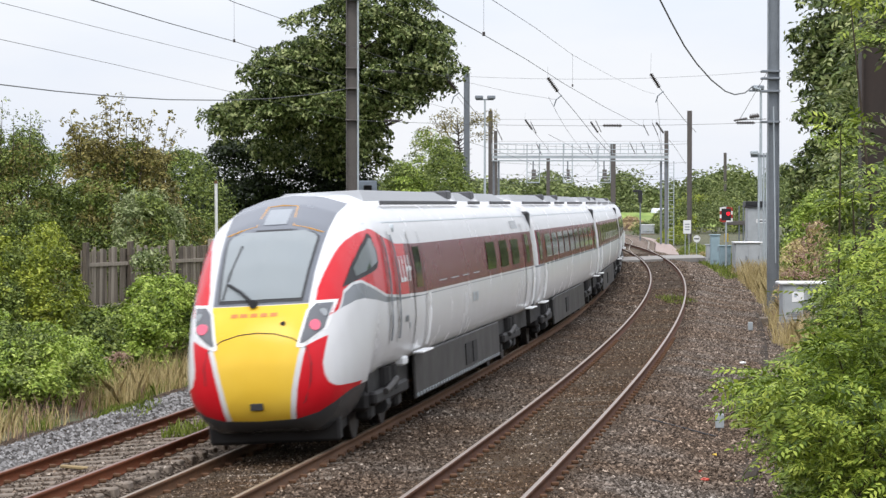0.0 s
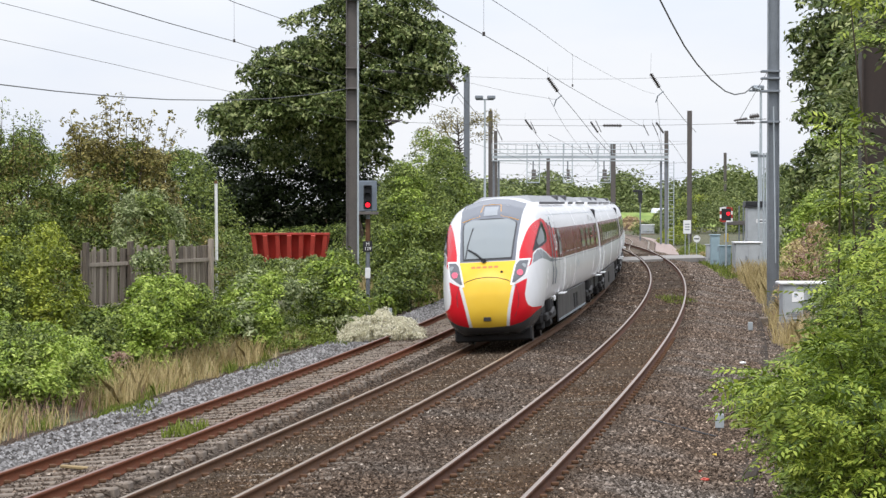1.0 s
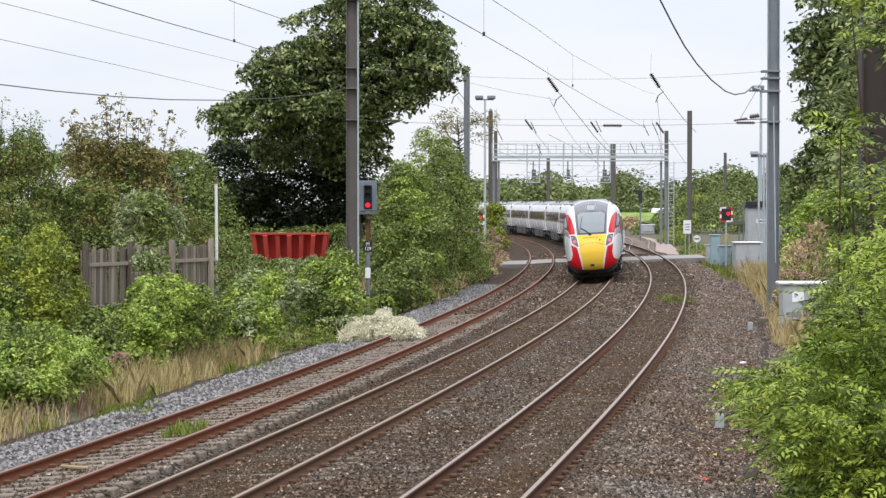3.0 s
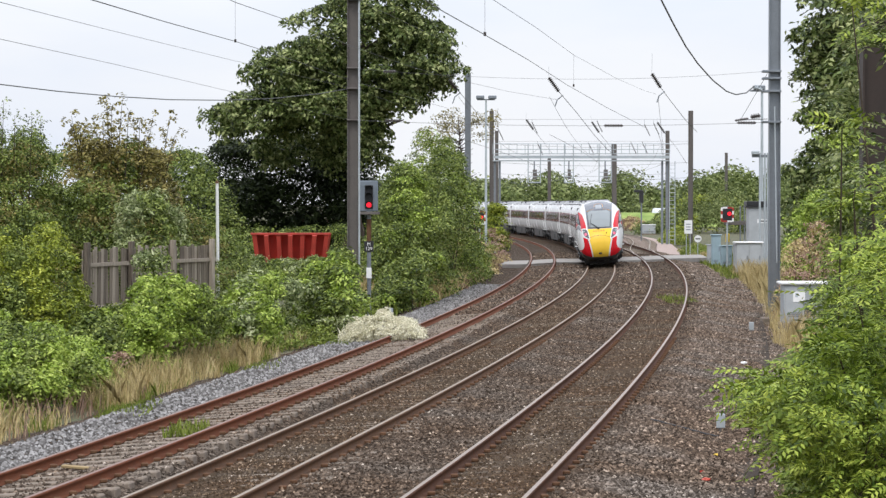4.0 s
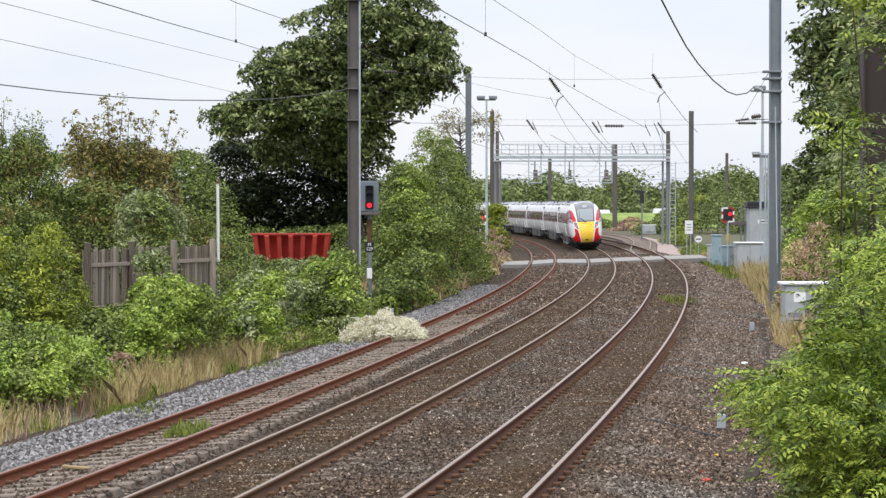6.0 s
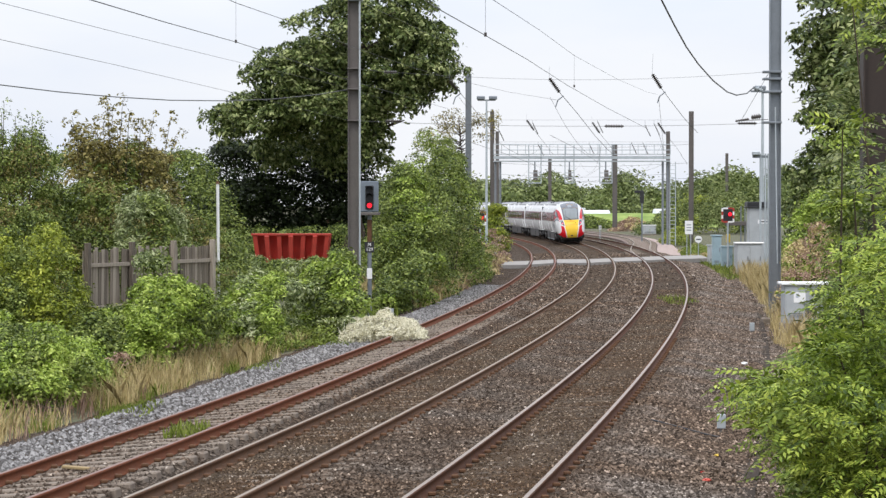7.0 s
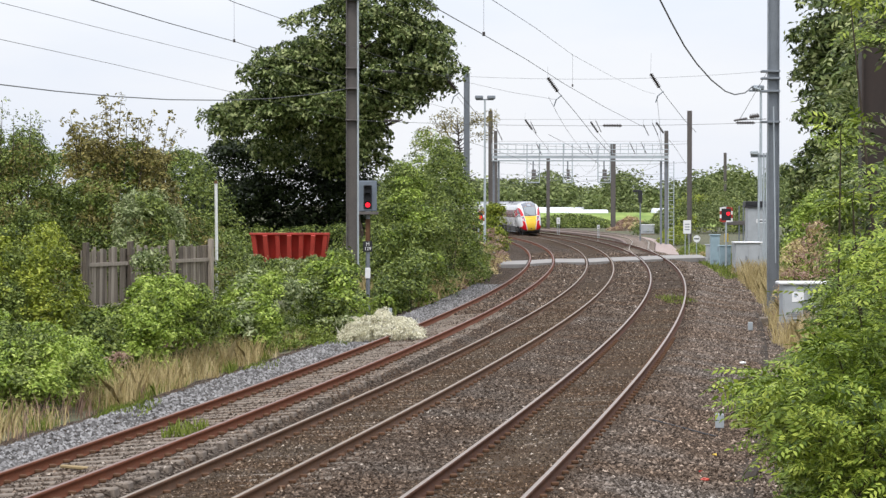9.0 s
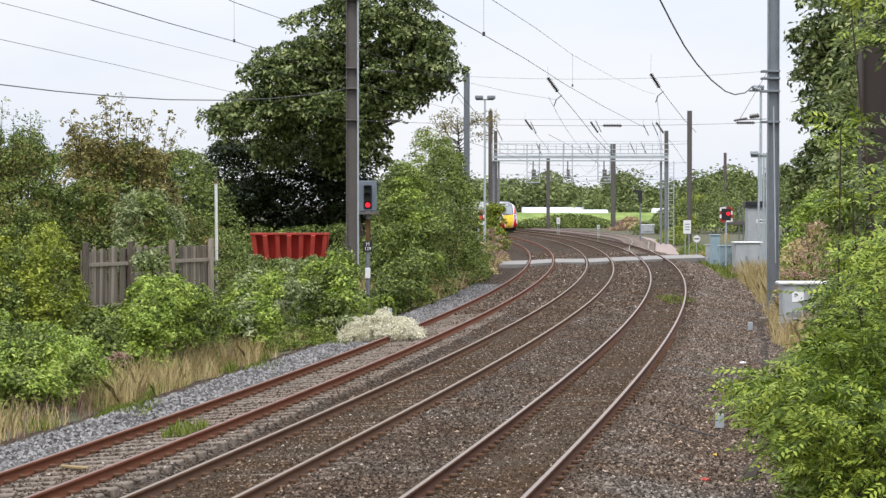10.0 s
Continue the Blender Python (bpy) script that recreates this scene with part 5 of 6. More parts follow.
bm = bmesh.new()
fld = [(4, 390, -0.4), (60, 390, -0.4), (64, 402, 2.0), (64, 430, 2.0), (4, 430, 2.0), (4, 402, 2.0)]
top = [bm.verts.new(p) for p in fld]
low = [bm.verts.new((p[0], p[1], -1.0)) for p in fld]
bm.faces.new((top[0], top[1], top[2], top[5]))
bm.faces.new((top[5], top[2], top[3], top[4]))
for i in range(6):
    bm.faces.new((top[i], low[i], low[(i + 1) % 6], top[(i + 1) % 6]))
FIELD = Nodes("grass_field")
tagged(new("field", finish(bm, "field", FIELD.done(FIELD.ramp(FIELD.noise(0.4, 6), (0.35, (0.13, 0.20, 0.035)), (0.65, (0.24, 0.30, 0.07))), 0.95))), "bright green rising field beyond the line", "field", kind="structure")
polytunnel(924, 1032, 420, 0.95)
polytunnel(1002, 1074, 408, 0.6)
polytunnel(1155, 1184, 412, 0.8)
thicket("far_hedge", "low far hedge beyond the line", 908, 1092, 372, 386, (392, 386, 384, 379, 384, 388), L_HEDGE, 63, 0.4, 1.0, 150, 60, base=-0.3)
thicket("far_hedge", "green bushes beyond the crossing", 1135, 1345, 300, 330, (388, 374, 360, 335, 332, 340, 345), L_FAR, 64, 0.32, 1.1, 240, 80, base=-0.3, second=L_YELLOW, share=0.05)
thicket("willowherb_patch", "dry pinkish weeds beyond the crossing", 1080, 1142, 336, 350, (400, 390, 384, 392), L_PINK, 65, 0.25, 0.5, 90, 50, base=-0.3, second=L_DRY, share=0.2)

# ---- level crossing deck and far turnout ----
def crossing():
    root = tagged(empty("level_crossing_deck"), "pale concrete level crossing panels between the rails", "crossing", kind="structure")
    edges = [("A", -3.0), ("A", -0.86), ("A", -0.64), ("A", 0.64), ("A", 0.86), ("B", -0.86), ("B", -0.64), ("B", 0.64), ("B", 0.86), ("C", -0.86), ("C", -0.64), ("C", 0.64), ("C", 0.86), ("C", 3.6)]
    for (k0, o0), (k1, o1) in zip(edges[::2], edges[1::2]):
        bm = bmesh.new()
        quad = []
        for yy, sgn in ((152.0, 0), (161.5, 1)):
            for k, o in ((k0, o0), (k1, o1)) if sgn == 0 else ((k1, o1), (k0, o0)):
                y = yy + (over(k, yy, 0)[0] + o - 5.0) * 1.15
                t = over(k, y, 0)
                z = RISE[k] + CANT[k] / 4 * (o / 0.75 if abs(o) < 1 else math.copysign(1, o)) - 0.012
                quad.append((t[0] + o, y, z))
        top = [bm.verts.new(p) for p in quad]
        low = [bm.verts.new((p[0], p[1], p[2] - 0.25)) for p in quad]
        bm.faces.new(top)
        bm.faces.new(low[::-1])
        for i in range(4):
            bm.faces.new((top[i], low[i], low[(i + 1) % 4], top[(i + 1) % 4]))
        part("panel", bm, ROADM, root)


crossing()


def away(y):
    """How far the turnout lies to the right of the right-hand track."""
    return np.interp(y, (180, 195, 205, 215, 224, 234, 246, 258, 270, 280, 290, 320, 400), (0.0, 0.3, 0.8, 1.45, 2.15, 2.95, 3.8, 4.6, 5.25, 5.7, 5.95, 6.2, 7.6))


def far_track():
    """A turnout that leaves the right-hand track beyond the crossing."""
    root = tagged(empty("railway_track"), "rusty turnout track diverging beyond the crossing", "railway track", "tracks of the line")
    t = TRACK["C"]
    t = t[(t[:, 1] > 180) & (t[:, 1] < 385)][::2]
    off = away(t[:, 1])
    for sg in (-1, 1):
        v = np.zeros((len(t), len(RAIL_PROFILE), 3))
        for j, (u, w) in enumerate(RAIL_PROFILE):
            v[:, j, 0] = t[:, 0] + np.cos(t[:, 2]) * (off + sg * 0.7525 + u)
            v[:, j, 1] = t[:, 1] - np.sin(t[:, 2]) * (off + sg * 0.7525 + u)
            v[:, j, 2] = 0.062 + w + sg * 0.03
        n = len(RAIL_PROFILE)
        i = np.arange(len(t) - 1)[:, None] * n
        j = np.arange(n)[None]
        f = np.stack([i + j, i + (j + 1) % n, i + n + (j + 1) % n, i + n + j], 2).reshape(-1, 4)
        part("rail", quick_mesh("rail", v.reshape(-1, 3), f, RAIL_MID), None, root)
    for q in t[6:140:2]:
        x = q[0] + away(q[1])
        o = new("sleeper", FAR_SLEEPER)
        o.parent = root
        o.matrix_basis = pose(x, q[1], -0.085, 0, 0, -math.degrees(q[2]))


FAR_SLEEPER = finish(boxed(-1.25, -0.13, -0.2, 1.25, 0.13, 0, 0.02), "sleeper", SLEEPER)
far_track()


def bed_sheet(name, label, category, material, y0, y1, left, right, z):
    """A raised gravel sheet that follows the turnout."""
    bm = bmesh.new()
    rows = []
    for y in np.arange(y0, y1, 3.0):
        c = over("C", y, 0)[0] + float(away(y))
        a, b = c + np.interp(y, *left), c + np.interp(y, *right)
        wob = 0.12 * noise.noise((y * 0.3, 3.0, 1.0))
        xs = (a, a, (a + b) / 2, b + wob, b + wob + 0.25)
        zs = (-0.7, z, z + 0.02, z, -0.7)
        rows.append([bm.verts.new((float(x), float(y), float(w))) for x, w in zip(xs, zs)])
    for a, b in zip(rows, rows[1:]):
        for k in range(4):
            bm.faces.new((a[k], a[k + 1], b[k + 1], b[k]))
    for r in (rows[0], rows[-1][::-1]):
        bm.faces.new(r)
    return tagged(new(name, finish(bm, name, material)), label, category, kind="structure")


PATHM = plain("pale_gravel", (0.33, 0.262, 0.232), 0.95, 0, 0.3, 1.5, 0.3)
BEDM = plain("brown_pink_ballast", (0.175, 0.132, 0.114), 0.95, 0, 0.45, 2.5, 0.5)
bed_sheet("track_bed", "brownish pink ballast bed of the turnout", "ballast", BEDM, 196, 372, ((196, 240, 372), (0.8, -1.5, -2.4)), ((196, 372), (1.25, 1.35)), -0.115)
bed_sheet("access_path", "pale pinkish gravel access path", "path", PATHM, 184, 330, ((184, 330), (1.3, 1.5)), ((184, 200, 230, 265, 330), (2.6, 3.1, 2.7, 2.2, 2.0)), -0.125)
thicket("verge_weeds", "yellow-green grass beside the access path", 1166, 1222, 232, 262, (424, 408, 402, 404, 412), L_GRASS, 164, 0.16, 0.35, 150, 50, base=-0.35, second=L_YELLOW, share=0.3, category="plant")
thicket("verge_weeds", "yellow-green grass beside the crossing", 1195, 1262, 182, 200, (446, 438, 432, 436, 440), L_GRASS, 165, 0.13, 0.28, 130, 50, base=-0.35, second=L_DRY, share=0.2, category="plant")


# ---- cable trough ----
trough = tagged(empty("cable_trough"), "concrete cable trough with separate lids along the cess", "cable trough")
lid = finish(boxed(-0.19, -0.48, 0, 0.19, 0.48, 0.06, 0.01), "lid", plain("dark_trough_concrete", (0.04, 0.031, 0.024), 0.95, 0, 0.3, 4, 0.3))
t = TRACK["C"]
i0 = int(np.argmin(abs(t[:, 1] - 24)))
g = random.Random(8)
for i in range(120):
    p = t[i0 + i * 2]
    o = new("lid", lid)
    o.parent = trough
    x, y = p[0] + math.cos(p[2]) * 3.15, p[1] - math.sin(p[2]) * 3.15
    o.matrix_basis = Matrix.Translation((x, y, -0.375 + g.uniform(-0.015, 0.012))) @ pose(0, 0, 0, g.uniform(-1, 1), g.uniform(-1.5, 1.5), -math.degrees(p[2]) + g.uniform(-1.5, 1.5))


# ---- sleepers, clips and loose ballast ----
def sleeper_mesh(material, w=0.26):
    return finish(boxed(-1.25, -w / 2, -0.2, 1.25, w / 2, 0, 0.02), "sleeper", material)


OILED = plain("oil_stained_concrete", (0.085, 0.066, 0.050), 0.9, 0, 0.35, 5, 0.4)
SL = {"A": sleeper_mesh(SLEEPER), "B": sleeper_mesh(SLEEPER), "C": sleeper_mesh(OILED)}
for k in "ABC":
    t = TRACK[k]
    i0 = int(np.argmin(abs(t[:, 1] - 4)))
    tilt = -math.degrees(math.asin(CANT[k] / 1.505))
    g = random.Random(ord(k))
    far_v, far_f = [], []
    sink = 0.0
    for i in range(int(260 / 0.7)):
        s = i0 + i * 1.4
        j = int(s)
        p = t[j] * (1 - (s - j)) + t[j + 1] * (s - j)
        m = Matrix.Translation((p[0], p[1], RISE[k] - (0.158 if k == "A" else 0.160) - sink + g.uniform(-0.008, 0.008))) @ pose(0, 0, 0, 0, tilt, -math.degrees(p[2]) + g.uniform(-0.5, 0.5))
        if i < 140:
            o = new("sleeper", SL[k])
            o.parent = TRACKS[k]
            o.matrix_basis = m
        else:
            b0 = len(far_v)
            far_v += [m @ Vector(q) for q in ((-1.25, -0.13, 0), (1.25, -0.13, 0), (1.25, 0.13, 0), (-1.25, 0.13, 0))]
            far_f.append((b0, b0 + 1, b0 + 2, b0 + 3))
    tagged(part("sleeper_run", quick_mesh("sleeper_run", np.array([tuple(v) for v in far_v]), np.array(far_f), OILED), None, TRACKS[k]), kind="stuff")
    # spring clips beside each rail, near stretch
    bm = bmesh.new()
    for i in range(24, 94):
        s = i0 + i * 1.4
        j = int(s)
        p = t[j] * (1 - (s - j)) + t[j + 1] * (s - j)
        m = Matrix.Translation((p[0], p[1], RISE[k])) @ pose(0, 0, 0, 0, tilt, -math.degrees(p[2]))
        for off in (-0.7525, 0.7525):
            for sd in (-0.11, 0.11):
                c = m @ Vector((off + sd, 0, -0.12))
                box(bm, c.x - 0.05, c.y - 0.035, c.z - 0.03, c.x + 0.05, c.y + 0.035, c.z + 0.02, 0.012)
    tagged(part("clip_run", bm, RUST, TRACKS[k]), kind="stuff")


def loose_ballast(name, label, n, ylo, yhi, edge0, edge1, size, stops, seed, power=1.55, skip_rails=True, rust=True, zone=""):
    """Angular stones over a stretch of the bed, between two side offsets."""
    g = np.random.default_rng(seed)
    y = ylo + (yhi - ylo) * g.random(n) ** power
    a = np.array([poly(LINE[edge0[0]], v) for v in y]) + edge0[1]
    c = np.array([poly(LINE[edge1[0]], v) for v in y]) + edge1[1]
    x = a + (c - a) * g.random(n)
    if skip_rails:
        for k in "ABC":
            cc = np.array([poly(LINE[k], v) for v in y])
            keep = np.abs(np.abs(x - cc) - 0.7525) > 0.11
            if zone == "out" and k != "A":
                keep &= (np.abs(x - cc) > 0.75) | (g.random(len(x)) < 0.12)
            keep &= ~((x - cc > 0.8) & (x - cc < 1.3) & (k == "B") & (g.random(len(x)) < 0.45))
            # most stones have been worked off the sleepers
            t = TRACK[k]
            step = np.interp(y + (x - cc) * np.interp(y, t[:, 1], t[:, 2]), t[:, 1], np.arange(len(t)))
            phase = ((step - int(np.argmin(abs(t[:, 1] - 4)))) / 1.4 + 0.5) % 1.0 - 0.5
            bare = np.array([noise.noise((u * 0.9, v * 0.45, 7.0)) for u, v in zip(x, y)]) > {"A": -0.12, "B": 0.12, "C": 0.3}[k]
            keep &= ~((np.abs(x - cc) < 0.68) & (np.abs(phase) < 0.2) & bare & (g.random(len(x)) < 0.8))
            x, y = x[keep], y[keep]
    z = np.array([ground_z(u, v) for u, v in zip(x, y)])
    n = len(x)
    s = size * (0.55 + 0.8 * g.random(n))
    base = np.array([(1, 0, 0), (0, 1, 0), (-1, 0, 0), (0, -1, 0), (0, 0, 1), (0, 0, -1)], float)
    q = base[None] * s[:, None, None] * (0.6 + 0.7 * g.random((n, 6, 1))) + g.normal(size=(n, 6, 3)) * s[:, None, None] * 0.18
    ang = g.random(n) * 6.28
    cs, sn = np.cos(ang)[:, None], np.sin(ang)[:, None]
    v = np.stack([q[..., 0] * cs - q[..., 1] * sn, q[..., 0] * sn + q[..., 1] * cs, q[..., 2] * 0.8], 2)
    v += np.stack([x, y, z + size * (0.25 + 0.6 * g.random(n))], 1)[:, None]
    f = np.array([(0, 1, 4), (1, 2, 4), (2, 3, 4), (3, 0, 4)])
    v = v[:, :5]
    F = (np.arange(n)[:, None, None] * 5 + f[None]).reshape(-1, 3)
    m = Nodes(name)
    geo = m.t.nodes.new("ShaderNodeNewGeometry")
    col = m.ramp(geo.outputs["Random Per Island"], *stops)
    if rust:
        col = m.mix(1.0, col, m.ramp(m.noise(0.35, 5), (0.4, (0.92, 0.76, 0.63)), (0.62, (1.04, 1.0, 0.96))), "MULTIPLY")
    tagged(new(name, quick_mesh(name, v.reshape(-1, 3), F, m.done(col, 0.95, Specular_IOR_Level=0.08))), label, "ballast", kind="stuff")


BROWN = ((0.0, (0.020, 0.014, 0.009)), (0.5, (0.083, 0.068, 0.056)), (0.9, (0.165, 0.142, 0.122)), (0.985, (0.27, 0.23, 0.19)), (1.0, (0.50, 0.46, 0.41)))
CESS = ((0.0, (0.026, 0.021, 0.017)), (0.5, (0.118, 0.101, 0.087)), (0.9, (0.222, 0.196, 0.174)), (0.985, (0.34, 0.30, 0.26)), (1.0, (0.55, 0.51, 0.47)))
TAN = ((0.0, (0.022, 0.016, 0.010)), (0.5, (0.068, 0.050, 0.034)), (0.9, (0.128, 0.101, 0.074)), (0.97, (0.25, 0.205, 0.16)), (1.0, (0.45, 0.41, 0.36)))
loose_ballast("ballast_stones", "loose angular brown-grey ballast stones", 110000, 26, 92, ("A", -0.9), ("C", 1.3), 0.027, BROWN, 17, zone="out")
loose_ballast("ballast_stones", "weathered grey-brown stones on the cess", 70000, 26, 110, ("C", 1.2), ("C", 5.0), 0.027, CESS, 37)
loose_ballast("ballast_stones", "brown-grey ballast stones farther along the bed", 48000, 86, 190, ("A", -0.9), ("C", 1.3), 0.050, BROWN, 19, 1.3, zone="out")
loose_ballast("ballast_stones", "pale grey-brown stones along the far cess", 26000, 92, 190, ("C", 1.2), ("C", 4.6), 0.045, CESS, 39, 1.3)
for seed, k in ((27, "B"), (28, "C")):
    loose_ballast("ballast_grit", "fine tan grit packed between the rails", 38000, 26, 110, (k, -0.68), (k, 0.68), 0.019, TAN, seed)
loose_ballast("grey_ballast_stones", "clean pale grey ballast on the siding's shoulder", 30000, 26, 120, ("A", -2.35), ("A", -0.85), 0.040,
              ((0.0, (0.05, 0.046, 0.043)), (0.5, (0.145, 0.138, 0.132)), (1.0, (0.32, 0.31, 0.30))), 18, 1.3, False, False)

# ---- train ----
U = np.array([0, 0.03, 0.1, 0.2, 0.35, 0.6, 1.0, 1.5, 2.0, 2.6, 3.4, 4.5, 6.0, 25.6])
WID = np.array([0.34, 0.58, 0.80, 0.94, 1.035, 1.11, 1.18, 1.24, 1.285, 1.315, 1.34, 1.355, 1.36, 1.36])
TOP = np.array([1.30, 1.42, 1.62, 1.82, 2.02, 2.33, 2.70, 3.06, 3.33, 3.54, 3.67, 3.715, 3.72, 3.72])
BOT = np.array([0.98, 0.82, 0.66, 0.54, 0.44, 0.34, 0.29, 0.30, 0.42, 0.90, 1.0, 1.0, 1.0, 1.0])
SQ = np.array([0, 0.03, 0.1, 0.25, 0.5, 0.68, 0.8, 0.88, 0.94, 0.98, 1.0])
SH = np.array([0.84, 0.90, 0.955, 1.0, 0.995, 0.95, 0.87, 0.755, 0.58, 0.34, 0.0])


def section(u):
    return np.interp(u, U, WID), np.interp(u, U, BOT), np.interp(u, U, TOP)


NQ = np.array([0, 0.03, 0.08, 0.15, 0.23, 0.32, 0.5, 0.68, 0.8, 0.88, 0.94, 0.98, 1.0])
NH = np.array([0.62, 0.71, 0.81, 0.90, 0.965, 1.0, 0.995, 0.95, 0.87, 0.755, 0.58, 0.34, 0.0])


def outline(u, q):
    """Relative half width up the section; the nose draws in more towards its foot."""
    k = np.clip((u - 1.4) / 1.8, 0, 1)
    return np.interp(q, NQ, NH) * (1 - k) + np.interp(q, SQ, SH) * k


def half_width(u, z):
    w, b, t = section(u)
    q = (z - b) / (t - b)
    return w * outline(u, q) if 0 <= q <= 1 else -1.0


UGRID = np.concatenate([np.arange(0, 1, 0.01), np.arange(1, 6, 0.03)])


def front_u(y, z):
    """How far behind the tip the nose is met at that side offset and height."""
    a = 0.0
    for u in UGRID:
        if half_width(u, z) >= abs(y):
            lo, hi = a, u
            for _ in range(12):
                c = (lo + hi) / 2
                lo, hi = (lo, c) if half_width(c, z) >= abs(y) else (c, hi)
            return hi
        a = u
    return 6.0


def body_mesh(us, nose, material):
    qs = np.array([0, 0.015, 0.03, 0.06, 0.1, 0.17, 0.25, 0.35, 0.45, 0.55, 0.62, 0.68, 0.74, 0.8, 0.84, 0.88, 0.91, 0.94, 0.96, 0.98, 0.99, 1.0])
    rows = []
    for u in us:
        sh = outline(u if nose else 10, qs)
        sh[-2] = 0.22
        w, b, t = section(u if nose else 10)
        y = np.concatenate([-w * sh, (w * sh)[::-1][1:]])
        z = b + (t - b) * np.concatenate([qs, qs[::-1][1:]])
        rows.append(np.stack([y, np.full_like(y, u), z], 1))
    bm = bmesh.new()
    vs = [[bm.verts.new(p) for p in r] for r in rows]
    for a, b in zip(vs, vs[1:]):
        for j in range(len(a) - 1):
            bm.faces.new((a[j], b[j], b[j + 1], a[j + 1]))
        bm.faces.new((a[-1], b[-1], b[0], a[0]))
    bm.faces.new(vs[0])
    bm.faces.new(vs[-1][::-1])
    return finish(bm, "body", material, True)


def livery(name, nose):
    """White car body with a dark red window band; the nose has yellow, red and grey fields."""
    m = Nodes(name)
    sep = m.t.nodes.new("ShaderNodeSeparateXYZ")
    m.link(m.coord(), sep.inputs[0])
    x, u, z = sep.outputs
    ax = m.math("ABSOLUTE", x)

    def curve(src, lo, hi, *pts):
        """Piecewise-linear function of src between lo and hi."""
        k = m.math("DIVIDE", m.math("SUBTRACT", src, lo), hi - lo)
        top = max(p[1] for p in pts)
        c = m.ramp(k, *[((p - lo) / (hi - lo), v / top) for p, v in pts])
        return m.math("MULTIPLY", c, top)

    def lt(a, b, soft=0.006):
        return m.math("SMOOTH_MIN", 1.0, m.math("MAXIMUM", 0.0, m.math("DIVIDE", m.math("SUBTRACT", b, a), soft)), 0.0)

    def band(a, lo, hi):
        return m.math("MULTIPLY", lt(lo, a), lt(a, hi))

    def both(*k):
        r = k[0]
        for q in k[1:]:
            r = m.math("MULTIPLY", r, q)
        return r

    dirt = m.noise(1.2, 6)
    white = m.ramp(dirt, (0.3, (0.655, 0.65, 0.645)), (0.7, (0.675, 0.675, 0.675)))
    red, crimson, grey = (0.56, 0.012, 0.020), (0.13, 0.003, 0.008), (0.20, 0.215, 0.23)
    col = white
    if nose:
        zlow = curve(u, 0, 7, (0.0, 1.75), (0.86, 2.0), (1.05, 2.14), (1.2, 2.26), (1.55, 2.36), (1.9, 2.38), (2.65, 2.24), (3.35, 2.12), (4.6, 2.06), (7.0, 2.02))
        zup = curve(u, 0, 7, (0.0, 3.13), (2.9, 3.13), (3.3, 3.10), (3.8, 3.0), (4.8, 2.86), (7.0, 2.83))
        rim = curve(z, 1.9, 3.4, (1.9, 0.665), (2.05, 0.70), (2.3, 0.765), (2.53, 0.82), (2.75, 0.885), (2.87, 0.93), (2.97, 0.99), (3.05, 1.06), (3.13, 1.18), (3.4, 1.4))
        shade = m.ramp(m.math("DIVIDE", u, 7.0), (0.79, red), (0.80, crimson))
        col = m.mix(both(band(z, zlow, zup), lt(0.45, u), lt(u, 25.3), lt(1.9, z), m.math("MAXIMUM", lt(rim, ax), lt(3.0, u))), col, shade)
        sw = curve(u, 0, 7, (0.0, 1.75), (0.62, 1.91), (1.0, 2.03), (1.5, 2.10), (1.9, 2.11), (2.6, 2.06), (3.35, 1.99), (4.6, 1.98), (7.0, 1.965))
        col = m.mix(both(band(z, sw, m.math("SUBTRACT", zlow, 0.035)), lt(0.62, u)), col, grey)
        # lower red cheeks and dark apron
        apron = curve(ax, 0, 1.4, (0.0, 0.52), (0.5, 0.54), (0.8, 0.62), (1.0, 0.74), (1.15, 0.88), (1.4, 1.05))
        cheek = curve(z, 0.5, 2.2, (0.5, 1.6), (0.92, 1.6), (0.96, 1.06), (1.03, 0.97), (1.15, 0.925), (1.3, 0.91), (1.63, 0.96), (2.2, 0.96))
        slant = curve(ax, 0, 1.4, (0.0, 1.32), (0.58, 1.50), (0.92, 1.66), (1.4, 1.8))
        col = m.mix(both(lt(ax, cheek), lt(z, slant), lt(u, 1.6)), col, red)
        yellow = curve(z, 0.4, 2.3, (0.4, 0.40), (0.6, 0.43), (0.95, 0.485), (1.39, 0.58), (1.6, 0.635), (2.05, 0.69), (2.3, 0.70))
        front = lt(u, 1.4)
        col = m.mix(both(lt(ax, m.math("ADD", yellow, 0.075)), front, lt(z, 2.3)), col, white)
        yel = m.ramp(m.noise(0.8, 3), (0.3, (0.78, 0.48, 0.035)), (0.7, (0.82, 0.55, 0.07)))
        col = m.mix(both(lt(ax, yellow), front, lt(z, 2.12)), col, yel)
        # grey brow round the windscreen, back along the roof
        brow = curve(z, 2.0, 3.8, (2.0, 0.68), (2.6, 0.715), (3.16, 0.765), (3.45, 0.80), (3.8, 0.80))
        col = m.mix(both(lt(ax, brow), lt(2.12, z), lt(u, 3.5)), col, (0.15, 0.16, 0.18))
        col = m.mix(both(lt(z, apron), lt(u, 2.6)), col, (0.06, 0.063, 0.067))
    else:
        col = m.mix(both(band(z, 2.0, 2.84), lt(0.7, u), lt(u, 25.2)), col, crimson)
        col = m.mix(band(z, 1.95, 2.0), col, grey)
    col = m.mix(lt(3.60, z), col, (0.42, 0.43, 0.44)) if not nose else m.mix(both(lt(3.64, z), lt(3.4, u)), col, (0.42, 0.43, 0.44))
    streak = m.ramp(m.noise(3, 5), (0.35, 0.99), (0.6, 1.0))
    col = m.mix(1.0, col, streak, "MULTIPLY")
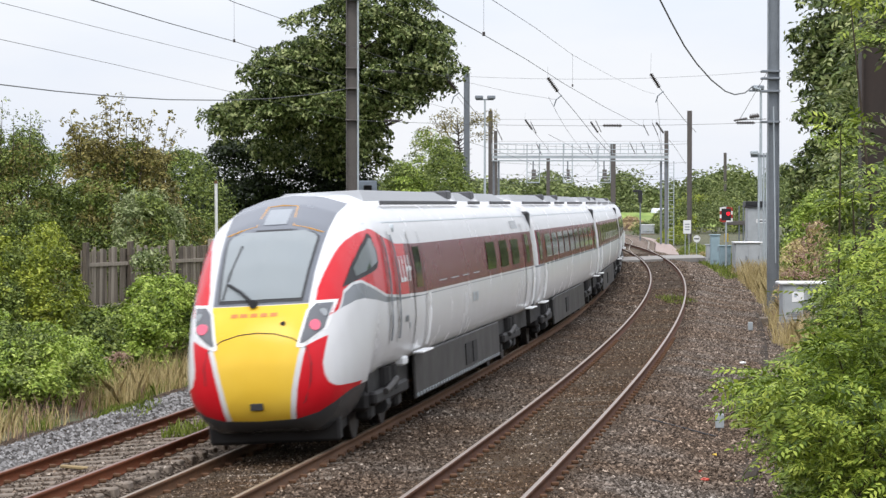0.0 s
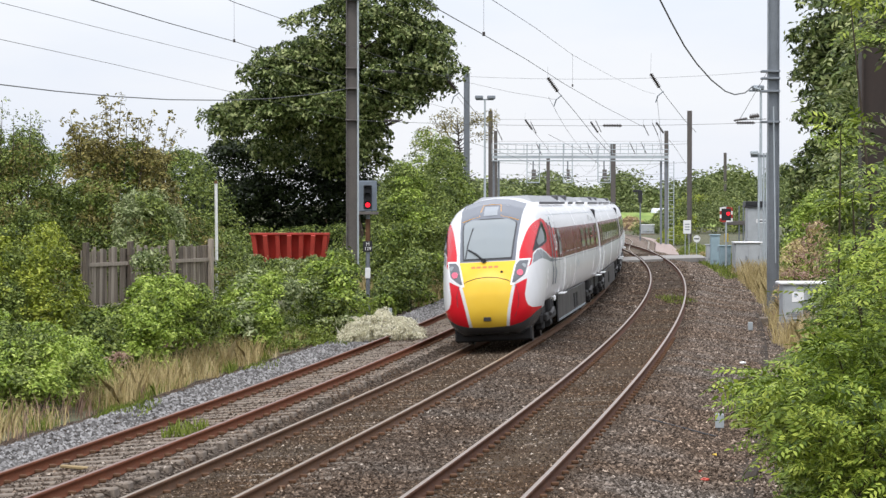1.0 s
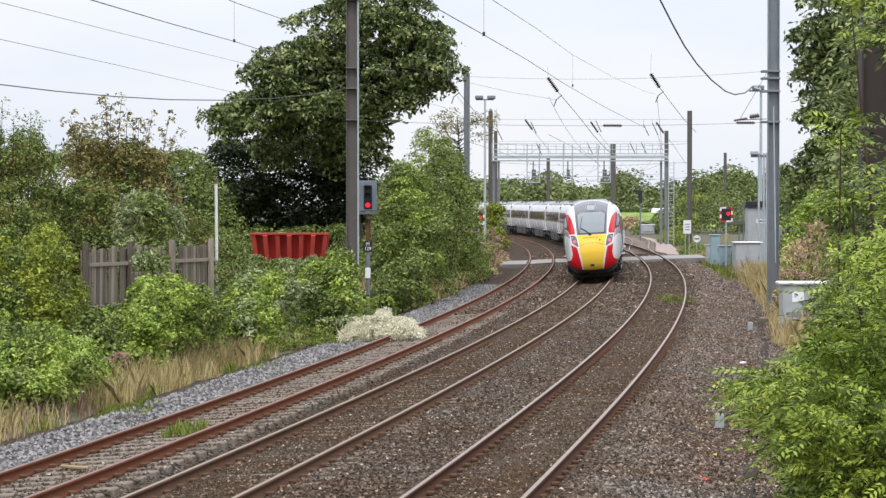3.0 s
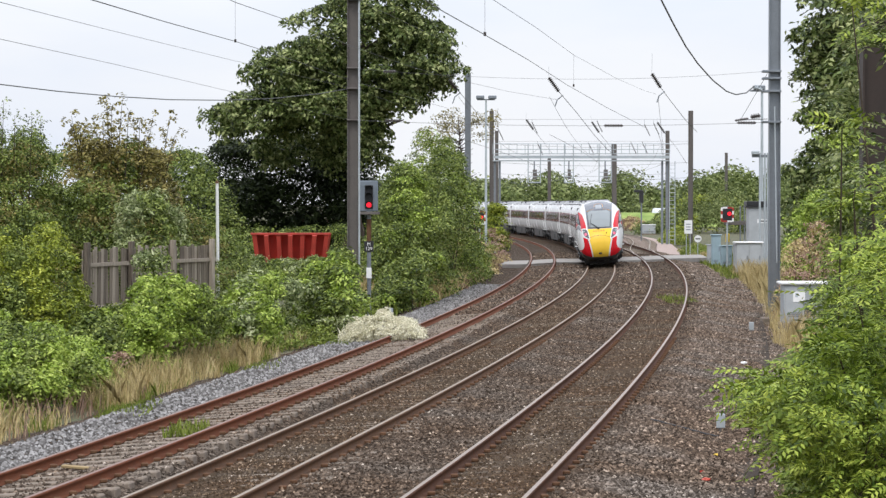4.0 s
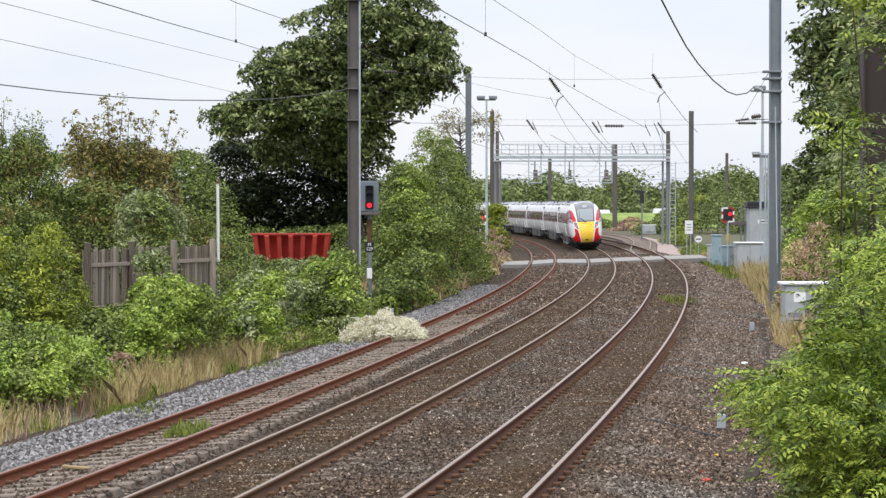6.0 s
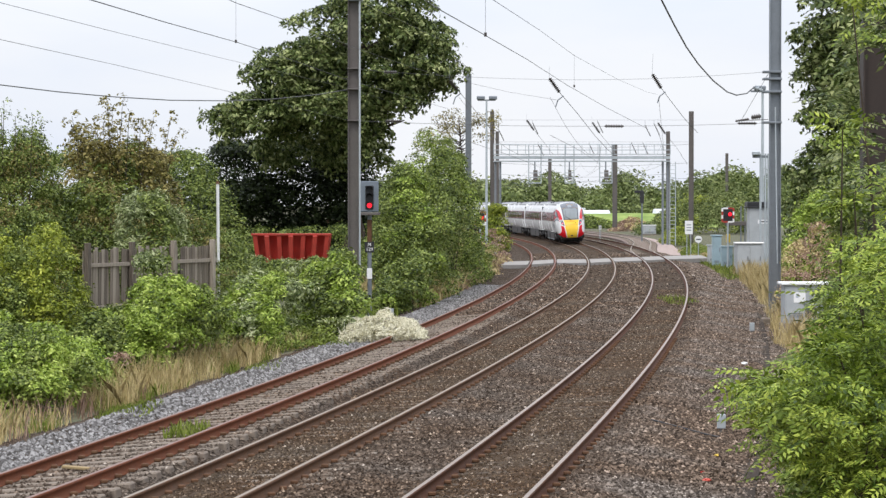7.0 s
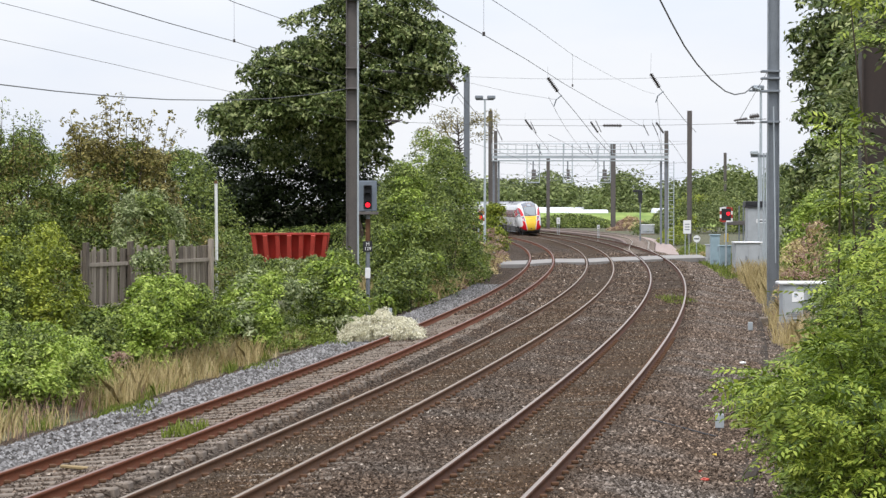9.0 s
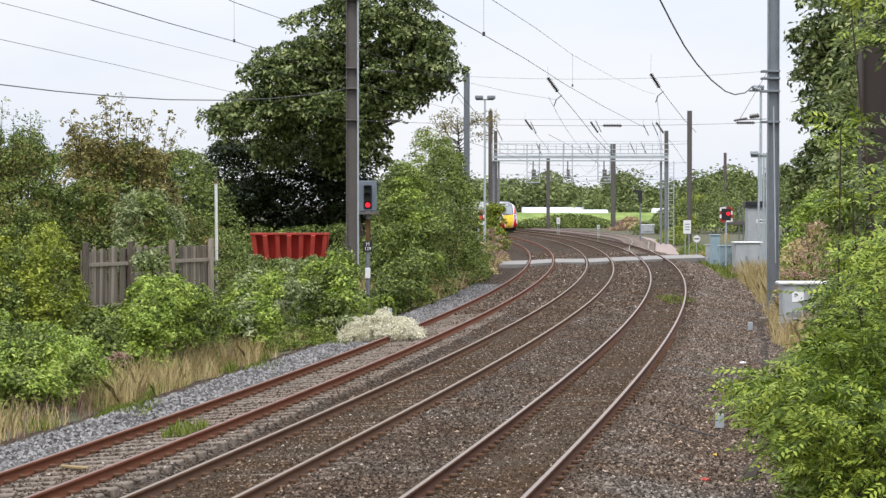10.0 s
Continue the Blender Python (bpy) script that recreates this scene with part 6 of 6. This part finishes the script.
    m.done(col, m.ramp(dirt, (0.3, 0.25), (0.7, 0.28)), 0.0, Specular_IOR_Level=0.2)
    return m.mat


LIV_END, LIV_MID = livery("end_car_livery", True), livery("car_livery", False)
SKIRT = plain("grey_underframe_panel", (0.038, 0.034, 0.031), 0.6, 0.1, 0.3, 1.5)
GEAR = plain("sooty_running_gear", (0.02, 0.018, 0.017), 0.7, 0.3, 0.4, 4)
WHEEL = plain("wheel_steel", (0.03, 0.026, 0.024), 0.5, 0.6, 0.3, 4)
SEAL = plain("black_rubber", (0.02, 0.02, 0.022), 0.6, 0, 0.2, 4)


def glass(name, tint, rough=0.04):
    m = Nodes(name)
    return m.done(tint, m.ramp(m.noise(2, 4), (0.3, rough), (0.7, rough + 0.05)), 0.0, Specular_IOR_Level=0.45)


SCREEN = glass("windscreen_glass", (0.22, 0.245, 0.25), 0.08)
DARK_GLASS = glass("tinted_window_glass", (0.02, 0.025, 0.022))


def front_patch(name, zs, edge, material, parent, lift=0.012, cols=14, label="", x0=None):
    """A panel laid on the nose: for each height the side offsets from edge(z)."""
    bm = bmesh.new()
    rows = []
    for z in zs:
        a, b = edge(z)
        rows.append([bm.verts.new((a + (b - a) * i / cols, front_u(a + (b - a) * i / cols, z) - lift, z + lift * 0.3)) for i in range(cols + 1)])
    for r, q in zip(rows, rows[1:]):
        for i in range(cols):
            bm.faces.new((r[i], r[i + 1], q[i + 1], q[i]))
    return part(name, bm, material, parent, label, True)


def side_patch(name, us, edge, material, parent, lift=0.01, rows=8, sg=1, nose=True, label=""):
    """A panel laid on the car's side: for each station the heights from edge(u)."""
    bm = bmesh.new()
    cols = []
    for u in us:
        a, b = edge(u)
        cols.append([bm.verts.new((sg * (half_width(u if nose else 10, a + (b - a) * i / rows) + lift), u, a + (b - a) * i / rows)) for i in range(rows + 1)])
    for r, q in zip(cols, cols[1:]):
        for i in range(rows):
            bm.faces.new((r[i], r[i + 1], q[i + 1], q[i]))
    return part(name, bm, material, parent, label, True)


def bogie(parent, u):
    b = part("bogie", boxed(-1.12, u - 1.7, 0.42, 1.12, u + 1.7, 0.72, 0.06), GEAR, parent)
    for du in (-1.3, 1.3):
        for sg in (-1, 1):
            bm = bmesh.new()
            rod(bm, (sg * 0.69, u + du, 0.46), (sg * 0.82, u + du, 0.46), 0.45, 28)
            rod(bm, (sg * 0.66, u + du, 0.46), (sg * 0.69, u + du, 0.46), 0.48, 28)
            part("wheel", bm, WHEEL, b)
            part("axle_box", boxed(sg * 1.0 - 0.12, u + du - 0.22, 0.28, sg * 1.0 + 0.12, u + du + 0.22, 0.68, 0.05), GEAR, b)
    for sg in (-1, 1):
        for du in (-0.3, 0.3):
            part("air_spring", rod(bmesh.new(), (sg * 1.1, u + du, 0.62), (sg * 1.1, u + du, 1.0), 0.16, 12), GEAR, b)
        part("side_frame", boxed(sg * 1.16 - 0.07, u - 1.6, 0.5, sg * 1.16 + 0.07, u + 1.6, 0.7, 0.04), GEAR, b)
        part("damper", rod(bmesh.new(), (sg * 1.26, u - 0.9, 0.66), (sg * 1.26, u + 0.2, 0.78), 0.05, 8), SKIRT, b)
        part("brake_cylinder", rod(bmesh.new(), (sg * 1.12, u - 0.75, 0.45), (sg * 1.12, u - 0.35, 0.45), 0.13, 12), GEAR, b)
    return b


CAB_GLASS = glass("cab_side_glass", (0.035, 0.055, 0.05))
LAMP_GLASS = glass("lamp_cluster_glass", (0.12, 0.125, 0.135))
RIVET = finish(boxed(-0.012, -0.03, -0.03, 0.012, 0.03, 0.03, 0.006), "bolt", STEEL_PALE)
ROOF_GREY = plain("roof_pod_grey", (0.27, 0.275, 0.28), 0.6, 0, 0.15, 1.0)
ROOF_DARK = plain("roof_louvre_dark", (0.08, 0.08, 0.085), 0.6, 0.2, 0.2, 2.0)


def roof_pods(root, spans):
    for (_, b), (a, _) in zip(spans, spans[1:]):
        part("roof_gear", boxed(-0.72, b + 0.1, 3.6, 0.72, a - 0.1, 3.77, 0.03), ROOF_DARK, root)
    for i, (a, b) in enumerate(spans):
        bm = bmesh.new()
        q = [(-0.8, a, 3.55), (0.8, a, 3.55), (0.8, b, 3.55), (-0.8, b, 3.55)]
        lo = [bm.verts.new(p) for p in q]
        hi = [bm.verts.new((p[0] * 0.75, p[1] + (0.9 if p[1] == a else -0.9), 3.735)) for p in q]
        bm.faces.new(hi)
        for j in range(4):
            bm.faces.new((lo[j], lo[(j + 1) % 4], hi[(j + 1) % 4], hi[j]))
        part("roof_pod", bm, ROOF_GREY, root)
        for sg in (-1, 1):
            part("roof_louvre", boxed(sg * 0.98 - 0.03, a + 0.6, 3.48, sg * 0.98 + 0.02, b - 0.6, 3.545, 0.01), ROOF_DARK, root)


def end_car():
    root = tagged(empty("train_car"), "white and red express train end car with yellow sloping nose", "train", "cars of the train")
    us = np.concatenate([U[:5], np.arange(0.42, 3.4, 0.08), np.arange(3.5, 6.1, 0.25), np.linspace(6.5, 25.6, 20)])
    part("body", body_mesh(us, True, LIV_END), None, root)
    # windscreen with a black border, wipers
    def ws(z, grow=0.0):
        k = (z - 2.2) / 0.92
        h = 0.575 + 0.085 * k + grow
        if z > 3.0:
            h *= math.sqrt(max(0.0, 1 - ((z - 3.0) / 0.155) ** 2)) * 0.55 + 0.45 if z < 3.155 else 0.45
        return -h, h
    front_patch("screen_border", np.linspace(2.16, 3.17, 18), lambda z: ws(z, 0.035), SEAL, root, 0.010, 18)
    front_patch("windscreen", np.linspace(2.2, 3.14, 18), ws, SCREEN, root, 0.018, 18)
    def on(x, z, lift=0.05):
        return (x, front_u(x, z) - lift, z)
    wiper = part("wiper", tube([on(-0.08, 2.16, 0.06), on(-0.28, 2.32, 0.07), on(-0.47, 2.42, 0.06)], 0.022, 6), SEAL, root)
    part("blade", tube([on(-0.54, 2.22, 0.03), on(-0.50, 2.55, 0.04), on(-0.40, 2.95, 0.03)], 0.016, 5), SEAL, wiper)
    part("pivot", rod(bmesh.new(), on(-0.08, 2.15, -0.02), on(-0.08, 2.15, 0.09), 0.06, 12), SEAL, wiper)
    part("arm", tube([on(-0.12, 2.18, 0.05), on(-0.5, 2.45, 0.05)], 0.014, 5), STEEL, wiper)
    # hatch over the windscreen with its orange line
    front_patch("roof_hatch", np.linspace(3.24, 3.46, 6), lambda z: (-0.17, 0.17), plain("pale_grey_hatch", (0.26, 0.28, 0.30), 0.35), root, 0.014, 6)
    orange = plain("orange_line", (0.62, 0.30, 0.04), 0.5)
    for pts in ([(-0.70, 3.10), (-0.5, 3.17), (-0.27, 3.22)], [(0.27, 3.22), (0.5, 3.17), (0.70, 3.10)], [(-0.27, 3.22), (-0.25, 3.35), (-0.22, 3.50), (0, 3.52), (0.22, 3.50), (0.25, 3.35), (0.27, 3.22)]):
        part("orange_line", tube([on(x, z, 0.008) for x, z in pts], 0.011, 5), orange, root)
    # coupler hatch seam and opening
    seam = [(-0.74, 1.05), (-0.76, 1.3), (-0.70, 1.52), (-0.5, 1.66), (-0.25, 1.73), (0, 1.75), (0.25, 1.73), (0.5, 1.66), (0.70, 1.52), (0.76, 1.3), (0.74, 1.05), (0.66, 0.8), (0.5, 0.6)]
    part("hatch_seam", tube([on(x, z, 0.003) for x, z in seam], 0.008, 5), SEAL, root)
    part("coupler_opening", boxed(-0.12, 0.03, 0.68, 0.06, 0.25, 0.78, 0.01), SEAL, root)
    part("jumper_socket", rod(bmesh.new(), on(0.36, 1.86, -0.03), on(0.36, 1.86, 0.02), 0.035, 10), SEAL, root)
    mark = plain("faded_red_mark", (0.55, 0.18, 0.03), 0.5)
    for i, x in enumerate((-0.34, -0.2, -0.06, 0.08, 0.22)):
        front_patch("logo_bar", np.linspace(1.965, 2.015, 3), lambda z, x=x: (x - (0.05 if i != 1 else 0.06), x + 0.05), mark, root, 0.006, 3)
    for sg in (-1, 1):
        # lamp cluster
        def hl(z, grow=0.0):
            a = np.interp(z, (1.57, 2.03, 2.13), (0.60, 0.70, 0.80)) - grow
            b = np.interp(z, (1.57, 1.64, 1.77, 2.13), (0.63, 0.75, 0.92, 1.0)) + grow
            return (a, b) if sg > 0 else (-b, -a)
        front_patch("lamp_surround", np.linspace(1.53, 2.15, 12), lambda z: hl(z, 0.035), WHITE, root, 0.008, 8)
        hl_ob = front_patch("headlight", np.linspace(1.585, 2.11, 12), lambda z: hl(z, -0.005), LAMP_GLASS, root, 0.016, 8)
        x0, z0 = sg * 0.79, 1.82
        u0 = front_u(x0, z0)
        part("tail_light", rod(bmesh.new(), (x0, u0 + 0.02, z0), (x0 + sg * 0.015, u0 - 0.06, z0 + 0.01), 0.075, 20), PINK_LAMP, hl_ob, "lit pink-red tail light")
        part("lens", rod(bmesh.new(), (sg * 0.88, front_u(sg * 0.88, 1.98) + 0.02, 1.98), (sg * 0.885, front_u(sg * 0.88, 1.98) - 0.03, 1.985), 0.06, 16), STEEL_PALE, hl_ob)
        # cab side window
        side_patch("cab_window_frame", np.linspace(1.22, 3.06, 14), lambda u: (np.interp(u, (1.22, 1.7, 2.5, 2.9, 3.06), (2.31, 2.38, 2.47, 2.52, 2.62)), np.interp(u, (1.22, 1.7, 2.3, 2.9, 3.06), (2.33, 2.60, 2.86, 3.06, 3.0))), SEAL, root, 0.008, 6, sg)
        side_patch("cab_window", np.linspace(1.75, 2.98, 10), lambda u: (np.interp(u, (1.75, 2.5, 2.98), (2.44, 2.54, 2.62)), np.interp(u, (1.75, 2.3, 2.85, 2.98), (2.56, 2.80, 2.98, 2.96))), CAB_GLASS, root, 0.014, 6, sg)
        # cab door edges, passenger doors, handrails
        for u in (3.55, 4.3):
            side_patch("door_edge", (u - 0.02, u + 0.02), lambda q: (1.35, 3.06), SEAL, root, 0.012, 14, sg)
            part("handrail", tube([(sg * (half_width(u + 0.06, z) + 0.04), u + 0.06, z) for z in np.linspace(1.4, 3.0, 9)], 0.015, 6), STEEL, root)
        for u0, u1 in ((6.1, 7.3), (23.5, 24.7)):
            door = side_patch("passenger_door", (u0, u0 + 0.3, u0 + 0.6, u0 + 0.9, u1), lambda q: (1.12, 3.02), LIV_END, root, 0.006, 14, sg)
            for u in (u0, u1):
                side_patch("door_edge", (u - 0.016, u + 0.016), lambda q: (1.12, 3.02), SEAL, door, 0.010, 14, sg)
            side_patch("door_window", (u0 + 0.25, u1 - 0.25), lambda q: (2.12, 2.78), DARK_GLASS, door, 0.014, 5, sg)
            part("grab_rail", tube([(sg * (half_width(10, z) + 0.05), u1 + 0.2, z) for z in np.linspace(1.15, 2.0, 7)], 0.025, 6), WHITE, door)
            part("step", boxed(sg * 1.36 - 0.10, u0 + 0.1, 1.06, sg * 1.36 + 0.08, u1 + 0.1, 1.09, 0.008), WHITE, door)
        for u0, u1 in ((16.2, 17.7), (18.6, 20.0), (20.8, 22.2)):
            side_patch("window", (u0, (u0 + u1) / 2, u1), lambda q: (2.15, 2.70), DARK_GLASS, root, 0.010, 6, sg)
        for u0 in (9.0, 10.6, 12.2, 13.8):
            side_patch("silver_line", (u0, u0 + 1.0), lambda q: (2.145, 2.165), STEEL_PALE, root, 0.010, 1, sg)
        side_patch("gutter", np.linspace(3.0, 25.5, 16), lambda q: (3.19, 3.205), STEEL_PALE, root, 0.008, 1, sg)
        # operator's mark as plain bars
        for k, u0 in enumerate((4.75, 5.05, 5.35, 5.65)):
            side_patch("logo_bar", (u0, u0 + 0.09), lambda q: (2.25, 2.66), WHITE, root, 0.010, 4, sg)
            side_patch("logo_bar", (u0 + 0.09, u0 + 0.22), lambda q, k=k: (2.25 + 0.16 * (k > 1), 2.32 + 0.16 * (k > 1)), WHITE, root, 0.010, 2, sg)
        side_patch("class_mark", (13.6, 13.9), lambda q: (1.62, 1.80), STEEL_PALE, root, 0.008, 2, sg)
        side_patch("class_mark", (14.1, 14.4), lambda q: (1.62, 1.80), STEEL_PALE, root, 0.008, 2, sg)
        side_patch("number_bar", (5.0, 5.35), lambda q: (1.62, 1.72), STEEL, root, 0.008, 2, sg)
        side_patch("warning_label", (5.5, 5.65), lambda q: (1.50, 1.60), STEEL_PALE, root, 0.008, 2, sg)
        part("marker_lamp", rod(bmesh.new(), (sg * (half_width(5.0, 3.1) - 0.02), 5.0, 3.1), (sg * (half_width(5.0, 3.1) + 0.03), 5.0, 3.1), 0.06, 12), STEEL_PALE, root)
        side_patch("destination_panel", (21.6, 22.9), lambda q: (2.93, 3.10), DARK_GLASS, root, 0.010, 2, sg)
        part("grille", boxed(sg * 1.24 - 0.012, 13.0, 0.45, sg * 1.24 + 0.012, 13.9, 0.85), GEAR, root)
        part("grille", boxed(sg * 1.24 - 0.012, 14.1, 0.45, sg * 1.24 + 0.012, 14.7, 0.85), GEAR, root)
        for i in range(34):
            part("bolt", RIVET, None, root).matrix_basis = Matrix.Translation((sg * 1.235, 6.75 + i * 0.35, 0.36))
        bm = bmesh.new()
        box(bm, sg * 1.15 - 0.10, 5.35, 0.92, sg * 1.15 + 0.10, 5.75, 1.06, 0.03)
        part("sandbox", bm, WHITE, root)
    # Dark blocks added behind the apron to stand in for shadow under the nose.
    part("obstacle_deflector", boxed(-0.95, 1.0, 0.14, 0.95, 1.25, 0.5, 0.04), GEAR, root)
    part("coupler_bay", boxed(-0.8, 1.3, 0.2, 0.8, 2.5, 0.7, 0.05), GEAR, root)
    roof_pods(root, ((4.9, 15.3), (16.1, 19.0), (19.8, 24.9)))
    for u in (4.2, 21.2):
        bogie(root, u)
    for sg in (-1, 1):
        part("skirt", boxed(sg * 1.20 - 0.03, 6.6, 0.30, sg * 1.20 + 0.03, 18.6, 1.02, 0.02), SKIRT, root)
    part("underframe", boxed(-1.1, 2.6, 0.62, 1.1, 25.4, 1.02), GEAR, root)
    return root


def middle_car():
    root = tagged(empty("train_car"), "white passenger train car with dark red window band", "train", "cars of the train")
    part("body", body_mesh(np.linspace(0.3, 25.7, 24), False, LIV_MID), None, root)
    for u in (4.2, 21.8):
        bogie(root, u)
    for sg in (-1, 1):
        part("skirt", boxed(sg * 1.20 - 0.03, 6.6, 0.30, sg * 1.20 + 0.03, 19.4, 1.02, 0.02), SKIRT, root)
    part("underframe", boxed(-1.1, 0.6, 0.62, 1.1, 25.4, 1.02), GEAR, root)
    for sg in (-1, 1):
        for u0, u1 in ((1.0, 2.2), (23.8, 25.0)):
            for u in (u0, u1):
                side_patch("door_edge", (u - 0.016, u + 0.016), lambda q: (1.12, 3.02), SEAL, root, 0.010, 10, sg, False)
            side_patch("door_window", (u0 + 0.25, u1 - 0.25), lambda q: (2.12, 2.78), DARK_GLASS, root, 0.014, 4, sg, False)
            part("grab_rail", tube([(sg * (half_width(10, z) + 0.05), u1 + 0.2, z) for z in np.linspace(1.15, 2.0, 5)], 0.025, 5), WHITE, root)
            part("step", boxed(sg * 1.36 - 0.10, u0 + 0.1, 1.06, sg * 1.36 + 0.08, u1 + 0.1, 1.09, 0.008), WHITE, root)
        for i in range(9):
            u0 = 3.4 + i * 2.22
            side_patch("window", (u0, u0 + 0.85, u0 + 1.7), lambda q: (2.14, 2.72), DARK_GLASS, root, 0.010, 4, sg, False)
        side_patch("gutter", np.linspace(0.4, 25.6, 8), lambda q: (3.19, 3.205), STEEL_PALE, root, 0.008, 1, sg, False)
        part("grille", boxed(sg * 1.24 - 0.012, 11.0, 0.45, sg * 1.24 + 0.012, 12.0, 0.85), GEAR, root)
        part("equipment_box", boxed(sg * 1.16 - 0.1, 5.9, 0.55, sg * 1.16 + 0.1, 6.5, 1.0, 0.03), GEAR, root)
    roof_pods(root, ((1.0, 11.0), (11.8, 16.5), (17.2, 25.0)))
    part("gangway", boxed(-1.24, -0.30, 1.02, 1.24, 0.32, 3.3, 0.05), SEAL, root)
    return root


CARS = [end_car(), middle_car()]
for _ in range(7):
    CARS.append(copy_thing(CARS[1], Matrix.Identity(4)))


def motions():
    """The train runs away along the curve, each car on its two bogies."""
    def run(t):
        return 76.5 + 27.15 * t + 0.1 * t * t
    for i, car in enumerate(CARS):
        off = 0 if i == 0 else 25.85 + 26.0 * (i - 1)
        b2 = 21.2 if i == 0 else 21.8
        rows = []
        for k in range(41):
            t = k * 0.25
            p, q = at("B", run(t) + off + 4.2), at("B", run(t) + off + b2)
            th = math.atan2(q[0] - p[0], q[1] - p[1])
            rows.append((t, pose(p[0] - math.sin(th) * 4.2, p[1] - math.cos(th) * 4.2, 0, 0, -math.degrees(math.asin(CANT["B"] / 1.505)), -math.degrees(th))))
        walk(car, rows)


motions()
